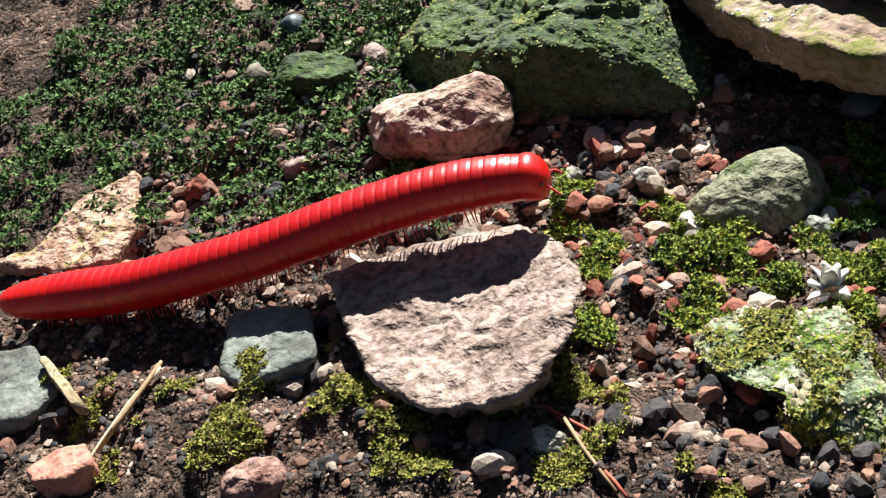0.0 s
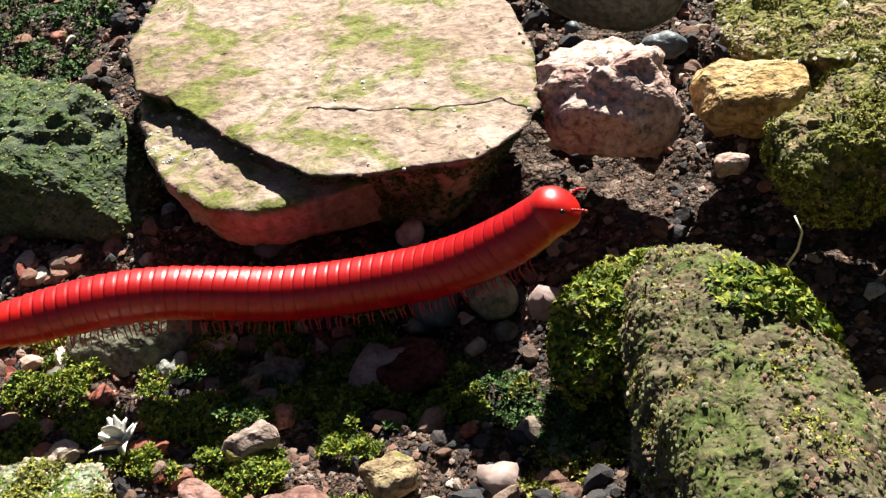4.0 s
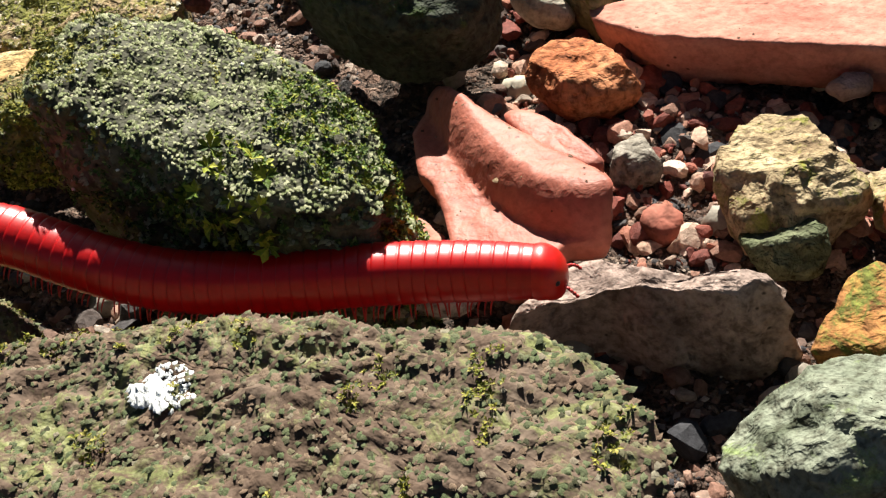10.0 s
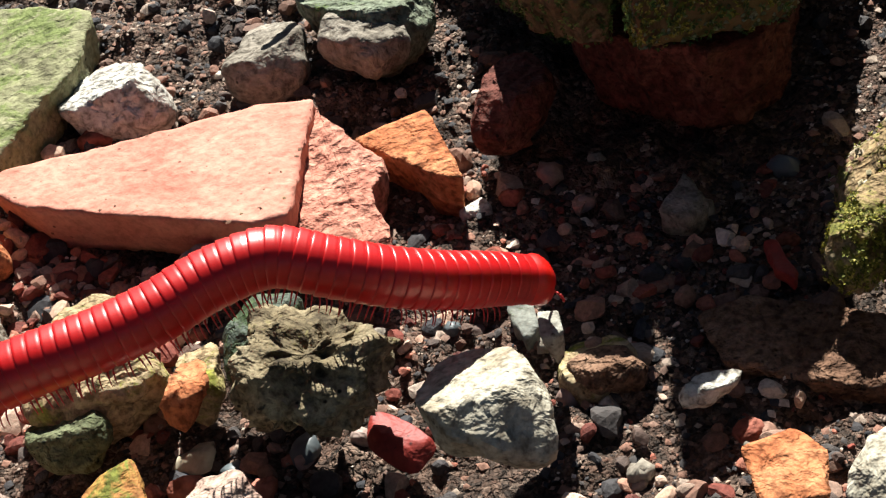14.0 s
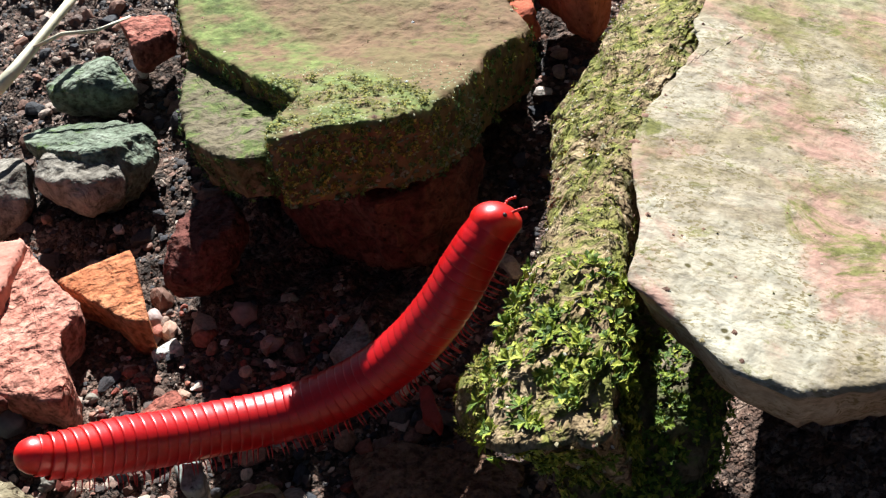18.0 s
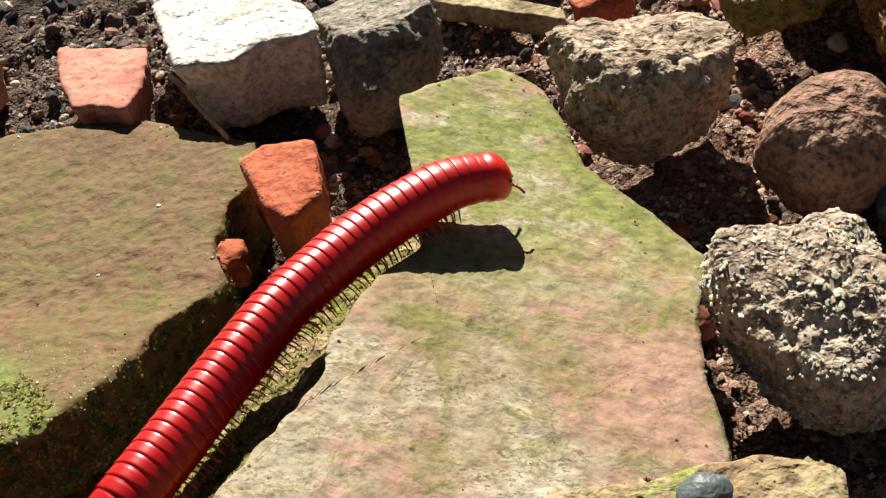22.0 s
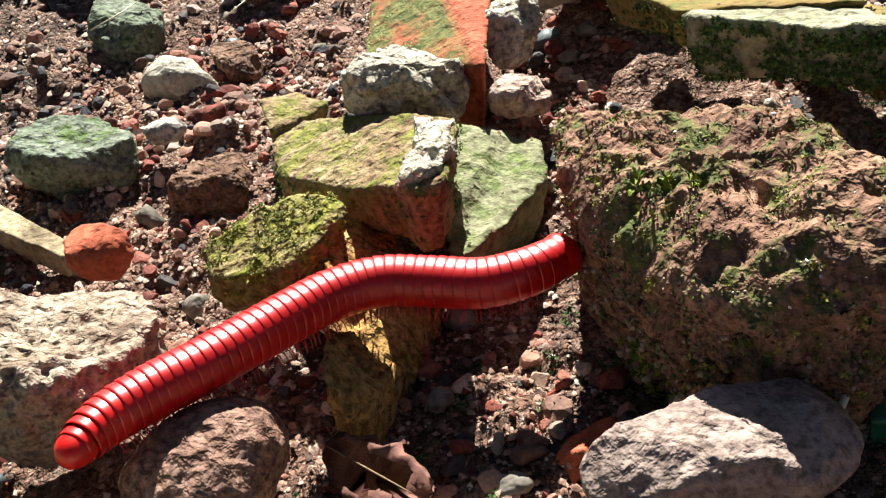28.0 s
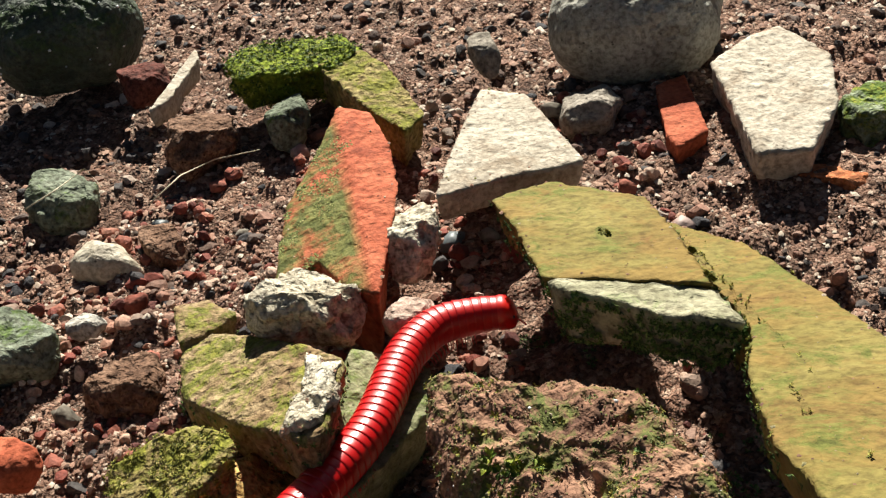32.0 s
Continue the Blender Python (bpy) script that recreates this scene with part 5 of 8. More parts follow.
slab("stone_slab", "pale stone slab standing upright", "whitestone", [(433.6, 146.1), (433.8, 123.8), (443.8, 124.0), (452.9, 139.9), (457.4, 161.7), (450.8, 175.9), (444.1, 173.0), (432.9, 161.5)], (14.0, -0.000, -0.000), 5, 0, .5)
boulder("stone", "grey stone half in shade", "greystone", (407.8, 156.9, 8.2), [6.5, 5.8, 6.3, 6.7, 5.9, 6.5, 5.5, 5.8, 6.7, 7.3, 6.7, 6.9, 6.6, 5.9])
slab("tile_shard", "red tile chip standing in soil", "brick", [(421.0, 141.7), (422.3, 137.0), (429.2, 142.5), (429.0, 167.5), (422.4, 163.5)], (9.0, -0.000, -0.000), 3, 0, .2)
boulder("rock", "orange-brown crumbly rock on soil", "orange", (448.0, 124.1, 5.6), [8.2, 7.4, 7.3, 8.2, 7.4, 8.1, 8.2, 3.4, 2.4, 2.0, 2.1, 2.8, 6.0, 9.7])
boulder("mossy_rock", "grey mossy rock on soil", "lichen", (461.6, 142.4, 9.1), [7.9, 7.6, 9.1, 10.3, 7.5, 7.0, 7.8, 7.4, 8.7, 8.9, 10.7, 7.7, 6.2, 6.3])
slab("mossy_bar", "tile bar overgrown with bright green moss", "mossbright", [(334.2, 180.0), (356.4, 182.5), (361.2, 190.4), (355.7, 199.3), (333.6, 197.9), (330.0, 189.5)], (11.0, -0.000, -0.000), 3, 0, .9)
slab("mossy_bar", "mossy broken edging piece", "mosstile", [(359.4, 166.8), (370.6, 149.2), (374.9, 156.1), (366.3, 181.9), (355.7, 198.7), (348.4, 190.1)], (11.0, -0.000, -0.000), 2, 0, .8)
slab("stone_chip", "thin pale stone chip standing up", "whitestone", [(318.3, 181.5), (321.9, 202.8), (320.3, 208.0), (314.4, 176.3)], (7.0, -0.000, -0.000), 2, 0, .2)
boulder("stone", "dark red stone in deep shade", "darkred", (309.5, 196.2, 4.9), [6.2, 6.0, 7.1, 6.2, 5.8, 6.6, 7.3, 5.2, 4.8, 5.5, 6.3, 5.3, 5.6, 7.4])
boulder("rock", "brown rough rock on soil", "clod", (326.0, 170.7, 1.8), [7.6, 7.4, 8.9, 10.2, 9.2, 10.2, 8.3, 7.7, 8.7, 9.0, 10.4, 6.8, 6.0, 6.4])
boulder("boulder", "dark mossy boulder speckled with white", "greendark", (288.5, 220.4, 9.8), [17.3, 16.5, 14.3, 14.5, 17.2, 17.5, 20.2, 17.9, 19.5, 20.7, 16.6, 15.2, 17.1, 16.9])
boulder("stone", "mossy green stone on soil", "greengrey", (344.8, 172.2, 4.6), [5.0, 4.9, 5.3, 7.5, 5.1, 4.1, 4.1, 5.1, 5.1, 6.3, 8.2, 8.3, 6.7, 5.1])
boulder("stone", "long grey stone on soil", "greystone", (388.1, 184.1, 10.8), [2.7, 2.6, 3.3, 5.7, 9.1, 5.5, 3.7, 3.2, 3.5, 3.9, 5.6, 8.2, 5.5, 3.4])
boulder("rock", "grey-white rough rock under a slab", "grainy", (414.8, 36.4, 1.1), [4.2, 3.7, 4.1, 4.9, 5.0, 5.0, 4.3, 4.5, 3.9, 4.3, 5.1, 5.0, 5.6, 4.6])
boulder("boulder", "dark green-grey stone with a pale crown", "greengrey", (296.7, 108.2, -3.0), [10.8, 9.1, 8.5, 7.9, 8.1, 9.6, 10.0, 10.3, 9.8, 7.6, 7.4, 7.9, 8.9, 11.8])
boulder("stone", "tan clod beside mossy tiles", "clod", (321.4, 138.0, -4.0), [5.1, 4.2, 4.2, 5.4, 5.7, 6.9, 5.1, 3.9, 3.8, 4.5, 4.5, 5.1, 6.4, 5.5])
slab("slate_chip", "smooth blue-grey slate chip on dark grit", "bluegrey", [(335.4, 9.7), (337.9, 9.2), (338.5, 10.9), (337.4, 13.9), (335.9, 14.7)], (-5.0, -0.000, -0.000), None, 3, .15)
slab("slate_chip", "smooth dark blue slate chip on grit", "bluegrey", [(334.1, 16.0), (336.2, 14.6), (338.5, 18.0), (338.6, 21.8), (334.7, 23.4)], (-5.0, -0.000, -0.000), None, 3, .15)
boulder("stone", "small white crumpled flake lying on grit", "white", (339.1, 3.2, -3.9), [1.5, 1.0, 0.9, 1.0, 1.1, 1.1, 1.3, 1.8, 1.3, 1.2, 1.2, 1.2, 1.5, 1.8], bulge=.5, rough=.6)
slab("plastic_chip", "dark green glossy chip standing beside a stone", "plasticgreen", [(403.6, 22.8), (406.5, 22.5), (406.9, 26.0), (405.7, 26.6), (404.0, 25.5)], (1.0, -0.000, -0.000), -4, 0, .15)
boulder("stone", "small blue-grey stone under a craggy rock", "bluegrey", (403.5, 30.4, 4.0), [2.4, 2.7, 2.3, 2.3, 2.3, 2.5, 2.4, 2.3, 2.6, 2.4, 2.3, 2.2, 2.2, 2.6], bulge=.7, rough=.5)
boulder("mossy_rock", "brown-green mossy lump leaning on a boulder", "mossyellow", (58.8, -34.8, 7.3), [8.4, 8.9, 11.3, 9.4, 7.3, 6.2, 6.3, 7.7, 8.6, 9.9, 10.4, 9.7, 9.7, 8.4], bulge=.8, rough=1.3)
boulder("mossy_rock", "dark mossy rock under the pale slab", "mossrock", (256.7, -51.8, -7.0), [9.0, 9.0, 10.3, 12.7, 10.0, 9.0, 8.0, 7.7, 9.2, 12.8, 12.9, 11.0, 9.9, 8.5], bulge=.8, rough=1.2)
boulder("mossy_rock", "small mossy lump at the foot of the bank", "mossyellow", (241.4, -38.7, -11.6), [4.4, 6.2, 8.2, 4.9, 3.1, 2.7, 2.8, 3.8, 5.3, 8.0, 8.7, 6.8, 4.6, 4.1], bulge=.7, rough=1.0)

slab("brick", "flat reddish brown brick half sunk in soil", "clod", [(221.2, -41.4), (228.0, -39.4), (236.8, -42.6), (242.9, -45.8), (240.8, -56.3), (234.4, -55.1), (223.3, -49.0)], (-20.0, 0.0, 0.0), -28, 0, .5)
boulder("bark_chip", "rough orange chip of fibrous bark", "orange", (164.9, -53.0, -9.0), [2.2, 2.4, 3.2, 5.0, 4.2, 2.6, 2.2, 2.3, 2.8, 4.4, 5.2, 3.4, 2.4, 2.2], bulge=.6, rough=.7)
slab("tile_shard", "small dark red flake of tile on soil", "maroon", [(230.6, -32.5), (232.0, -32.6), (233.6, -39.2), (233.1, -40.5), (231.1, -37.6)], (-18.0, 0.0, 0.0), None, 2, .2)
slab("slate_chip", "small pale grey slate chip under the legs", "bluepale", [(203.7, -45.6), (206.1, -45.5), (206.6, -49.1), (205.3, -50.1), (204.0, -49.4)], (-12.0, 0.0, 0.0), -18, 0, .2)
boulder("stone", "small greenish stone among gravel", "greenpit", (151.3, -57.0, -9.5), [5.2, 4.4, 4.0, 4.2, 4.8, 5.4, 5.0, 4.6, 4.2, 4.0, 4.4, 5.0, 5.4, 5.4], bulge=.6)

build_ground()


# ---- gravel and crumbs ----
def scatter(seed, count, x0, x1, y0, y1, small, large, keep=None):
    rnd = random.Random(seed)
    out = []
    while len(out) < count:
        x, y = rnd.uniform(x0, x1), rnd.uniform(y0, y1)
        if keep and not keep(x, y, rnd):
            continue
        s = small + (large - small) * rnd.random() ** 3
        out.append((x, y, soil_height(x, y) + s * 0.25, s))
    return out


def loose(x, y, rnd):
    return noise.noise(Vector((x / 22, y / 22, 3))) > rnd.uniform(-0.9, 0.3)


# Small stones in the shade of the flagstone's edge: name, label, material, place and radius.
for name, words, mat, x, y, r in (
        ("stone", "small red stone under a flagstone's edge", "redstone", -18.8, -53.5, 2.4),
        ("stone", "crumbly pink stone beside an egg-shaped stone", "pinkrock", -17.4, -60.0, 2.2),
        ("stone_chip", "flat grey stone chip on moss", "bluepale", -18.6, -66.1, 2.3),
        ("stone", "dull olive wedge of stone in shade", "greystone", -6.1, -63.9, 3.3),
        ("stone", "dark maroon stone in shade", "redstone", -3.0, -57.6, 2.0),
        ("stone", "tan pebble in yellow moss", "tan", -8.2, -67.6, 2.3),
        ("stone", "pinkish grey stone on moss", "pinkgrey", 7.4, -62.2, 4.8),
        ("stone", "pink and white crumbly stone in moss", "pinkflat", -2.9, -77.0, 3.2),
        ("stone_chip", "pale upright chip in shade", "palegreen", -8.3, -54.5, 1.7),
        ("stone", "small brown stone on moss", "redgrey", -14.0, -71.6, 1.5)):
    rnd = random.Random(words)
    boulder(name, words, mat, (x, y, soil_height(x, y) + 0.35 * r), [r * rnd.uniform(0.7, 1.25) for _ in range(12)], bulge=.6)


def covered_cells():
    """Cells of 2 mm that lie under a stone, where no grain would ever show."""
    cells = set()
    for plan in PLANS:
        xs, ys = [p[0] for p in plan], [p[1] for p in plan]
        for gx in range(int(min(xs) // 2), int(max(xs) // 2) + 1):
            for gy in range(int(min(ys) // 2), int(max(ys) // 2) + 1):
                x, y, inside = gx * 2 + 1, gy * 2 + 1, False
                for i in range(len(plan)):
                    (x0, y0), (x1, y1) = plan[i - 1], plan[i]
                    if (y0 > y) != (y1 > y) and x < (x1 - x0) * (y - y0) / (y1 - y0) + x0:
                        inside = not inside
                if inside:
                    cells.add((gx, gy))
    return cells


COVERED = covered_cells()


def bare(x, y, rnd):
    """Open soil along the strip of ground that the animal follows."""
    south = float(np.interp(x, (-215, -123, -73, 177, 233, 308, 351, 404, 437, 500), (-30, -122, -112, -110, -98, -54, -32, 6, 46, 226)))
    north = float(np.interp(x, (-215, -99, -30, 48, 116, 153, 175, 219, 263, 300, 491), (40, 48, 36, 30, 46, 80, 130, 160, 230, 280, 232)))
    return south < y < north and (int(x // 2), int(y // 2)) not in COVERED


def bare_loose(x, y, rnd):
    return loose(x, y, rnd) and bare(x, y, rnd)


grains("gravel", "fine dark gravel and grit on soil", GRAVEL, scatter(1, 4200, -125, 300, -110, 150, 0.8, 2.0, bare_loose) + scatter(11, 1500, 250, 500, 0, 290, 0.7, 2.0, bare_loose), detail=2)
grains("grit", "dark grit and crumbs of soil", GRAVEL, scatter(9, 52000, -125, 285, -112, 130, 0.2, 0.8, bare), detail=0)
grains("dry_grit", "reddish brown crumbs of dry soil", DRY_GRIT, scatter(10, 20000, 265, 450, -40, 130, 0.2, 0.75, bare) + scatter(12, 14000, 225, 500, 110, 290, 0.3, 1.1, bare), detail=0)
grains("red_gravel", "crumbs of broken red tile among gravel", RED_GRAVEL,
       scatter(2, 700, 112, 162, -55, 0, 0.4, 2.0, bare) + scatter(3, 500, -60, 0, -95, -50, 0.3, 1.5, bare) + scatter(4, 1500, 285, 420, 10, 160, 0.4, 1.7, bare_loose) + scatter(5, 300, 185, 235, -75, -10, 0.4, 1.5, bare_loose), detail=2)

# Pebbles that lie loose on the soil.
PEBBLE_LABELS = {"bluegrey": "small dark blue-grey pebble on soil", "pinkgrey": "small pinkish grey pebble on soil", "redstone": "small red crumb of stone on soil",
                 "greystone": "small brownish grey pebble on soil", "palepeb": "small pale tan pebble on soil", "white": "small whitish pebble on soil"}


def scatter_pebbles():
    rnd = random.Random(21)
    areas = [(-110, 20, -100, 10, 50), (100, 165, -75, 10, 45), (165, 240, -75, 0, 45), (285, 420, -10, 170, 70), (20, 70, -90, -40, 15)]
    makers = {}
    for mat in PEBBLE_LABELS:
        makers[mat] = []
        for k in range(3):
            bm = bmesh.new()
            bmesh.ops.create_icosphere(bm, subdivisions=2, radius=1.0)
            o = Vector((rnd.random() * 50, 0, 0))
            for v in bm.verts:
                v.co = v.co * (1 + 0.5 * noise.noise(v.co * 1.2 + o) + 0.25 * noise.noise(v.co * 2.9 + o))
                v.co.z *= 0.72
            me = bpy.data.meshes.new("pebble")
            for v in bm.verts:
                v.co *= MM
            bm.to_mesh(me)
            bm.free()
            me.materials.append(MATS[mat])
            me.polygons.foreach_set("use_smooth", [True] * len(me.polygons))
            makers[mat].append(me)
    kinds = list(PEBBLE_LABELS)
    for x0, x1, y0, y1, num in areas:
        for _ in range(num):
            x, y = rnd.uniform(x0, x1), rnd.uniform(y0, y1)
            mat = rnd.choices(kinds, (2, 2, 6, 5, 1.5, 1))[0]
            s = rnd.uniform(1.0, 2.6)
            ob = tagged(new("pebble", rnd.choice(makers[mat])), PEBBLE_LABELS[mat], "pebble", group="loose pebbles on the soil")
            ob.matrix_basis = Matrix.LocRotScale((x * MM, y * MM, (soil_height(x, y) + 0.3 * s) * MM), Euler((rnd.uniform(-0.4, 0.4), rnd.uniform(-0.4, 0.4), rnd.uniform(0, 6.28))),
                                                 (s * rnd.uniform(0.8, 1.2), s * rnd.uniform(0.8, 1.2), s))


scatter_pebbles()


# ---- moss ----
def stone_named(words):
    return STONES[words]


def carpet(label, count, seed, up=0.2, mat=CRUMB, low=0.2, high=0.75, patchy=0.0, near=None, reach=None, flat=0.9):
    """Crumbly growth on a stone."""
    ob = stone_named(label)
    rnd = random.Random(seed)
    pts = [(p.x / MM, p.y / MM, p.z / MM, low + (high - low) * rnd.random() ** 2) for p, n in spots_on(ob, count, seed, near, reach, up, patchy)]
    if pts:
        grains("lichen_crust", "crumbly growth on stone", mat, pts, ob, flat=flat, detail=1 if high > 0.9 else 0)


def dirt(label, count, seed):
    """Loose crumbs of dirt lying on a flat stone."""
    ob = stone_named(label)
    rnd = random.Random(seed)
    pts = [(p.x / MM, p.y / MM, p.z / MM, 0.12 + 0.4 * rnd.random() ** 3) for p, n in spots_on(ob, count, seed, None, None, 0.6)]
    grains("dirt_crumbs", "loose crumbs of dirt", CRUMB_BROWN, pts, ob, flat=0.8, detail=0)


def moss(label, count, seed, mat=MOSS_LEAF, near=None, reach=None, size=0.8, up=0.1, patchy=0.0, leaves=5, lift=0.8, most=2.0):
    ob = stone_named(label)
    pts = spots_on(ob, count, seed, near, reach, up, patchy, most)
    if pts:
        tufts("moss", "small leafy moss", mat, pts, ob, leaves, size, lift)


SHOULDER = "brown-green mossy lump leaning on a boulder"
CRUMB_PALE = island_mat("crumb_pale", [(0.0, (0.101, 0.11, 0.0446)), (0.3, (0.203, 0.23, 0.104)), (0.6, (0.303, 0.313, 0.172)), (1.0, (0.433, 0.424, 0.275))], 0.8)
CRUMB_PINK = island_mat("crumb_pink", [(0.0, (0.0669, 0.0612, 0.0354)), (0.25, (0.0894, 0.111, 0.0502)), (0.5, (0.134, 0.144, 0.0768)), (0.65, (0.167, 0.111, 0.0738)), (0.9, (0.207, 0.144, 0.1)), (1.0, (0.235, 0.208, 0.148))], 0.8)
CRUMB_OLIVE = island_mat("crumb_olive", [(0.0, (0.0544, 0.0523, 0.0179)), (0.3, (0.102, 0.108, 0.0357)), (0.55, (0.163, 0.153, 0.0595)), (0.75, (0.218, 0.153, 0.0833)), (0.9, (0.15, 0.174, 0.0892)), (1.0, (0.272, 0.251, 0.143))], 0.8)
MOSS_CRUST = island_mat("moss_crust", [(0.0, (0.06, 0.075, 0.02)), (0.5, (0.14, 0.16, 0.045)), (0.85, (0.24, 0.25, 0.08)), (1.0, (0.34, 0.30, 0.14))], 0.8)
CRUMB_BROWN = island_mat("crumb_brown", [(0.0, (0.09, 0.05, 0.035)), (0.3, (0.22, 0.12, 0.08)), (0.6, (0.33, 0.19, 0.135)), (0.75, (0.22, 0.21, 0.08)), (1.0, (0.45, 0.36, 0.27))], 0.8)
BIG, ROUND = "large grey-green mossy boulder with a dark shaded face", "round mossy rock with bright green tufts"

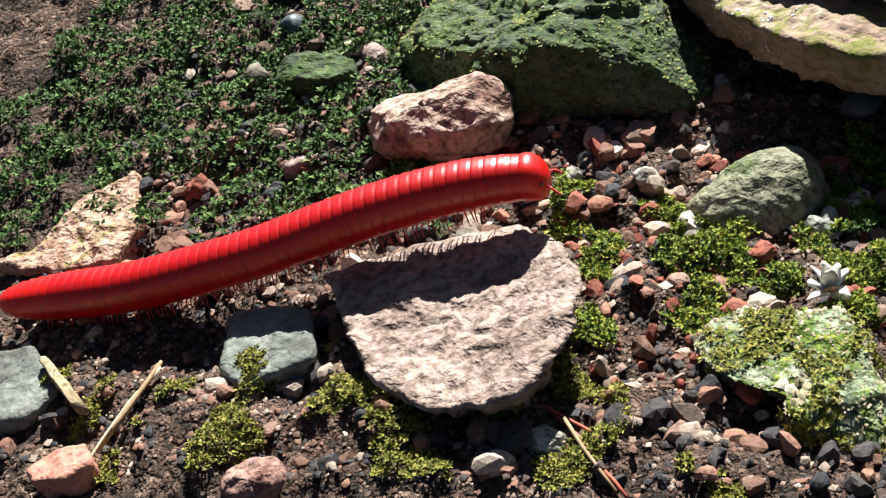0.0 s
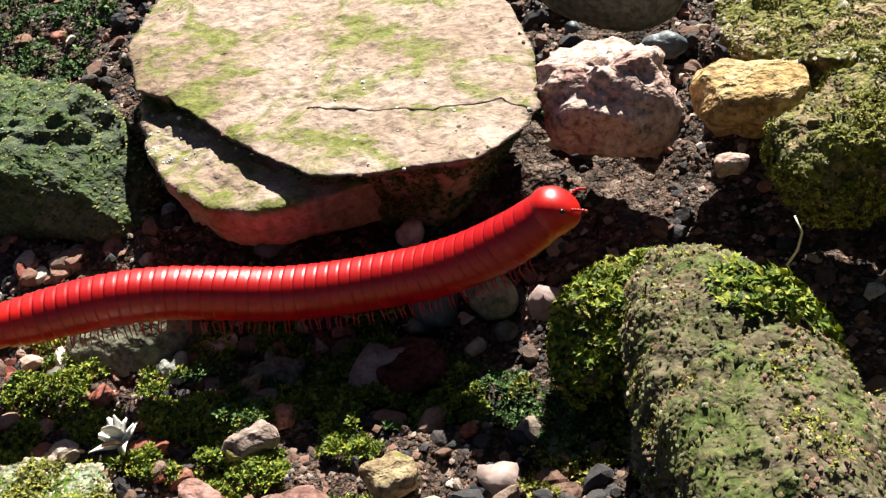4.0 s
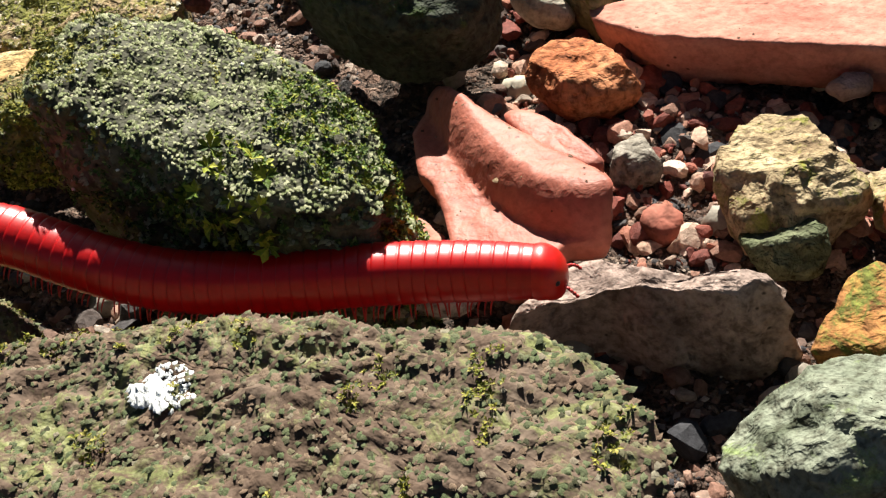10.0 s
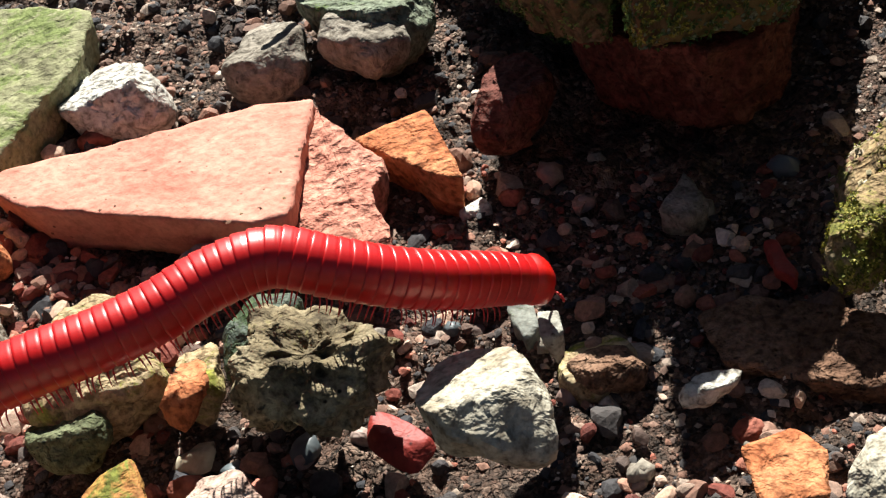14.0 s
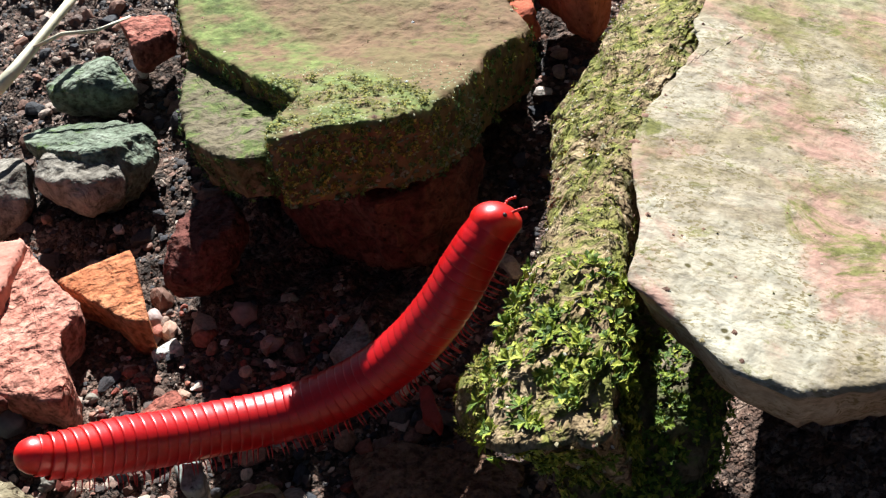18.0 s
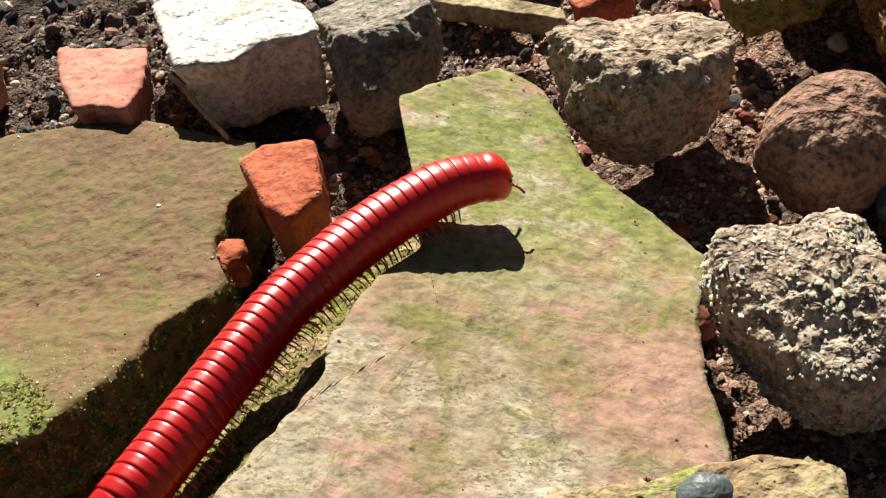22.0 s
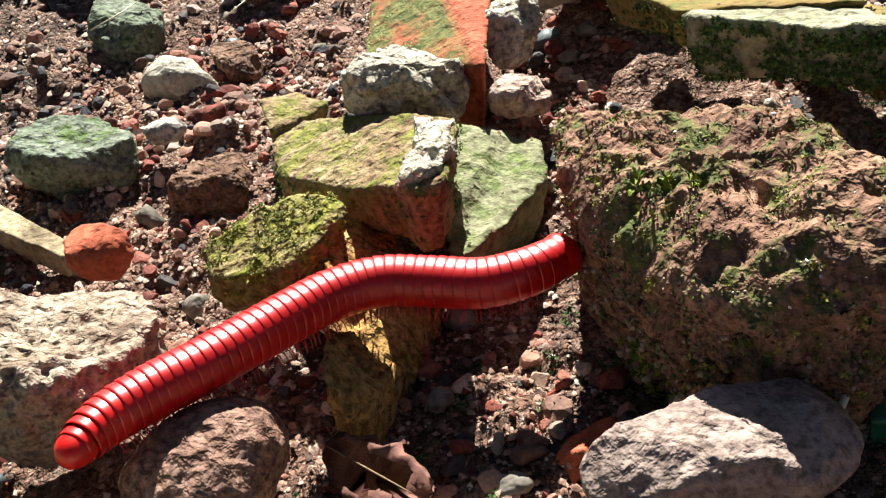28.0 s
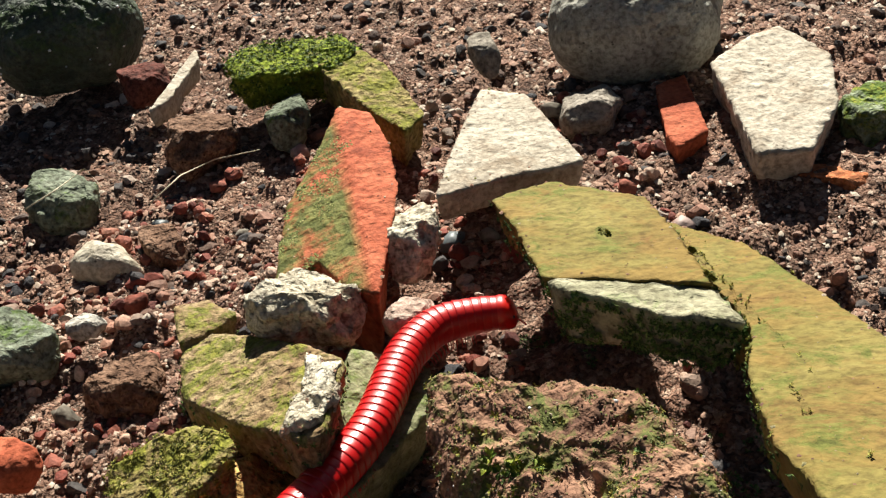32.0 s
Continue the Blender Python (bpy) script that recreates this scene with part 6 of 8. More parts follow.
BODY = [
    (0, [(-47.5, -74.2, 16.8), (-53.8, -75.2, 17.4), (-60.0, -76.4, 17.4), (-66.2, -77.8, 17.0), (-72.3, -79.3, 16.3), (-78.4, -80.9, 15.4), (-84.5, -82.5, 14.6), (-90.8, -83.8, 14.0), (-97.0, -84.9, 13.4), (-103.3, -85.9, 13.0), (-109.6, -86.5, 12.9), (-115.9, -87.0, 12.8)]),
    (0.5, [(-36.6, -73.2, 12.8), (-42.7, -74.4, 14.4), (-49.0, -75.0, 16.2), (-55.3, -75.7, 17.1), (-61.5, -76.8, 17.2), (-67.7, -78.1, 16.9), (-73.8, -79.7, 16.1), (-79.9, -81.3, 15.3), (-86.1, -82.7, 14.5), (-92.5, -84.1, 13.9), (-98.8, -85.2, 13.3), (-105.0, -86.1, 13.0)]),
    (1, [(-24.9, -68.4, 10.9), (-30.7, -70.6, 12.1), (-36.5, -73.2, 12.8), (-42.5, -74.7, 14.3), (-48.6, -75.4, 15.8), (-54.9, -75.8, 17.0), (-61.1, -76.8, 17.3), (-67.4, -77.9, 17.1), (-73.5, -79.5, 16.3), (-79.6, -81.2, 15.4), (-85.7, -82.6, 14.6), (-92.0, -83.6, 14.5)]),
    (1.5, [(-13.6, -63.2, 9.9), (-19.5, -65.3, 11.0), (-25.2, -67.8, 11.8), (-30.8, -70.5, 12.3), (-36.6, -72.9, 13.1), (-42.6, -74.5, 14.3), (-48.7, -75.3, 15.8), (-54.9, -75.9, 16.8), (-61.2, -76.7, 17.2), (-67.4, -77.9, 17.0), (-73.4, -79.5, 16.3), (-79.4, -81.1, 15.4)]),
    (2, [(-3.4, -60.9, 7.2), (-9.5, -62.2, 8.8), (-15.5, -63.7, 10.3), (-21.3, -65.9, 11.5), (-27.0, -68.6, 12.0), (-32.7, -71.5, 12.4), (-38.6, -73.7, 13.4), (-44.6, -75.0, 14.8), (-50.8, -75.5, 16.3), (-57.1, -76.0, 17.2), (-63.4, -76.9, 17.3), (-69.6, -78.3, 16.9)]),
    (2.5, [(5.3, -58.6, 6.4), (-0.9, -60.2, 7.0), (-7.0, -61.6, 8.2), (-13.1, -63.1, 9.7), (-19.0, -65.1, 10.9), (-24.7, -67.6, 11.7), (-30.4, -70.3, 12.3), (-36.2, -72.7, 13.1), (-42.2, -74.4, 14.3), (-48.3, -75.3, 15.7), (-54.6, -75.9, 16.8), (-60.9, -76.5, 17.4)]),
    (3, [(14.7, -56.9, 7.0), (8.5, -58.0, 6.5), (2.3, -59.4, 6.7), (-3.9, -60.9, 7.5), (-9.9, -62.4, 8.9), (-15.9, -64.0, 10.3), (-21.8, -66.2, 11.4), (-27.5, -68.9, 12.0), (-33.2, -71.6, 12.6), (-39.1, -73.6, 13.6), (-45.2, -74.9, 15.0), (-51.3, -75.5, 16.4)]),
    (3.5, [(23.9, -55.6, 9.7), (17.8, -56.5, 7.9), (11.7, -57.4, 6.8), (5.5, -58.6, 6.5), (-0.7, -60.1, 7.0), (-6.8, -61.6, 8.1), (-12.8, -63.1, 9.5), (-18.8, -65.0, 10.9), (-24.5, -67.5, 11.7), (-30.3, -70.2, 12.3), (-36.1, -72.6, 13.1), (-42.0, -74.5, 14.2)]),
    (4, [(32.0, -53.6, 14.4), (26.7, -55.0, 11.3), (21.0, -56.0, 8.8), (14.9, -56.9, 7.2), (8.7, -57.9, 6.6), (2.5, -59.4, 6.7), (-3.6, -60.9, 7.4), (-9.7, -62.3, 8.8), (-15.7, -63.9, 10.3), (-21.6, -66.1, 11.4), (-27.3, -68.8, 12.0), (-33.0, -71.6, 12.5)]),
    (4.5, [(40.8, -52.5, 18.1), (34.9, -53.1, 15.8), (29.5, -54.3, 12.8), (24.0, -55.5, 10.0), (18.0, -56.4, 8.0), (11.9, -57.3, 6.8), (5.7, -58.6, 6.5), (-0.5, -60.1, 6.9), (-6.6, -61.6, 8.0), (-12.6, -63.1, 9.4), (-18.6, -64.9, 10.8), (-24.4, -67.3, 11.8)]),
    (5, [(52.5, -55.9, 20.0), (46.6, -53.6, 18.9), (40.5, -52.5, 18.0), (34.5, -53.0, 15.9), (29.3, -54.4, 12.6), (23.8, -55.7, 9.7), (17.8, -56.5, 7.7), (11.6, -57.3, 6.6), (5.4, -58.6, 6.4), (-0.8, -60.2, 6.8), (-6.8, -61.7, 8.0), (-12.9, -63.2, 9.5)]),
    (5.5, [(59.6, -65.0, 19.6), (55.0, -60.7, 19.4), (50.5, -56.6, 19.1), (45.0, -54.1, 18.2), (39.0, -53.2, 16.9), (33.3, -53.7, 14.5), (27.8, -55.0, 11.5), (22.1, -56.1, 8.9), (16.1, -57.0, 7.2), (10.1, -57.9, 6.4), (4.4, -59.0, 6.5), (-1.5, -60.4, 7.0)]),
    (6, [(69.4, -71.9, 16.9), (64.1, -68.9, 18.7), (59.3, -64.8, 19.6), (54.6, -60.6, 19.4), (49.6, -56.7, 18.6), (43.9, -54.0, 17.7), (37.8, -53.2, 16.3), (32.2, -54.2, 13.6), (26.9, -55.5, 10.3), (21.1, -56.5, 8.1), (15.0, -57.4, 6.5), (8.8, -58.6, 5.6)]),
    (6.5, [(77.6, -73.3, 14.6), (72.0, -71.4, 16.8), (66.4, -69.2, 18.4), (61.2, -65.9, 19.3), (56.2, -62.0, 19.4), (51.2, -58.2, 18.8), (45.8, -55.1, 17.9), (39.9, -53.5, 17.0), (33.9, -53.6, 15.1), (28.5, -54.7, 12.3), (23.2, -56.1, 9.2), (17.3, -57.1, 7.0)]),
    (7, [(84.2, -75.4, 11.9), (78.5, -73.6, 14.2), (72.9, -71.7, 16.6), (67.4, -69.3, 18.6), (62.0, -66.2, 19.6), (56.8, -62.5, 19.6), (51.8, -58.6, 18.8), (46.6, -55.1, 18.0), (40.6, -53.1, 17.4), (34.4, -52.9, 16.2), (28.6, -53.9, 13.8), (23.5, -55.5, 10.3)]),
    (7.5, [(91.4, -76.0, 9.6), (84.7, -75.2, 11.8), (78.7, -73.8, 13.9), (73.1, -72.0, 16.2), (67.6, -69.5, 18.1), (62.3, -66.3, 19.3), (57.1, -62.7, 19.5), (52.0, -59.0, 18.8), (46.7, -55.7, 18.0), (40.6, -53.7, 17.2), (34.1, -53.3, 15.8), (28.1, -54.1, 13.5)]),
    (8, [(98.9, -76.3, 7.7), (92.7, -76.1, 9.2), (86.6, -75.6, 11.0), (80.6, -74.7, 13.0), (74.9, -73.1, 15.1), (69.4, -70.9, 17.4), (64.2, -67.7, 19.2), (59.0, -64.1, 19.7), (53.9, -60.3, 19.2), (48.7, -56.7, 18.2), (43.1, -54.0, 17.5), (36.9, -53.0, 16.6)]),
    (8.5, [(107.9, -73.3, 8.0), (101.7, -74.6, 8.5), (95.7, -75.5, 9.1), (89.5, -75.7, 10.3), (83.5, -75.1, 12.0), (77.6, -73.9, 14.0), (72.0, -71.9, 16.2), (66.7, -69.2, 18.3), (61.5, -65.8, 19.3), (56.3, -62.1, 19.3), (51.2, -58.5, 18.6), (46.2, -55.3, 17.8)]),
    (9, [(113.4, -72.2, 7.6), (107.2, -73.5, 8.0), (101.0, -74.7, 8.6), (94.8, -75.4, 9.5), (88.5, -75.6, 10.6), (82.4, -75.2, 12.2), (76.4, -73.9, 14.2), (71.0, -71.7, 16.7), (65.9, -68.7, 18.8), (60.6, -65.3, 19.6), (55.4, -61.5, 19.3), (50.4, -57.8, 18.4)]),
    (9.5, [(122.9, -73.0, 5.6), (116.5, -73.0, 6.4), (110.1, -73.3, 7.5), (103.8, -74.2, 8.3), (97.6, -74.9, 9.2), (91.3, -75.2, 10.4), (85.2, -74.8, 12.0), (79.3, -73.7, 13.9), (73.5, -72.2, 16.1), (68.0, -70.0, 17.9), (62.7, -66.7, 19.2), (57.5, -63.1, 19.5)]),
    (10, [(129.9, -73.2, 4.7), (123.6, -73.0, 5.5), (117.3, -72.9, 6.2), (111.0, -73.3, 7.1), (104.8, -74.1, 8.1), (98.5, -74.7, 9.2), (92.3, -75.0, 10.4), (86.2, -74.5, 12.2), (80.3, -73.3, 14.2), (74.5, -71.8, 16.3), (68.4, -70.8, 17.9), (63.7, -67.4, 19.8)]),
    (10.5, [(137.1, -69.9, 6.7), (130.9, -71.2, 6.7), (124.9, -72.2, 6.3), (118.7, -72.6, 6.5), (112.4, -73.1, 7.1), (106.2, -73.9, 8.0), (99.9, -74.6, 9.0), (93.7, -74.9, 10.2), (87.6, -74.8, 11.6), (81.7, -73.8, 13.5), (76.2, -72.4, 15.6), (70.3, -71.2, 17.5)]),
    (11, [(146.1, -68.7, 5.5), (139.9, -69.4, 6.5), (133.7, -70.6, 6.9), (127.4, -71.6, 6.8), (121.0, -72.1, 6.7), (114.7, -72.6, 7.1), (108.4, -73.4, 7.7), (102.2, -74.4, 8.6), (96.0, -75.0, 9.6), (89.7, -75.1, 10.9), (83.6, -74.8, 12.4), (77.9, -73.2, 14.7)]),
    (11.5, [(157.2, -63.3, 6.8), (151.1, -65.6, 6.9), (144.7, -67.8, 6.7), (138.4, -69.4, 7.0), (132.2, -70.5, 7.1), (125.9, -71.4, 7.1), (119.5, -71.9, 7.2), (113.2, -72.6, 7.5), (107.0, -73.6, 8.1), (100.6, -74.5, 8.8), (94.1, -75.0, 10.0), (87.7, -75.1, 11.3)]),
    (12, [(167.5, -60.2, 5.6), (161.4, -61.7, 6.6), (155.5, -63.9, 6.8), (149.5, -66.1, 7.0), (143.4, -67.9, 7.3), (137.2, -69.3, 7.4), (130.9, -70.6, 7.5), (124.6, -71.3, 7.4), (118.3, -71.7, 7.5), (112.0, -72.4, 7.8), (105.8, -73.7, 8.2), (99.6, -75.0, 8.7)]),
    (12.5, [(176.9, -53.0, 8.3), (171.3, -55.9, 7.8), (166.2, -59.3, 6.9), (160.6, -61.9, 6.7), (154.6, -64.2, 6.9), (148.6, -66.3, 7.1), (142.5, -67.9, 7.4), (136.3, -69.4, 7.4), (130.2, -70.8, 7.2), (123.9, -71.5, 7.1), (117.8, -71.8, 7.5), (111.5, -72.4, 7.9)]),
    (13, [(186.9, -52.0, 5.6), (180.9, -52.3, 7.7), (174.8, -53.8, 8.3), (169.3, -56.8, 7.8), (163.8, -60.1, 7.2), (158.1, -62.9, 6.8), (152.2, -65.2, 6.9), (146.2, -67.1, 7.1), (140.0, -68.4, 7.6), (133.9, -70.1, 7.4), (127.8, -71.7, 6.7), (121.4, -72.0, 6.7)]),
    (13.5, [(196.5, -49.5, -2.0), (191.6, -51.6, 1.4), (186.3, -52.5, 4.6), (180.7, -52.8, 7.1), (174.9, -54.3, 7.8), (169.3, -57.1, 7.5), (163.7, -60.1, 7.2), (157.9, -62.7, 7.1), (152.0, -65.1, 7.1), (146.0, -67.1, 7.2), (140.1, -68.5, 7.5), (134.0, -70.1, 7.4)]),
    (14, [(205.7, -45.0, -8.0), (200.6, -47.2, -4.8), (195.9, -49.9, -1.5), (191.0, -52.0, 1.9), (185.5, -52.8, 5.1), (179.8, -52.7, 7.6), (173.8, -54.7, 7.7), (168.4, -57.9, 7.2), (162.6, -60.7, 7.1), (156.7, -63.0, 7.3), (150.8, -65.4, 7.2), (144.9, -67.7, 7.0)]),
    (14.5, [(216.5, -41.7, -11.9), (210.6, -43.3, -10.1), (205.0, -45.5, -7.7), (199.9, -48.0, -4.8), (195.1, -50.5, -1.5), (190.1, -52.2, 2.0), (184.7, -52.8, 5.1), (179.0, -53.4, 7.1), (173.2, -55.5, 7.4), (167.6, -58.4, 7.0), (161.6, -61.1, 7.1), (155.6, -63.4, 7.3)]),
    (15, [(225.2, -41.6, -12.9), (218.9, -41.5, -12.2), (212.7, -42.5, -11.0), (207.0, -44.5, -9.0), (201.8, -47.2, -6.6), (197.0, -50.0, -3.5), (192.3, -52.3, 0.1), (187.2, -53.0, 3.9), (181.6, -52.8, 6.9), (175.6, -54.2, 7.5), (170.1, -57.2, 6.7), (164.7, -60.5, 6.2)]),
    (15.5, [(231.2, -38.7, -6.2), (225.9, -39.6, -9.2), (220.7, -41.0, -11.5), (214.8, -42.1, -11.2), (209.0, -43.8, -9.6), (203.6, -46.3, -7.3), (198.7, -49.0, -4.4), (193.9, -51.4, -1.1), (189.1, -52.7, 2.4), (183.7, -53.0, 5.5), (177.9, -53.8, 7.1), (172.1, -56.0, 7.1)]),
    (16, [(234.3, -38.4, -3.7), (229.1, -38.9, -7.2), (223.6, -39.8, -9.9), (218.1, -41.2, -11.2), (212.3, -42.7, -10.5), (206.7, -44.7, -8.6), (201.5, -47.4, -6.1), (196.6, -50.1, -3.1), (191.9, -52.2, 0.3), (187.1, -52.9, 3.7), (181.6, -53.1, 6.4), (175.6, -54.2, 7.5)]),
    (16.5, [(237.0, -38.0, -0.9), (232.3, -38.6, -5.0), (227.1, -39.3, -8.5), (221.7, -40.6, -11.0), (215.8, -41.7, -11.1), (209.9, -43.4, -9.7), (204.5, -45.8, -7.5), (199.4, -48.5, -4.8), (194.8, -51.1, -1.7), (190.2, -52.5, 1.6), (185.1, -52.9, 4.8), (179.4, -53.0, 7.4)]),
    (17, [(239.4, -37.1, 2.1), (235.2, -38.1, -2.5), (230.4, -38.8, -6.4), (224.9, -39.5, -9.3), (219.2, -40.7, -10.9), (213.3, -42.2, -10.5), (207.6, -44.2, -8.8), (202.3, -46.8, -6.4), (197.4, -49.7, -3.5), (192.9, -52.1, -0.3), (188.3, -52.9, 3.0), (183.1, -52.8, 6.2)]),
    (17.5, [(242.0, -36.0, 4.9), (237.9, -37.5, 0.3), (233.5, -38.4, -4.1), (228.4, -39.1, -7.7), (222.8, -40.0, -10.2), (216.8, -41.2, -10.8), (210.8, -42.9, -9.8), (205.3, -45.2, -7.8), (200.2, -48.0, -5.1), (195.4, -50.8, -2.2), (190.9, -52.8, 1.1), (186.5, -53.0, 4.3)]),
    (18, [(245.5, -33.9, 8.3), (241.3, -36.3, 4.2), (237.3, -37.9, -0.5), (232.8, -38.5, -5.0), (227.5, -39.1, -8.4), (221.6, -39.9, -10.5), (215.4, -41.2, -10.9), (209.5, -43.1, -9.5), (204.1, -45.7, -7.3), (199.2, -48.5, -4.5), (194.4, -51.6, -1.6), (189.8, -53.6, 2.0)]),
    (18.5, [(247.8, -30.5, 10.7), (244.4, -34.0, 7.4), (240.7, -36.6, 3.2), (236.7, -38.0, -1.4), (231.9, -38.7, -5.5), (226.4, -39.2, -8.4), (220.4, -40.0, -10.0), (214.3, -41.3, -10.0), (208.5, -43.3, -8.6), (203.3, -45.9, -6.4), (198.5, -48.9, -4.0), (193.9, -52.0, -1.2)]),
    (19, [(253.7, -22.0, 13.3), (250.5, -27.3, 11.9), (246.6, -31.9, 9.9), (242.9, -35.3, 6.1), (239.7, -37.6, 1.2), (235.4, -38.6, -3.4), (230.1, -38.8, -6.9), (224.3, -39.3, -9.4), (218.0, -40.0, -10.2), (211.9, -41.5, -9.3), (206.3, -43.8, -7.5), (201.2, -46.5, -5.0)]),
    (19.5, [(255.8, -17.6, 14.6), (253.2, -23.1, 13.0), (249.3, -28.0, 11.9), (245.6, -32.5, 9.5), (242.4, -35.9, 5.2), (239.2, -38.0, 0.1), (234.7, -38.8, -4.3), (229.4, -39.1, -7.7), (223.6, -39.7, -10.3), (217.4, -40.4, -10.7), (211.3, -41.9, -9.7), (205.8, -44.7, -8.1)]),
    (20, [(258.4, -10.6, 16.3), (257.0, -16.4, 14.2), (254.6, -22.1, 12.8), (251.1, -27.3, 11.6), (247.1, -31.9, 9.8), (243.2, -35.3, 6.2), (240.2, -37.6, 1.1), (236.7, -39.1, -4.0), (231.7, -39.6, -7.8), (226.0, -40.2, -10.6), (219.8, -40.7, -11.5), (213.6, -41.4, -10.5)]),
    (20.5, [(267.8, -3.0, 14.9), (263.7, -8.1, 14.7), (259.5, -13.5, 14.4), (256.2, -18.9, 13.4), (253.0, -24.2, 12.3), (249.2, -29.1, 10.9), (245.5, -33.2, 8.1), (242.0, -36.2, 4.0), (238.5, -38.1, -0.9), (234.1, -39.1, -5.4), (228.7, -39.8, -9.0), (222.8, -40.5, -11.4)]),
    (21, [(274.9, 3.1, 14.6), (269.9, -0.7, 14.9), (265.8, -5.6, 14.7), (262.0, -10.7, 14.5), (258.5, -15.9, 13.6), (255.0, -21.2, 13.0), (251.3, -26.3, 12.2), (247.5, -31.0, 10.4), (244.1, -35.0, 6.8), (240.6, -37.4, 2.1), (236.7, -38.7, -2.8), (231.9, -39.2, -6.8)]),
    (21.5, [(282.7, 7.9, 14.8), (277.0, 5.2, 15.4), (271.9, 1.5, 14.9), (267.5, -3.1, 15.1), (263.4, -8.0, 15.2), (259.4, -12.9, 14.7), (255.7, -18.0, 14.2), (252.2, -23.3, 13.6), (248.4, -28.2, 12.4), (244.6, -32.6, 9.9), (241.7, -36.0, 5.4), (238.6, -38.0, 0.2)]),
    (22, [(290.0, 10.8, 13.9), (284.2, 9.0, 15.3), (278.6, 6.0, 15.4), (273.3, 2.4, 15.0), (268.8, -2.0, 14.8), (264.7, -6.8, 14.7), (261.1, -12.0, 14.2), (257.5, -17.3, 13.5), (254.1, -22.6, 12.9), (250.6, -27.8, 12.2), (246.7, -32.3, 9.9), (243.3, -35.6, 5.8)]),
    (22.5, [(298.5, 12.2, 9.6), (292.8, 10.9, 11.8), (287.1, 9.4, 13.9), (281.4, 7.1, 14.8), (275.9, 4.0, 15.0), (270.9, 0.1, 14.8), (266.6, -4.5, 14.8), (262.6, -9.4, 14.7), (259.0, -14.5, 14.1), (255.9, -19.7, 13.3), (252.5, -24.9, 12.5), (248.8, -29.9, 11.4)]),
    (23, [(311.8, 15.2, 4.7), (305.9, 14.2, 6.7), (300.1, 12.7, 9.0), (294.3, 11.2, 11.2), (288.5, 9.6, 13.1), (282.6, 7.5, 14.3), (277.0, 4.7, 14.9), (271.6, 1.2, 14.7), (267.3, -3.4, 14.8), (263.3, -8.3, 15.0), (259.1, -13.1, 14.6), (256.4, -18.7, 13.5)]),
    (23.5, [(318.8, 24.0, 7.0), (314.5, 19.5, 6.6), (309.8, 16.0, 6.4), (304.3, 14.0, 7.8), (298.5, 12.5, 9.9), (292.7, 11.0, 11.9), (286.8, 9.2, 13.6), (281.0, 6.9, 14.6), (275.6, 4.0, 14.9), (271.1, 0.5, 14.8), (266.9, -4.0, 14.8), (262.8, -8.9, 15.0)]),
    (24, [(328.5, 38.4, 5.1), (324.7, 33.4, 6.3), (321.3, 28.0, 6.8), (317.8, 22.8, 6.9), (313.3, 18.3, 6.6), (307.7, 15.4, 7.2), (301.9, 13.6, 8.9), (296.1, 12.1, 11.1), (290.2, 10.6, 13.1), (284.3, 8.8, 14.6), (278.5, 6.3, 15.3), (273.2, 2.9, 15.2)]),
    (24.5, [(330.1, 38.9, 4.0), (326.0, 34.5, 5.6), (322.3, 29.6, 6.6), (318.5, 24.5, 7.0), (314.2, 19.9, 7.0), (309.0, 16.6, 7.5), (303.3, 14.4, 8.9), (297.5, 12.6, 10.8), (291.7, 11.0, 12.7), (285.5, 9.1, 14.2), (278.9, 6.2, 15.1), (273.2, 2.9, 15.2)]),
    (25, [(340.5, 45.0, -1.9), (335.7, 41.9, 0.8), (330.8, 38.8, 3.4), (326.2, 35.0, 5.6), (322.4, 30.1, 6.7), (318.8, 24.9, 7.3), (314.7, 20.0, 7.1), (309.3, 16.7, 7.6), (303.5, 14.6, 8.9), (297.8, 12.8, 11.0), (291.9, 11.2, 12.8), (286.0, 9.5, 14.6)]),
    (25.5, [(341.1, 49.0, 1.5), (336.4, 44.8, 2.3), (332.0, 40.3, 3.5), (327.8, 35.8, 4.9), (323.7, 31.1, 6.3), (320.3, 25.8, 6.8), (316.4, 20.8, 6.8), (311.5, 16.8, 6.5), (305.7, 14.5, 7.5), (299.9, 12.8, 9.5), (294.1, 11.3, 11.5), (288.2, 9.6, 13.2)]),
    (26, [(347.7, 49.1, 3.9), (342.3, 47.4, 3.3), (337.0, 44.7, 2.9), (332.2, 40.8, 4.1), (328.1, 35.9, 6.2), (324.6, 30.4, 7.5), (321.1, 25.1, 7.9), (316.9, 20.2, 7.4), (311.6, 16.8, 7.4), (305.9, 14.3, 8.6), (300.3, 12.3, 10.3), (294.0, 10.2, 12.2)]),
    (26.5, [(354.3, 47.4, 5.8), (348.6, 47.8, 5.2), (342.9, 47.6, 3.9), (337.3, 45.2, 3.9), (332.6, 40.4, 5.8), (329.1, 34.8, 7.6), (325.4, 29.7, 8.5), (321.4, 24.7, 8.4), (316.8, 20.3, 8.1), (311.8, 16.6, 8.3), (306.5, 13.6, 9.3), (300.7, 11.1, 10.9)]),
    (27, [(360.8, 44.8, 6.8), (355.0, 46.3, 6.6), (349.3, 48.2, 5.9), (343.3, 48.0, 5.4), (337.8, 44.4, 6.2), (333.8, 39.0, 7.6), (329.8, 34.1, 8.7), (325.6, 29.4, 8.9), (321.2, 24.8, 8.8), (316.9, 20.1, 8.8), (312.5, 15.8, 9.0), (307.3, 12.3, 9.9)]),
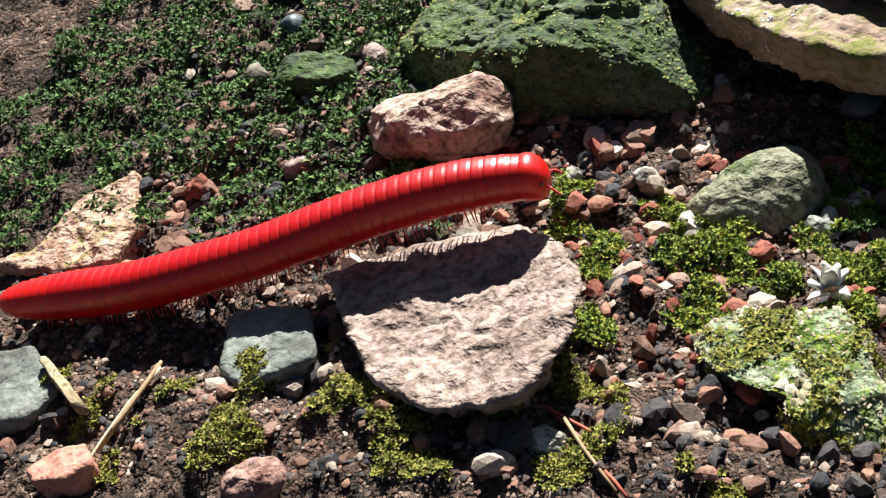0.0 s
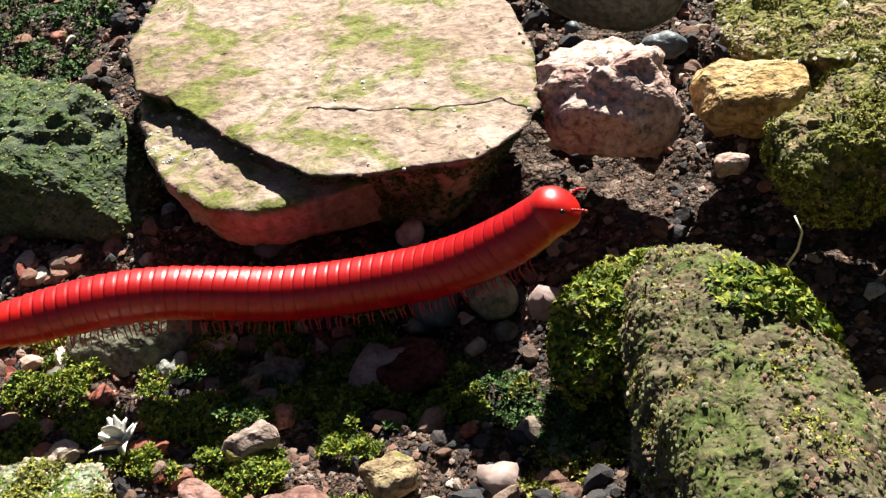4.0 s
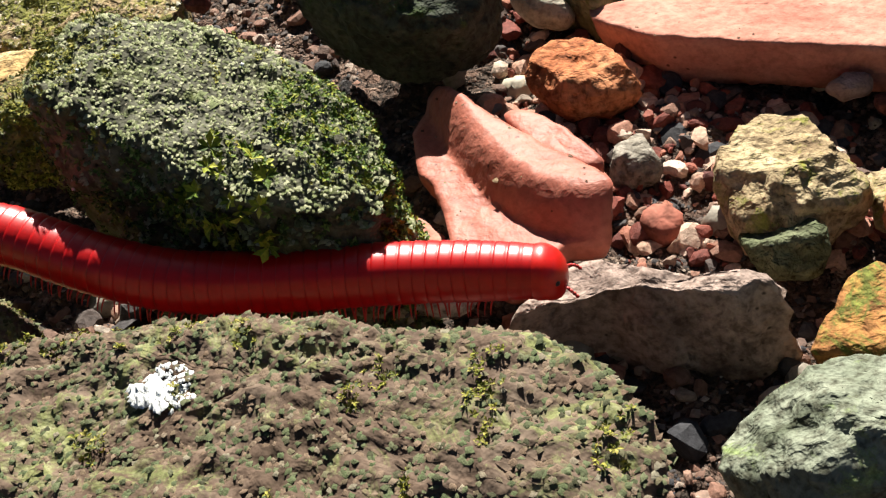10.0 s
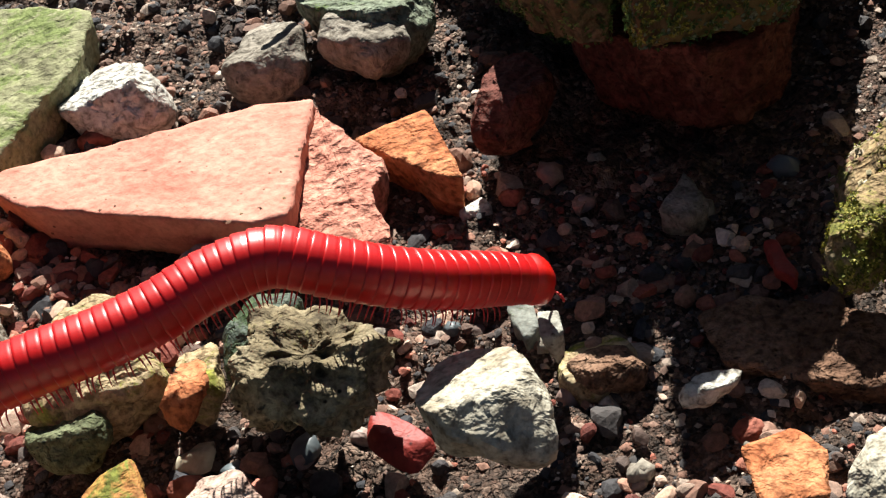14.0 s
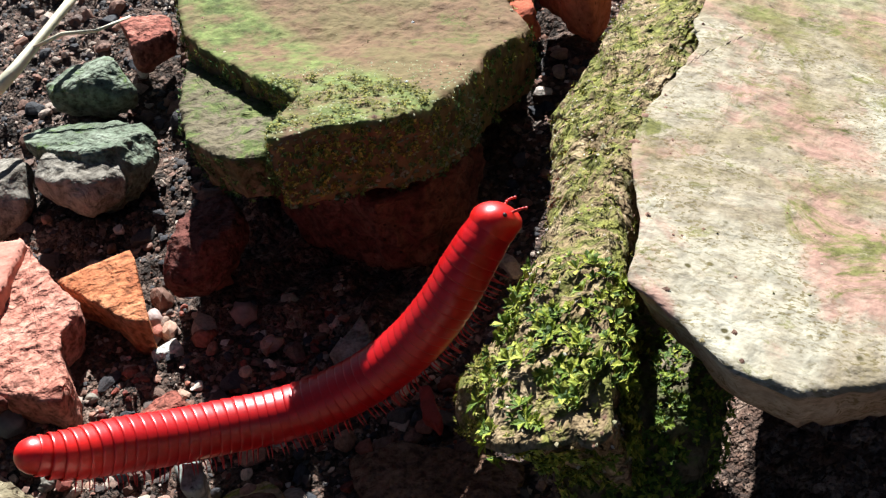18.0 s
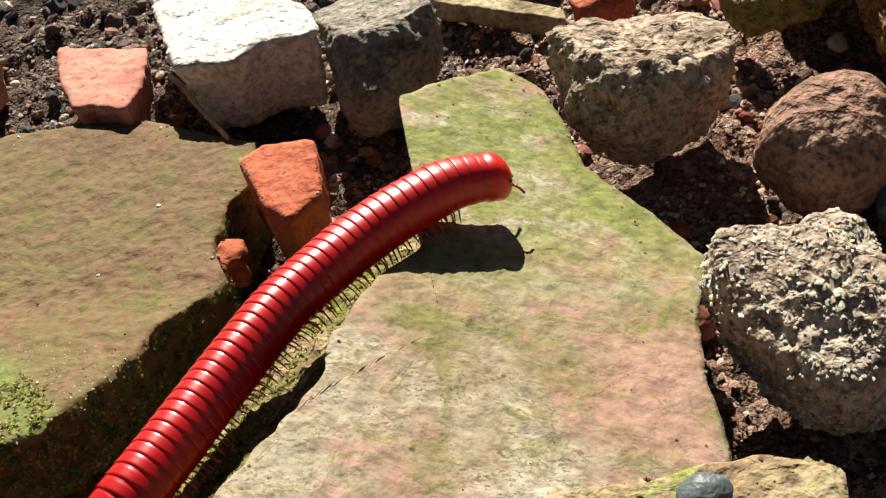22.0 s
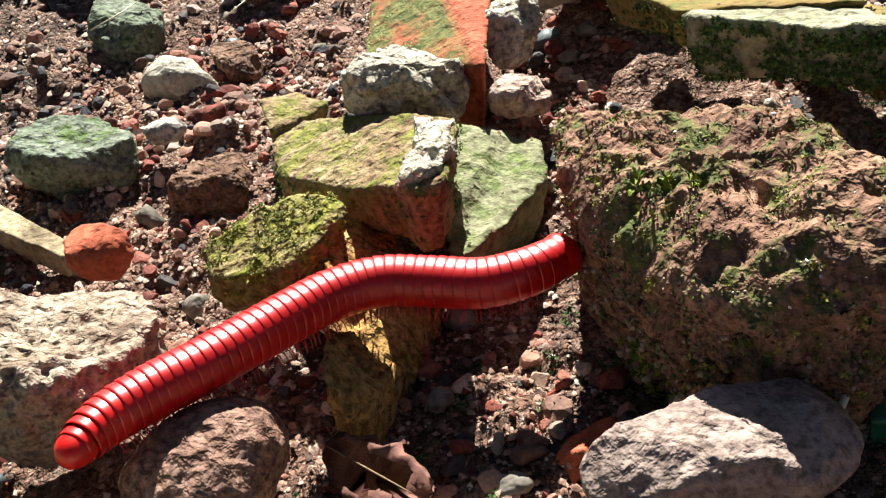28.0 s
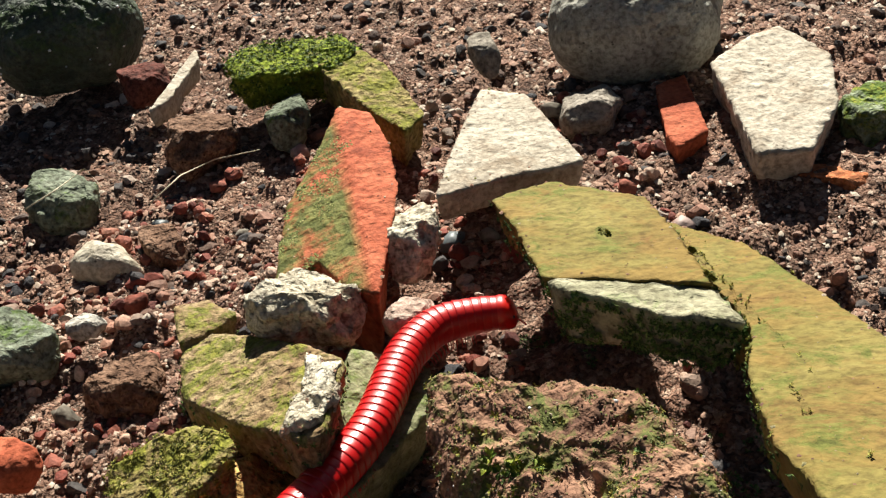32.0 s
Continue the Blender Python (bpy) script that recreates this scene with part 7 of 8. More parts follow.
    (27.5, [(367.3, 42.0, 7.6), (361.2, 43.8, 7.1), (355.7, 46.9, 7.3), (349.7, 48.7, 7.7), (343.9, 46.7, 8.1), (339.1, 42.6, 8.4), (334.5, 38.2, 8.7), (329.8, 33.9, 9.0), (325.3, 29.4, 9.2), (321.2, 24.6, 9.3), (317.8, 19.2, 9.4), (313.7, 14.3, 9.5)]),
    (28, [(375.0, 50.4, 8.0), (369.6, 47.1, 7.8), (363.6, 46.2, 7.3), (357.4, 47.7, 7.2), (351.2, 48.3, 7.6), (345.3, 46.0, 8.0), (340.3, 42.1, 8.3), (335.6, 37.9, 8.6), (330.8, 33.7, 8.9), (325.7, 29.8, 9.1), (321.3, 25.4, 9.3), (318.2, 19.8, 9.4)]),
    (28.5, [(372.3, 68.1, 8.0), (371.4, 61.1, 7.9), (369.8, 53.3, 7.8), (365.5, 49.1, 7.5), (359.7, 48.2, 7.2), (353.5, 48.1, 7.4), (347.5, 46.7, 7.8), (342.0, 43.7, 8.2), (337.1, 39.7, 8.5), (332.3, 35.5, 8.8), (327.5, 31.4, 9.1), (322.8, 27.4, 9.2)]),
    (29, [(372.7, 72.5, 8.0), (372.0, 66.2, 8.0), (370.9, 59.9, 7.9), (368.6, 54.1, 7.7), (363.8, 50.1, 7.3), (357.6, 48.8, 7.2), (351.3, 48.1, 7.6), (345.3, 46.2, 8.0), (340.0, 42.8, 8.3), (335.3, 38.6, 8.6), (330.5, 34.3, 9.0), (325.6, 30.4, 9.1)]),
    (29.5, [(369.3, 80.9, 7.8), (369.5, 74.5, 7.8), (369.6, 68.2, 7.8), (368.7, 61.9, 7.7), (366.5, 56.0, 7.5), (361.7, 52.0, 7.1), (355.5, 50.5, 7.3), (349.5, 48.5, 7.7), (343.5, 46.3, 8.1), (338.4, 42.7, 8.4), (333.8, 38.3, 8.7), (328.7, 34.5, 9.0)]),
    (30, [(376.9, 91.6, 8.0), (373.4, 86.3, 8.0), (371.5, 80.2, 8.0), (370.2, 74.0, 7.9), (369.0, 67.7, 7.7), (367.2, 61.7, 7.6), (363.3, 56.7, 7.3), (358.2, 52.8, 7.1), (352.9, 49.3, 7.5), (347.7, 45.7, 7.8), (342.8, 41.7, 8.1), (337.9, 37.7, 8.5)]),
    (30.5, [(385.0, 92.3, 8.0), (379.4, 90.5, 8.0), (374.8, 87.1, 8.0), (371.5, 82.1, 7.9), (368.9, 76.3, 7.7), (366.4, 70.5, 7.5), (363.5, 64.9, 7.3), (359.8, 59.9, 7.2), (355.4, 55.4, 7.4), (350.7, 51.1, 7.6), (346.0, 46.9, 7.9), (341.3, 42.5, 8.2)]),
    (31, [(386.0, 91.9, 8.0), (380.1, 90.5, 8.0), (375.0, 87.7, 8.0), (371.4, 82.8, 7.9), (368.9, 77.0, 7.7), (366.7, 71.1, 7.6), (364.0, 65.3, 7.4), (360.5, 60.1, 7.2), (356.4, 55.4, 7.3), (352.0, 50.8, 7.4), (347.7, 46.2, 7.6), (343.3, 41.6, 7.8)]),
    (31.5, [(386.9, 91.5, 8.0), (380.8, 90.6, 8.0), (375.3, 88.3, 8.0), (371.4, 83.5, 7.9), (368.9, 77.6, 7.7), (366.9, 71.6, 7.6), (364.6, 65.8, 7.4), (361.3, 60.4, 7.2), (357.4, 55.4, 7.2), (353.4, 50.5, 7.3), (349.4, 45.6, 7.4), (345.4, 40.7, 7.4)]),
    (32, [(387.8, 91.1, 8.0), (381.5, 90.7, 8.0), (375.6, 88.9, 8.0), (371.4, 84.1, 7.9), (368.9, 78.3, 7.7), (367.2, 72.2, 7.6), (365.1, 66.2, 7.4), (362.0, 60.6, 7.2), (358.4, 55.4, 7.1), (354.7, 50.2, 7.1), (351.1, 45.0, 7.1), (347.4, 39.8, 7.1)]),
]


def clear_way(radius=3.15):
    """Stones and ground stay out of the furrow along which the animal crawls."""
    line = np.array([np.array(a) * (1 - f) + np.array(b) * f for t, spine in BODY for a, b in zip(spine, spine[1:]) for f in (0, 0.2, 0.4, 0.6, 0.8)])
    for ob in STONES.values():
        me = ob.data
        co = np.empty(len(me.vertices) * 3)
        me.vertices.foreach_get("co", co)
        co = co.reshape(-1, 3) / MM
        place = np.array(ob.location) / MM
        world = co + place
        lo, hi = world.min(0) - radius, world.max(0) + radius
        near = line[np.all((line > lo) & (line < hi), axis=1)]
        if not len(near):
            continue
        moved = False
        for j in range(0, len(world), 4000):
            w = world[j:j + 4000]
            gap = np.linalg.norm(w[:, None, :] - near[None, :, :], axis=2)
            best = gap.argmin(1)
            dist = gap[np.arange(len(w)), best]
            inside = dist < radius
            if inside.any():
                axis = near[best[inside]]
                aside = np.hypot(*(w[inside] - axis)[:, :2].T)
                w[inside, 2] = np.maximum(w[inside, 2] - 2.2, axis[:, 2] - np.sqrt(radius ** 2 - aside ** 2))
                moved = True
        if moved:
            me.vertices.foreach_set("co", ((world - place) * MM).ravel())
            me.update()


clear_way()

LONG, LUMP = "long rough slab covered with brown-green moss", "brown-green mossy lump beside a larger slab"
BROWN, BANK = "large brown mossy rock with a craggy shaded face", "mossy earth bank along the slab's edge"
LICHEN = "grey-green lichen-covered rock with yellow moss"
carpet("dark green weathered boulder with a mossy skin", 3500, 81, -0.4, mat=MOSS_CRUST, low=0.25, high=0.8, flat=0.6)
# Pale growth on upward faces only; its paleness also stands in for sun.
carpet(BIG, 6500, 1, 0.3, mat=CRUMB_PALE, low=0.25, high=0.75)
carpet(BIG, 1200, 10, -0.6, low=0.15, high=0.5)
carpet(SHOULDER, 1800, 14, -0.6, mat=CRUMB_OLIVE, low=0.25, high=0.8)
moss(SHOULDER, 2200, 14, MOSS_YELLOW, None, None, 0.45, up=-0.6, patchy=-0.1)
carpet(ROUND, 1800, 91, 0.0, mat=CRUMB_BROWN, low=0.3, high=0.75, patchy=0.05)
carpet(ROUND, 7000, 2, -0.3, mat=CRUMB_OLIVE, low=0.3, high=0.85)
carpet(LONG, 9000, 3, -0.2, mat=CRUMB_PINK, low=0.4, high=0.85, flat=0.55)
carpet(LUMP, 2500, 4, -0.3, mat=CRUMB_OLIVE, low=0.3, high=0.85)
moss("low hummock of leafy moss beside a round rock", 900, 71, MOSS_BRIGHT, None, None, 0.75, up=-0.5, leaves=6)
moss("low hummock of leafy moss beside a round rock", 900, 72, MOSS_YELLOW, None, None, 0.5, up=-0.5, patchy=-0.2)
BRICK = "broken orange brick with a green mossy side"
for k, (bx, by) in enumerate(((351, 112), (352, 121), (352.5, 130), (354.5, 140))):
    carpet(BRICK, 420, 73 + k, -0.4, mat=MOSS_CRUST, low=0.25, high=0.75, near=(bx, by), reach=6.5, flat=0.6, patchy=0.1)
carpet(BROWN, 3200, 5, -0.6, patchy=-0.3, high=0.95, mat=CRUMB_BROWN)
carpet(BANK, 1300, 6, -0.3)
carpet(LICHEN, 1600, 7, -0.4)
carpet("tan slab covered in yellow-green moss", 900, 8, 0.0)
carpet("green-grey grainy rock on soil", 1500, 16, -0.5, mat=CRUMB_PALE, low=0.25, high=0.7)
carpet("grainy pale grey rock in sun", 1200, 9, -0.5, low=0.3, high=0.8, mat=island_mat("pale_crumb", [(0.0, (0.30, 0.25, 0.17)), (0.5, (0.50, 0.46, 0.36)), (1.0, (0.75, 0.71, 0.58))], 0.8))
carpet(LONG, 260, 31, 0.3, mat=SPECK, low=0.25, high=0.7, near=(101.5, -98.3), reach=2.4)
for k, (words, num) in enumerate((("white triangular stone shard, bright in the sun", 90), ("tilted yellow-green slab with a mossy broken front", 60), ("long tilted slab stained yellow-green", 90), ("large pale slab with pink and yellow lichen stains", 160),
                                ("large sunlit flagstone with yellow-green algae stains", 110), ("large broken terracotta plate, sunlit and flat", 40), ("thick brown slab edged with green moss", 130), ("broken orange brick with a green mossy side", 50),
                                ("green algae-covered tile leaning in soil", 30), ("square tan tile stained yellow-green", 40), ("white crumbly mortar crust on a tile", 60), ("orange-red brick chunk with a flat top", 30),
                                ("broken pink terracotta shard lying among stones", 40), ("brown-topped flat stone lying across the pale slab", 60), ("pale strip of weathered wood", 20))):
    dirt(words, num, 80 + k)
moss(BIG, 1000, 11, MOSS_YELLOW, (73, -52), 9, 0.45, up=-0.6, patchy=-0.15)
moss(BIG, 1200, 12, MOSS_LEAF, (110, -60), 9, 0.5, up=-0.7)
moss(BIG, 160, 13, MOSS_LEAF, (94, -72), 7, 0.6, up=-0.5, patchy=0.1)
moss(BIG, 500, 14, MOSS_YELLOW, None, None, 0.38, up=-0.3, patchy=0.25)
moss(ROUND, 420, 15, MOSS_BRIGHT, (56, -73), 5.5, 0.9, up=-0.4, leaves=6)
moss(BIG, 90, 80, MOSS_BRIGHT, (99, -71), 4.5, 1.0, up=-0.6, leaves=6)
moss(ROUND, 1100, 16, MOSS_YELLOW, None, None, 0.36, up=-0.3, patchy=0.15)
moss(LONG, 450, 17, MOSS_YELLOW, None, None, 0.38, patchy=0.3)
moss(LUMP, 260, 18, MOSS_YELLOW, None, None, 0.38, up=-0.2)
moss(BANK, 700, 19, MOSS_BRIGHT, (248, -62), 11, 0.85, up=-0.6, leaves=7)
carpet(BANK, 1600, 77, -0.4, mat=CRUMB_BROWN, low=0.2, high=0.8)
moss(BROWN, 120, 78, MOSS_DARK, None, None, 0.35, up=0.1, patchy=0.25)
carpet(BROWN, 1100, 79, 0.0, patchy=0.1, high=0.7, mat=MOSS_CRUST)
moss(BANK, 1500, 20, MOSS_YELLOW, None, None, 0.42, up=-0.4, patchy=0.0)
# Pale crumbs on the front lip; their paleness also stands for sky light.
carpet("thick brown slab edged with green moss", 1400, 15, -0.7, mat=CRUMB_PALE, low=0.15, high=0.5, near=(228, -14), reach=22, patchy=0.0)
moss("dark mossy rock under the pale slab", 900, 33, MOSS_LEAF, None, None, 0.6, up=-0.3, patchy=-0.1)
moss(BROWN, 300, 21, MOSS_YELLOW, None, None, 0.4, up=-0.3, patchy=0.25)
moss(BROWN, 60, 22, MOSS_LEAF, (385, 40), 4, 0.9, up=-0.5)
moss(LICHEN, 900, 23, MOSS_YELLOW, None, None, 0.45, up=-0.3, patchy=0.1)
moss("tan slab covered in yellow-green moss", 900, 24, MOSS_YELLOW, None, None, 0.4, patchy=-0.1)
moss("tile bar overgrown with bright green moss", 800, 25, MOSS_LEAF, None, None, 0.6, up=-0.2)
moss("yellow-green mossy tile fragment", 250, 26, MOSS_YELLOW, None, None, 0.45, patchy=-0.1)
moss("thick brown slab edged with green moss", 1400, 27, MOSS_YELLOW, (222, -14), 17, 0.33, up=-0.2, patchy=-0.2)
moss("small mossy lump at the foot of the bank", 500, 34, MOSS_YELLOW, None, None, 0.4, up=-0.4, patchy=-0.1)
# Dark moss on steep sides; on flagstone, brown slab and boulder also painted shade.
for k, (words, num) in enumerate((("tilted yellow-green slab with a mossy broken front", 700), ("long tilted slab stained yellow-green", 900), ("pale green broken front edge of a tilted slab", 1100),
                                ("large sunlit flagstone with yellow-green algae stains", 3800), ("thick brown slab edged with green moss", 3200), ("square tan tile stained yellow-green", 350), (BIG, 2000), (BROWN, 120), ("broken lower layer of a mossy slab", 700))):
    moss(words, num, 40 + k, MOSS_DARK, None, None, 0.5, up=-0.97, most=0.45, patchy=-0.35)
for k, (words, num) in enumerate((("tilted yellow-green slab with a mossy broken front", 260), ("long tilted slab stained yellow-green", 300), ("thick brown slab edged with green moss", 500), (BROWN, 160))):
    moss(words, num, 60 + k, MOSS_YELLOW, None, None, 0.45, up=0.0, most=0.8, patchy=0.0)


def ground_moss(label, mat, seed, count, x0, x1, y0, y1, size, patch):
    rnd = random.Random(seed)
    pts = []
    while len(pts) < count:
        x, y = rnd.uniform(x0, x1), rnd.uniform(y0, y1)
        d = max(abs((x - x0) / (x1 - x0) - 0.5), abs((y - y0) / (y1 - y0) - 0.5)) * 2
        if noise.noise(Vector((x / 7, y / 7, seed))) > patch + 0.4 * d ** 3:
            hump = 1.6 * max(0, noise.noise(Vector((x / 7, y / 7, seed))) - patch)
            pts.append((Vector((x, y, soil_height(x, y) + hump)) * MM, Vector((rnd.uniform(-0.5, 0.5), rnd.uniform(-0.5, 0.5), 1)).normalized()))
    tufts("moss_patch", label, mat, pts, None, 5, size, 1.0)


ground_moss("dark green moss carpet on damp soil", MOSS_DARK, 31, 7000, -160, -64, -72, 40, 0.85, -0.35)
ground_moss("yellow-green moss carpet on soil", MOSS_BRIGHT, 32, 6500, -52, 22, -90, -58, 0.5, -0.12)
ground_moss("yellow moss tufts between gravel", MOSS_YELLOW, 33, 3000, -112, -20, -114, -90, 0.42, 0.05)
ground_moss("dark moss threads among stones", MOSS_DARK, 34, 2000, -20, 60, -75, -55, 0.5, -0.05)
ground_moss("moss tufts under mossy stones", MOSS_YELLOW, 35, 1500, 20, 75, -95, -60, 0.5, 0.0)
ground_moss("green moss threads in the shade of a flagstone", MOSS_LEAF, 37, 1500, -20, 12, -68, -46, 0.6, -0.1)
ground_moss("dark moss in the shade of slabs", MOSS_DARK, 36, 900, 330, 440, 20, 110, 0.45, 0.2)


# White specks of lime on stones.
def specks(label, count, seed, size, near=None, reach=None, up=-0.5):
    ob = stone_named(label)
    pts = [(p.x / MM, p.y / MM, p.z / MM, size * random.Random(seed * 99 + i).uniform(0.5, 1.3)) for i, (p, n) in enumerate(spots_on(ob, count, seed, near, reach, up))]
    grains("lime_crust", "white lime specks", SPECK, pts, ob, flat=0.8)


specks("large sunlit flagstone with yellow-green algae stains", 46, 1, 0.26, (5, -42), 24, -0.9)
specks("broken pinkish ledge under the flagstone edge", 70, 2, 0.3, (-28, -36), 9, -0.9)
specks(BIG, 44, 3, 0.26)
specks(BROWN, 22, 4, 0.28)
specks("thick brown slab edged with green moss", 14, 5, 0.4)
specks("dark green weathered boulder with a mossy skin", 16, 6, 0.25)
specks("dark mossy boulder speckled with white", 60, 7, 0.4)


# ---- small plant things ----
PETAL = plain_mat("petal", (0.82, 0.78, 0.70), 0.7, 0.12, 500)
HUSK = plain_mat("husk", (0.42, 0.24, 0.13), 0.8, 0.4, 500)
DRY_LEAF = plain_mat("dry_leaf", (0.17, 0.075, 0.055), 0.75, 0.5, 260, bump=0.0008, gleam=0.2)
STRAW = plain_mat("straw", (0.58, 0.52, 0.36), 0.6, 0.25, 300)
PALE_BLADE = plain_mat("pale_blade", (0.62, 0.62, 0.48), 0.55, 0.2, 300)
ROOT = plain_mat("root", (0.34, 0.22, 0.12), 0.8, 0.4, 500)
ROOT_RED = plain_mat("root_red", (0.42, 0.09, 0.05), 0.7, 0.4, 500)
TWIG = plain_mat("twig", (0.46, 0.31, 0.17), 0.8, 0.4, 400)


def blade_mesh(bm, length, width, bend, twist=0.0, steps=7, thick=0.12):
    rows = []
    for k in range(steps + 1):
        f = k / steps
        w = width * (0.25 + 0.75 * math.sin(math.pi * min(0.98, 0.15 + 0.85 * f)))
        x, z = length * f, bend * math.sin(f * 1.6) * length
        c, s = math.cos(twist * f), math.sin(twist * f)
        rows.append([bm.verts.new((x * MM, y * c * MM, (z + y * s + h) * MM)) for y, h in ((-w, 0), (0, thick + 0.15 * w), (w, 0), (0, -thick))])
    for a, b in zip(rows, rows[1:]):
        for i in range(4):
            bm.faces.new((a[i], a[(i + 1) % 4], b[(i + 1) % 4], b[i]))
    bm.faces.new(rows[0][::-1])
    bm.faces.new(rows[-1])


def fallen_flower(x, y, z):
    thing = tagged(new("fallen_flower"), "withered white flower lying on green moss", "flower")
    thing.location = (x * MM, y * MM, z * MM)
    rnd = random.Random(8)
    for k in range(9):
        bm = bmesh.new()
        blade_mesh(bm, rnd.uniform(2.6, 4.2), rnd.uniform(0.7, 1.2), rnd.uniform(0.1, 0.6), rnd.uniform(-1.2, 1.2))
        ob = part("petal", bm, PETAL, thing)
        ob.matrix_basis = pose(0, 0, 0.001, rnd.uniform(-30, 30), rnd.uniform(-50, 5), k * 40 + rnd.uniform(-15, 15))
    bm = bmesh.new()
    blade_mesh(bm, 2.6, 1.0, 0.3, 0.8)
    ob = part("husk", bm, HUSK, thing, "brown withered husk")
    ob.matrix_basis = pose(0, -0.0006, 0.0012, 10, -30, 260)


fallen_flower(-17.0, -80.0, 1.4)


def curled_leaf(x, y, z, length, width, turn):
    thing = tagged(new("dry_leaf"), "curled brown dead leaf lying on soil", "leaf")
    thing.location = (x * MM, y * MM, z * MM)
    bm = bmesh.new()
    grid = []
    for i in range(25):
        f = i / 24
        row = []
        for j in range(13):
            g = j / 12 * 2 - 1
            w = width * math.sin(math.pi * (0.06 + 0.86 * f)) ** 0.7 * (1 + 0.35 * noise.noise(Vector((f * 9, math.copysign(2, g), 5))))
            crumple = noise.noise(Vector((f * 4, g * 2.2, 1))) + 0.6 * noise.noise(Vector((f * 9, g * 4, 8)))
            q = Vector((length * (f - 0.5) + 0.5 * g * g, g * w, 1.5 * abs(g) ** 1.3 * (1 if g > 0 else -0.35) + 1.1 * crumple))
            row.append(q)
        grid.append(row)
    top = [[bm.verts.new(q * MM) for q in row] for row in grid]
    low = [[bm.verts.new((q - Vector((0, 0, 0.15))) * MM) for q in row] for row in grid]
    for i in range(24):
        for j in range(12):
            bm.faces.new((top[i][j], top[i + 1][j], top[i + 1][j + 1], top[i][j + 1]))
            bm.faces.new((low[i][j], low[i][j + 1], low[i + 1][j + 1], low[i + 1][j]))
    bmesh.ops.holes_fill(bm, edges=[e for e in bm.edges if e.is_boundary])
    part("leaf_blade", bm, DRY_LEAF, thing)
    bm = bmesh.new()
    blade_mesh(bm, length * 0.95, 0.14, 0.0)
    ob = part("midrib", bm, ROOT, thing)
    ob.matrix_basis = pose(-length * 0.47 * MM, 0, 0.0006)
    thing.rotation_euler = (0.15, 0.1, radians(turn))


curled_leaf(349.0, 27.5, -4.5, 15, 4.0, -38)


def strand(name, label, mat, pts, thick, category="twig"):
    """A bent twig, root or stem through places in millimetres."""
    bm = bmesh.new()
    rings = []
    for k, p in enumerate(pts):
        a, b = Vector(pts[max(0, k - 1)]), Vector(pts[min(len(pts) - 1, k + 1)])
        way = (b - a).normalized()
        s = way.orthogonal().normalized()
        o = way.cross(s)
        r = thick * (1 - 0.4 * k / len(pts)) * (1 + 0.25 * noise.noise(Vector((k * 1.7, thick, 2))))
        rings.append([bm.verts.new((Vector(p) - Vector(pts[0]) + (s * math.cos(t) + o * math.sin(t)) * r) * MM) for t in (i * math.pi / 4 for i in range(8))])
    for a, b in zip(rings, rings[1:]):
        for i in range(8):
            bm.faces.new((a[i], a[(i + 1) % 8], b[(i + 1) % 8], b[i]))
    bm.faces.new(rings[0][::-1])
    bm.faces.new(rings[-1])
    me = bpy.data.meshes.new(name)
    bm.to_mesh(me)
    bm.free()
    me.materials.append(mat)
    me.polygons.foreach_set("use_smooth", [True] * len(me.polygons))
    ob = tagged(new(name, me), label, category)
    ob.location = Vector(pts[0]) * MM
    return ob


def torn_label(x, y, z, turn):
    """A torn scrap of printed foil, curled, with a yellow border."""
    thing = tagged(new("torn_scrap"), "torn pink and white scrap with a yellow edge", "litter")
    for name, mat, g0, g1, lift in (("sheet", SCRAP, -1.0, 0.62, 0.0), ("border", SCRAP_EDGE, 0.62, 1.0, 0.02)):
        bm = bmesh.new()
        top, low = [], []
        for i in range(15):
            f = i / 14
            ra, rb = [], []
            for j in range(7):
                g = g0 + (g1 - g0) * j / 6
                q = Vector((11 * (f - 0.5) + 0.8 * g, 4.0 * g + 0.5 * noise.noise(Vector((f * 6, g, 4))) * (1 - g), 3.0 * (1 - abs(f * 2 - 1) ** 1.6) * (0.5 + 0.4 * g) + 1.5 * g + 0.5 * noise.noise(Vector((f * 4, g * 2, 7))) + lift))
                ra.append(bm.verts.new(q * MM))
                rb.append(bm.verts.new((q - Vector((0, 0, 0.16))) * MM))
            top.append(ra)
            low.append(rb)
        for i in range(14):
            for j in range(6):
                bm.faces.new((top[i][j], top[i + 1][j], top[i + 1][j + 1], top[i][j + 1]))
                bm.faces.new((low[i][j], low[i][j + 1], low[i + 1][j + 1], low[i + 1][j]))
        bmesh.ops.holes_fill(bm, edges=[e for e in bm.edges if e.is_boundary])
        part(name, bm, mat, thing)
    thing.matrix_basis = pose(x * MM, y * MM, z * MM, 12, 0, turn)


SCRAP = plain_mat("scrap", (0.62, 0.42, 0.36), 0.45, 0.35, 300)
SCRAP_EDGE = plain_mat("scrap_edge", (0.75, 0.48, 0.02), 0.4, 0.1, 300)
torn_label(364.0, -4.5, -4.0, 6)


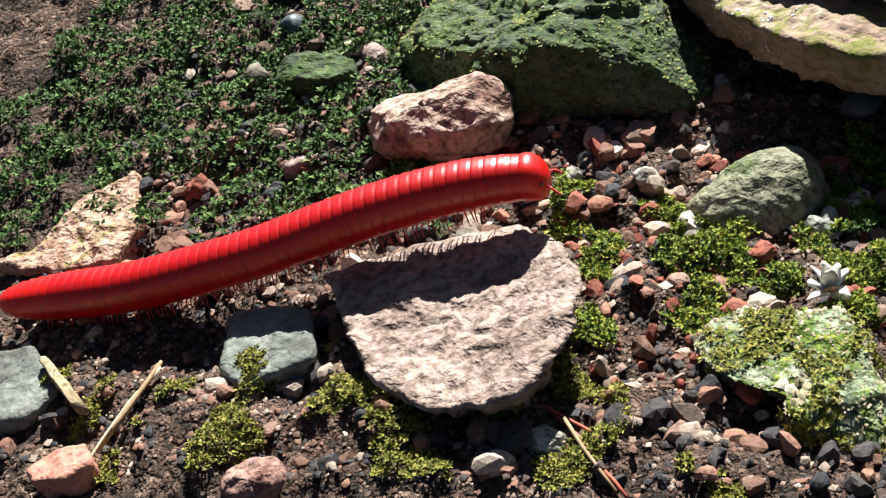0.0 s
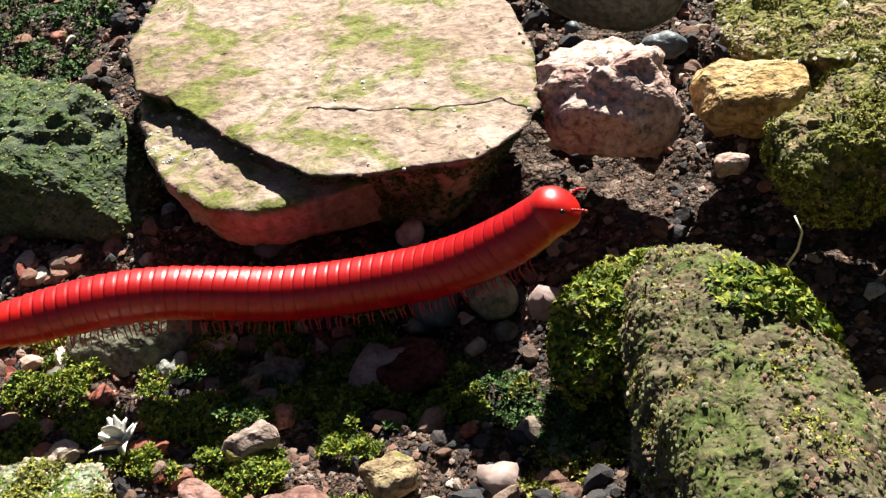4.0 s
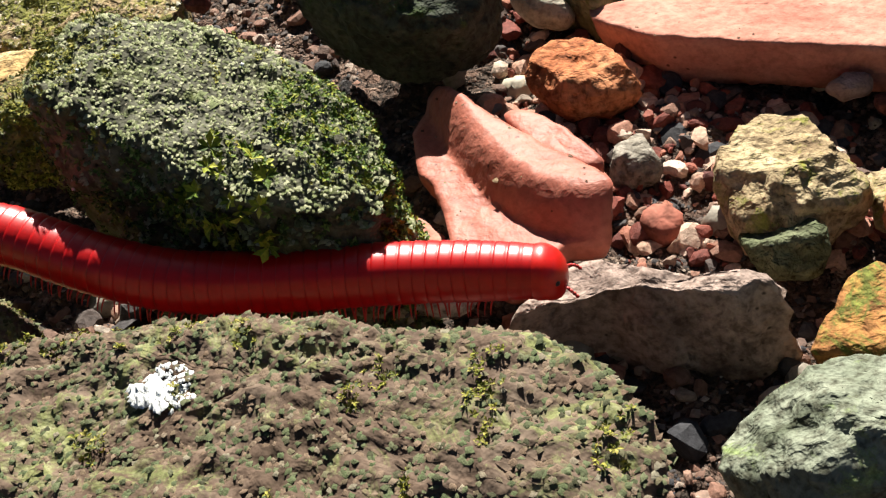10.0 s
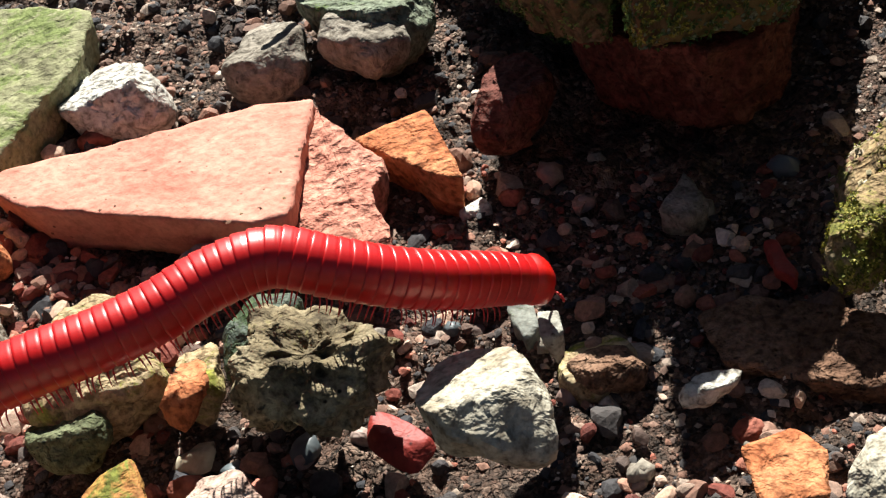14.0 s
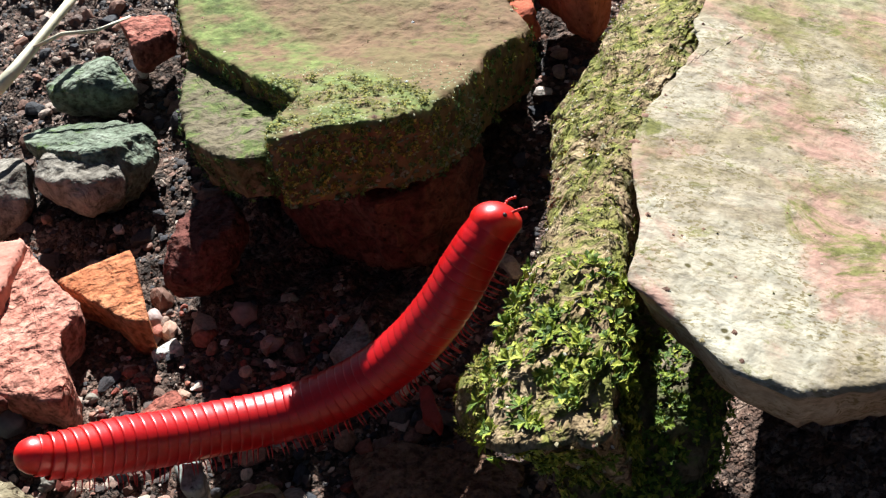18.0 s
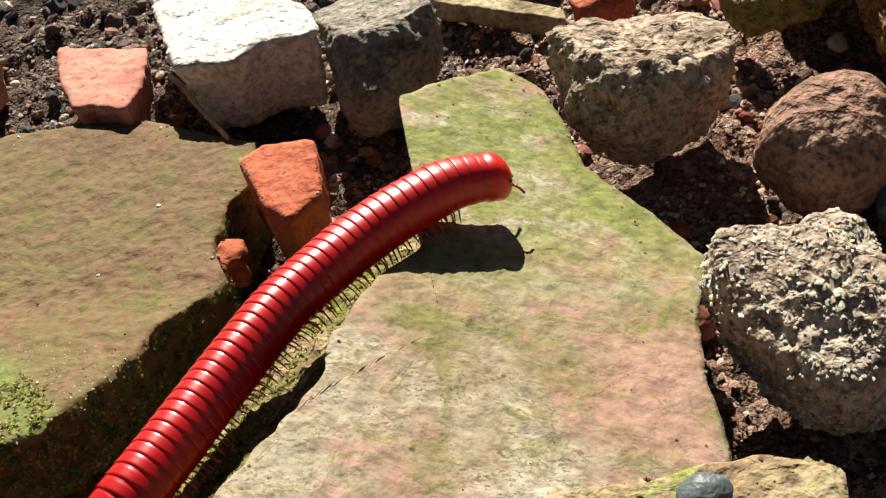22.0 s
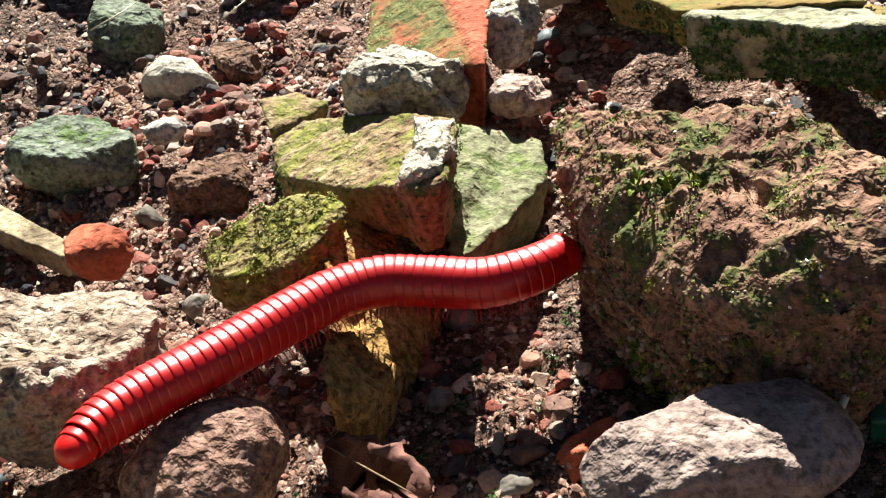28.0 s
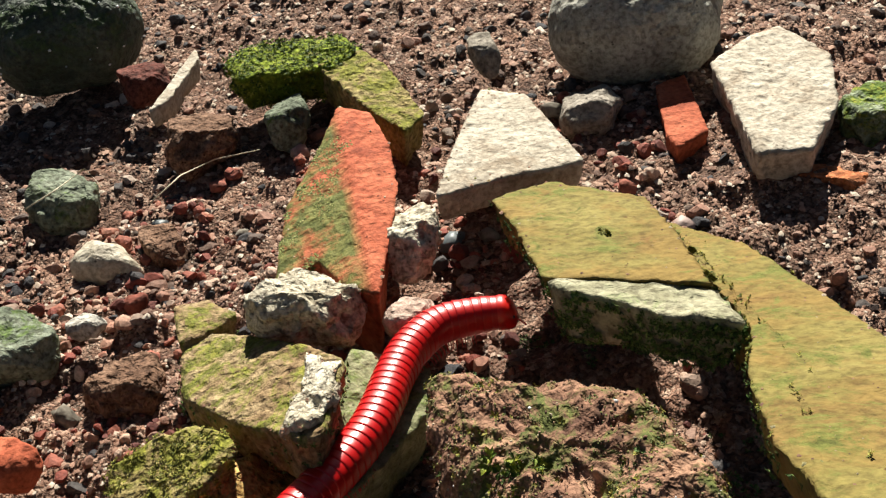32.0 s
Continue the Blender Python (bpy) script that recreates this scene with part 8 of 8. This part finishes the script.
def crack_in(label, pts):
    """A thin dark crack along the top of a stone."""
    ob = stone_named(label)
    bm = bmesh.new()
    rows = []
    for k in range(len(pts) * 6 - 5):
        a, b = pts[k // 6], pts[min(len(pts) - 1, k // 6 + 1)]
        p = Vector(a).lerp(Vector(b), (k % 6) / 6)
        p.y += 0.35 * noise.noise(p / 1.7)
        hit, place, nrm, _ = ob.ray_cast((p * MM) + Vector((0, 0, 0.01)) - ob.location, Vector((0, 0, -1)))
        if hit:
            c = place + Vector((0, 0, 0.00006))
            w = 0.00016 * (1 + 0.7 * noise.noise(p / 1.1)) + 0.00003
            rows.append([bm.verts.new(c + v) for v in (Vector((0, -w, 0)), Vector((0, 0, 0.00003)), Vector((0, w, 0)), Vector((0, 0, -0.0004)))])
    for a, b in zip(rows, rows[1:]):
        for i in range(4):
            bm.faces.new((a[i], a[(i + 1) % 4], b[(i + 1) % 4], b[i]))
    part("crack", bm, CRACK, ob, "thin dark crack")


CRACK = plain_mat("crack", (0.035, 0.018, 0.012), 0.9, 0.3, 900)
crack_in("large sunlit flagstone with yellow-green algae stains", [(-8.0, -32.9, 15), (-3.2, -33.2, 15), (2.7, -33.7, 15), (9.6, -33.1, 15), (14.5, -31.8, 15), (17.7, -30.3, 15), (20.2, -31.8, 15), (22.6, -33.2, 15)])

strand("root", "thin dry root fibre on gravel", ROOT, [(-42.0, -102.1, 7.0), (-39.4, -105.7, 7.0), (-37.1, -108.5, 7.0), (-34.9, -111.1, 7.0)], .22)
strand("twig", "thin brown twig lying on a slab", TWIG, [(237.4, 76.4, 1.6), (240.0, 72.5, 1.1), (242.6, 67.2, 0.3), (247.9, 58.5, -1.7)], .55)
strand("dry_straw", "thin dry grass stem over soil", STRAW, [(318.4, 147.0, 1.0), (323.1, 157.4, 1.0), (329.5, 163.0, 1.0), (338.9, 165.5, 1.0)], .16)
strand("dry_grass", "pale dry grass blade", PALE_BLADE, [(411.7, 38.6, 9.0), (408.9, 30.1, 9.0), (406.3, 21.6, 9.0), (404.3, 15.4, 9.0)], .55)
strand("dry_grass", "pale dry grass blade leaning on stone", PALE_BLADE, [(406.4, 31.6, 5.0), (403.0, 27.0, 5.0), (398.9, 19.8, 5.0)], .55)
strand("root", "pale root thread on moss", STRAW, [(-92.7, -97.9, 11.0), (-94.5, -103.2, 11.0), (-95.4, -109.1, 11.0), (-95.8, -115.5, 11.0)], .2)
strand("root", "fine dark root in soil", ROOT, [(-31.9, -92.5, 3.0), (-31.4, -98.7, 3.0), (-31.4, -102.4, 3.0), (-28.2, -105.2, 3.0), (-22.4, -108.1, 3.0)], .12)
strand("dry_straw", "thin straw across a green stone", STRAW, [(293.0, 148.2, 1.5), (297.7, 155.2, 1.5), (301.9, 163.1, 1.5), (307.2, 154.7, 1.5)], .16)


strand("twig", "pale weathered twig lying on stones", STRAW, [(166.8, 21.9, 2.0), (170.7, 29.8, 3.0), (173.4, 36.1, 4.0), (175.3, 44.8, 4.0), (176.4, 56.3, 3.0)], 1.1)
strand("twig", "thin forked twig beside a pale twig", STRAW, [(173.0, 33.5, 4.0), (177.5, 35.5, 4.5), (183.1, 35.4, 4.0), (187.5, 40.2, 3.0)], 0.35)
strand("dry_grass", "withered grey grass stem among gravel", ROOT, [(-96.3, -109.9, 10.0), (-94.3, -105.7, 11.0), (-93.2, -101.9, 11.5), (-93.1, -97.0, 11.0)], 0.35)
strand("root", "red root thread among gravel", ROOT_RED, [(-43.2, -101.3, 6.5), (-40.5, -103.9, 6.5), (-38.1, -107.1, 6.5), (-35.6, -109.4, 6.5), (-33.9, -111.4, 6.5)], 0.3)
strand("root", "fine red root beside gravel", ROOT_RED, [(-45.2, -99.7, 6.0), (-41.7, -101.6, 6.0), (-38.3, -103.5, 6.0), (-35.0, -105.6, 6.0)], 0.2)
strand("moss_thread", "thin green moss thread against a boulder", STRAW, [(53.9, -52.7, 4.0), (55.2, -52.5, 6.0), (55.8, -52.0, 8.0), (55.0, -50.5, 9.0)], 0.14)


# ---- millipede ----
def shell_mat(name, colour):
    """Smooth waxy shell: red gloss, and a little light that passes under the skin."""
    m = plain_mat(name, colour, 0.42, 0.15, 900, coat=0.75, bump=0.00006, gleam=0.3)
    bsdf = m.node_tree.nodes["Principled BSDF"]
    bsdf.inputs["Specular Tint"].default_value = (1.0, 0.5, 0.5, 1)
    bsdf.inputs["Coat Roughness"].default_value = 0.27
    bsdf.inputs["Subsurface Weight"].default_value = 0.35
    bsdf.inputs["Subsurface Radius"].default_value = (1.0, 0.12, 0.08)
    bsdf.inputs["Subsurface Scale"].default_value = 0.002
    return m


SHELL = shell_mat("shell", (0.50, 0.003, 0.004))
SHELL_BRIGHT = shell_mat("shell_bright", (0.62, 0.008, 0.004))
LEG_SKIN = plain_mat("leg_skin", (0.55, 0.03, 0.025), 0.45, 0.2, 900)
EYE_DARK = plain_mat("eye_dark", (0.02, 0.008, 0.008), 0.3, 0.2, 900)
RINGS, PITCH, RADIUS = 50, 1.36, 3.22


def turned(bm, profile, sides=32, close_back=False, close_front=False):
    """A body of revolution along x from (x, radius) in millimetres."""
    loops = []
    for x, r in profile:
        loops.append([bm.verts.new((x * MM, math.copysign(abs(math.cos(t)) ** 0.88, math.cos(t)) * r * 0.97 * MM, math.copysign(abs(math.sin(t)) ** 0.88, math.sin(t)) * r * 0.97 * MM)) for t in (2 * math.pi * i / sides for i in range(sides))])
    for a, b in zip(loops, loops[1:]):
        for i in range(sides):
            bm.faces.new((a[i], b[i], b[(i + 1) % sides], a[(i + 1) % sides]))
    if close_back:
        bm.faces.new(loops[0])
    if close_front:
        bm.faces.new(loops[-1][::-1])


def ring_mesh(scale, bright=False):
    bm = bmesh.new()
    turned(bm, [(x, r * RADIUS * scale) for x, r in
                ((-0.86, 0.962), (-0.82, 0.981), (-0.75, 0.995), (-0.66, 1.002), (-0.52, 1.0), (-0.2, 0.99), (0.1, 0.983), (0.3, 0.978), (0.38, 0.968), (0.46, 0.965), (0.8, 0.945), (1.15, 0.90), (1.2, 0.82))], 36)
    me = bpy.data.meshes.new("ring")
    bm.to_mesh(me)
    bm.free()
    me.materials.append(SHELL_BRIGHT if bright else SHELL)
    me.polygons.foreach_set("use_smooth", [True] * len(me.polygons))
    return me


def leg_mesh(scale):
    """A thin jointed leg that reaches out and down from the underside."""
    bm = bmesh.new()
    pts = [Vector((0, 0, 0)), Vector((0, 0.8, 0.2)), Vector((0, 1.45, 0.0)), Vector((0, 1.8, -0.6)), Vector((0, 2.0, -1.2)), Vector((0, 2.05, -1.7))]
    radii = [0.15, 0.15, 0.13, 0.11, 0.08, 0.03]
    loops = []
    for k, (p, r) in enumerate(zip(pts, radii)):
        way = (pts[min(k + 1, 5)] - pts[max(k - 1, 0)]).normalized()
        s = way.cross(Vector((1, 0, 0))).normalized()
        loops.append([bm.verts.new((p * scale + (Vector((1, 0, 0)) * math.cos(t) + s * math.sin(t)) * r * scale) * MM) for t in (i * math.pi / 3 for i in range(6))])
    for a, b in zip(loops, loops[1:]):
        for i in range(6):
            bm.faces.new((a[i], b[i], b[(i + 1) % 6], a[(i + 1) % 6]))
    bm.faces.new(loops[0])
    bm.faces.new(loops[-1][::-1])
    me = bpy.data.meshes.new("leg")
    bm.to_mesh(me)
    bm.free()
    me.materials.append(LEG_SKIN)
    me.polygons.foreach_set("use_smooth", [True] * len(me.polygons))
    return me


def girth(i):
    """Relative thickness of ring i, counted from the head."""
    if i < 4:
        return (0.86, 0.90, 0.92, 0.94)[i]
    if i > RINGS - 9:
        return (1.0, 0.99, 0.975, 0.955, 0.93, 0.90, 0.86, 0.80, 0.70)[i - (RINGS - 9)]
    return min(1.0, 0.94 + 0.006 * i)


def build_millipede():
    body = tagged(new("millipede"), "glossy red millipede crawling over stones", "millipede")
    meshes, legs, rings = {}, {}, []
    for i in range(RINGS):
        g = round(girth(i), 3)
        bright = i > RINGS - 6
        if (g, bright) not in meshes:
            meshes[g, bright] = ring_mesh(g, bright)
        ring = new("body_ring", meshes[g, bright])
        ring.parent = body
        rings.append(ring)
        if 2 < i < RINGS - 3:
            lg = round(0.78 * g, 2)
            if lg not in legs:
                legs[lg] = leg_mesh(lg)
            for pair in (-0.34, 0.34):
                for side in (1, -1):
                    leg = new("leg", legs[lg])
                    leg.parent = ring
                    leg["swing"] = (i * 2 + (pair > 0)) * 0.42
                    leg.matrix_basis = pose(pair * MM, side * 0.75 * g * RADIUS * 0.45 * MM, -0.86 * g * RADIUS * MM, 0, 0, 0 if side > 0 else 180)
    head = new("head")
    head.parent = body
    bm = bmesh.new()
    turned(bm, [(x, r * RADIUS) for x, r in ((-1.2, 0.84), (-0.6, 0.885), (0.0, 0.87), (0.55, 0.84), (1.05, 0.78), (1.5, 0.67), (1.85, 0.52), (2.1, 0.33), (2.2, 0.12))], 36, False, True)
    for v in bm.verts:
        if v.co.x > 0:
            v.co.z -= v.co.x * 0.32
    bm_ob = part("head_shield", bm, SHELL_BRIGHT, head)
    for side in (1, -1):
        bm = bmesh.new()
        last = Vector((1.5, side * 1.0, -0.6))
        for k in range(6):
            way = Vector((0.75, side * (0.75 - 0.14 * k), 0.15 - 0.22 * k)).normalized() * 0.42
            loops = []
            for p, r in ((last, 0.12), (last + way * 0.6, 0.19), (last + way, 0.14)):
                s = way.orthogonal().normalized()
                o = way.cross(s).normalized()
                loops.append([bm.verts.new((p + (s * math.cos(t) + o * math.sin(t)) * r) * MM) for t in (i * math.pi / 4 for i in range(8))])
            for a, b in zip(loops, loops[1:]):
                for i in range(8):
                    bm.faces.new((a[i], a[(i + 1) % 8], b[(i + 1) % 8], b[i]))
            bm.faces.new(loops[0][::-1])
            bm.faces.new(loops[-1])
            last = last + way * 0.95
        part("antenna", bm, LEG_SKIN, head, "beaded red antenna")
        bm = bmesh.new()
        bmesh.ops.create_icosphere(bm, subdivisions=2, radius=0.34 * MM)
        eye = part("eye", bm, EYE_DARK, head, "small dark eye patch")
        eye.location = Vector((1.25, side * 1.95, 0.35)) * MM
    tail = new("tail_plate")
    tail.parent = body
    bm = bmesh.new()
    turned(bm, [(x, r * RADIUS) for x, r in ((-2.0, 0.1), (-1.85, 0.28), (-1.5, 0.43), (-1.0, 0.54), (-0.4, 0.62), (0.4, 0.64))], 32, True)
    part("anal_valve", bm, SHELL_BRIGHT, tail)
    return body, rings, head, tail


MILLIPEDE, MILLI_RINGS, MILLI_HEAD, MILLI_TAIL = build_millipede()


# Spine of the animal, head to tail, in millimetres, by seconds.


# ---- the crawl ----
def smooth_line(pts, steps=10):
    out = []
    p = [pts[0] * 2 - pts[1], *pts, pts[-1] * 2 - pts[-2]]
    for i in range(1, len(p) - 2):
        for k in range(steps):
            f = k / steps
            a, b, c, d = p[i - 1:i + 3]
            out.append(0.5 * (2 * b + (c - a) * f + (2 * a - 5 * b + 4 * c - d) * f * f + (3 * b - a - 3 * c + d) * f ** 3))
    return out + [pts[-1]]


def upward(p):
    """The way the back faces: it leans over while the animal climbs the bank."""
    x, y, z = p
    f = float(np.interp(x, [236, 246, 262, 276], [0, 1, 1, 0])) * (1 if y < 0 else 0)
    return Vector((-0.75 * f, 0.1 * f, 1)).normalized()


STRETCH = ((0, 2, 5, 6, 7, 15, 18, 20, 23, 28, 29, 30, 32), (1.06, 1.05, 1.03, 1.05, 1.0, 1.0, 0.94, 0.965, 0.965, 0.955, 1.0, 1.08, 1.06))


def body_frames(spine, t):
    """Poses along the spine, from the head backwards, at even steps of arc."""
    line = smooth_line([Vector(p) for p in spine])
    first = line[0] - line[3]
    line = [line[0] + first.normalized() * 0.01] + line
    arc = [0.0]
    for a, b in zip(line, line[1:]):
        arc.append(arc[-1] + (b - a).length)
    xs = [np.array([v[k] for v in line]) for k in range(3)]

    def at(s):
        if s > arc[-1]:
            return line[-1] + (line[-1] - line[-5]).normalized() * (s - arc[-1])
        return Vector([float(np.interp(s, arc, c)) for c in xs])

    pitch = PITCH * float(np.interp(t, *STRETCH))
    out = []
    for s in [1.6] + [3.0 + pitch * i for i in range(RINGS)] + [3.0 + pitch * RINGS - 0.2]:
        p = at(s)
        way = (at(max(0, s - 1.6)) - at(s + 1.6)).normalized()
        up = upward(p)
        side = up.cross(way).normalized()
        up = way.cross(side)
        m = Matrix((way, side, up)).transposed().to_4x4()
        m.translation = p * MM
        out.append(m)
    return out


def motions():
    frames = [(t, body_frames(spine, t)) for t, spine in BODY]
    for k, ob in enumerate([MILLI_HEAD, *MILLI_RINGS, MILLI_TAIL]):
        walk(ob, [(t, f[k]) for t, f in frames])
    for i, ring in enumerate(MILLI_RINGS):
        for leg in ring.children:
            rest, phase = leg.matrix_basis.copy(), leg["swing"]
            del leg["swing"]
            rows = []
            for n in range(0, 65):
                t = n / 2
                a = t * 5.2 - phase
                rows.append((t, rest @ pose(0, 0, 0, 7 * math.cos(a), 0, 20 * math.sin(a))))
            walk(leg, rows)


motions()
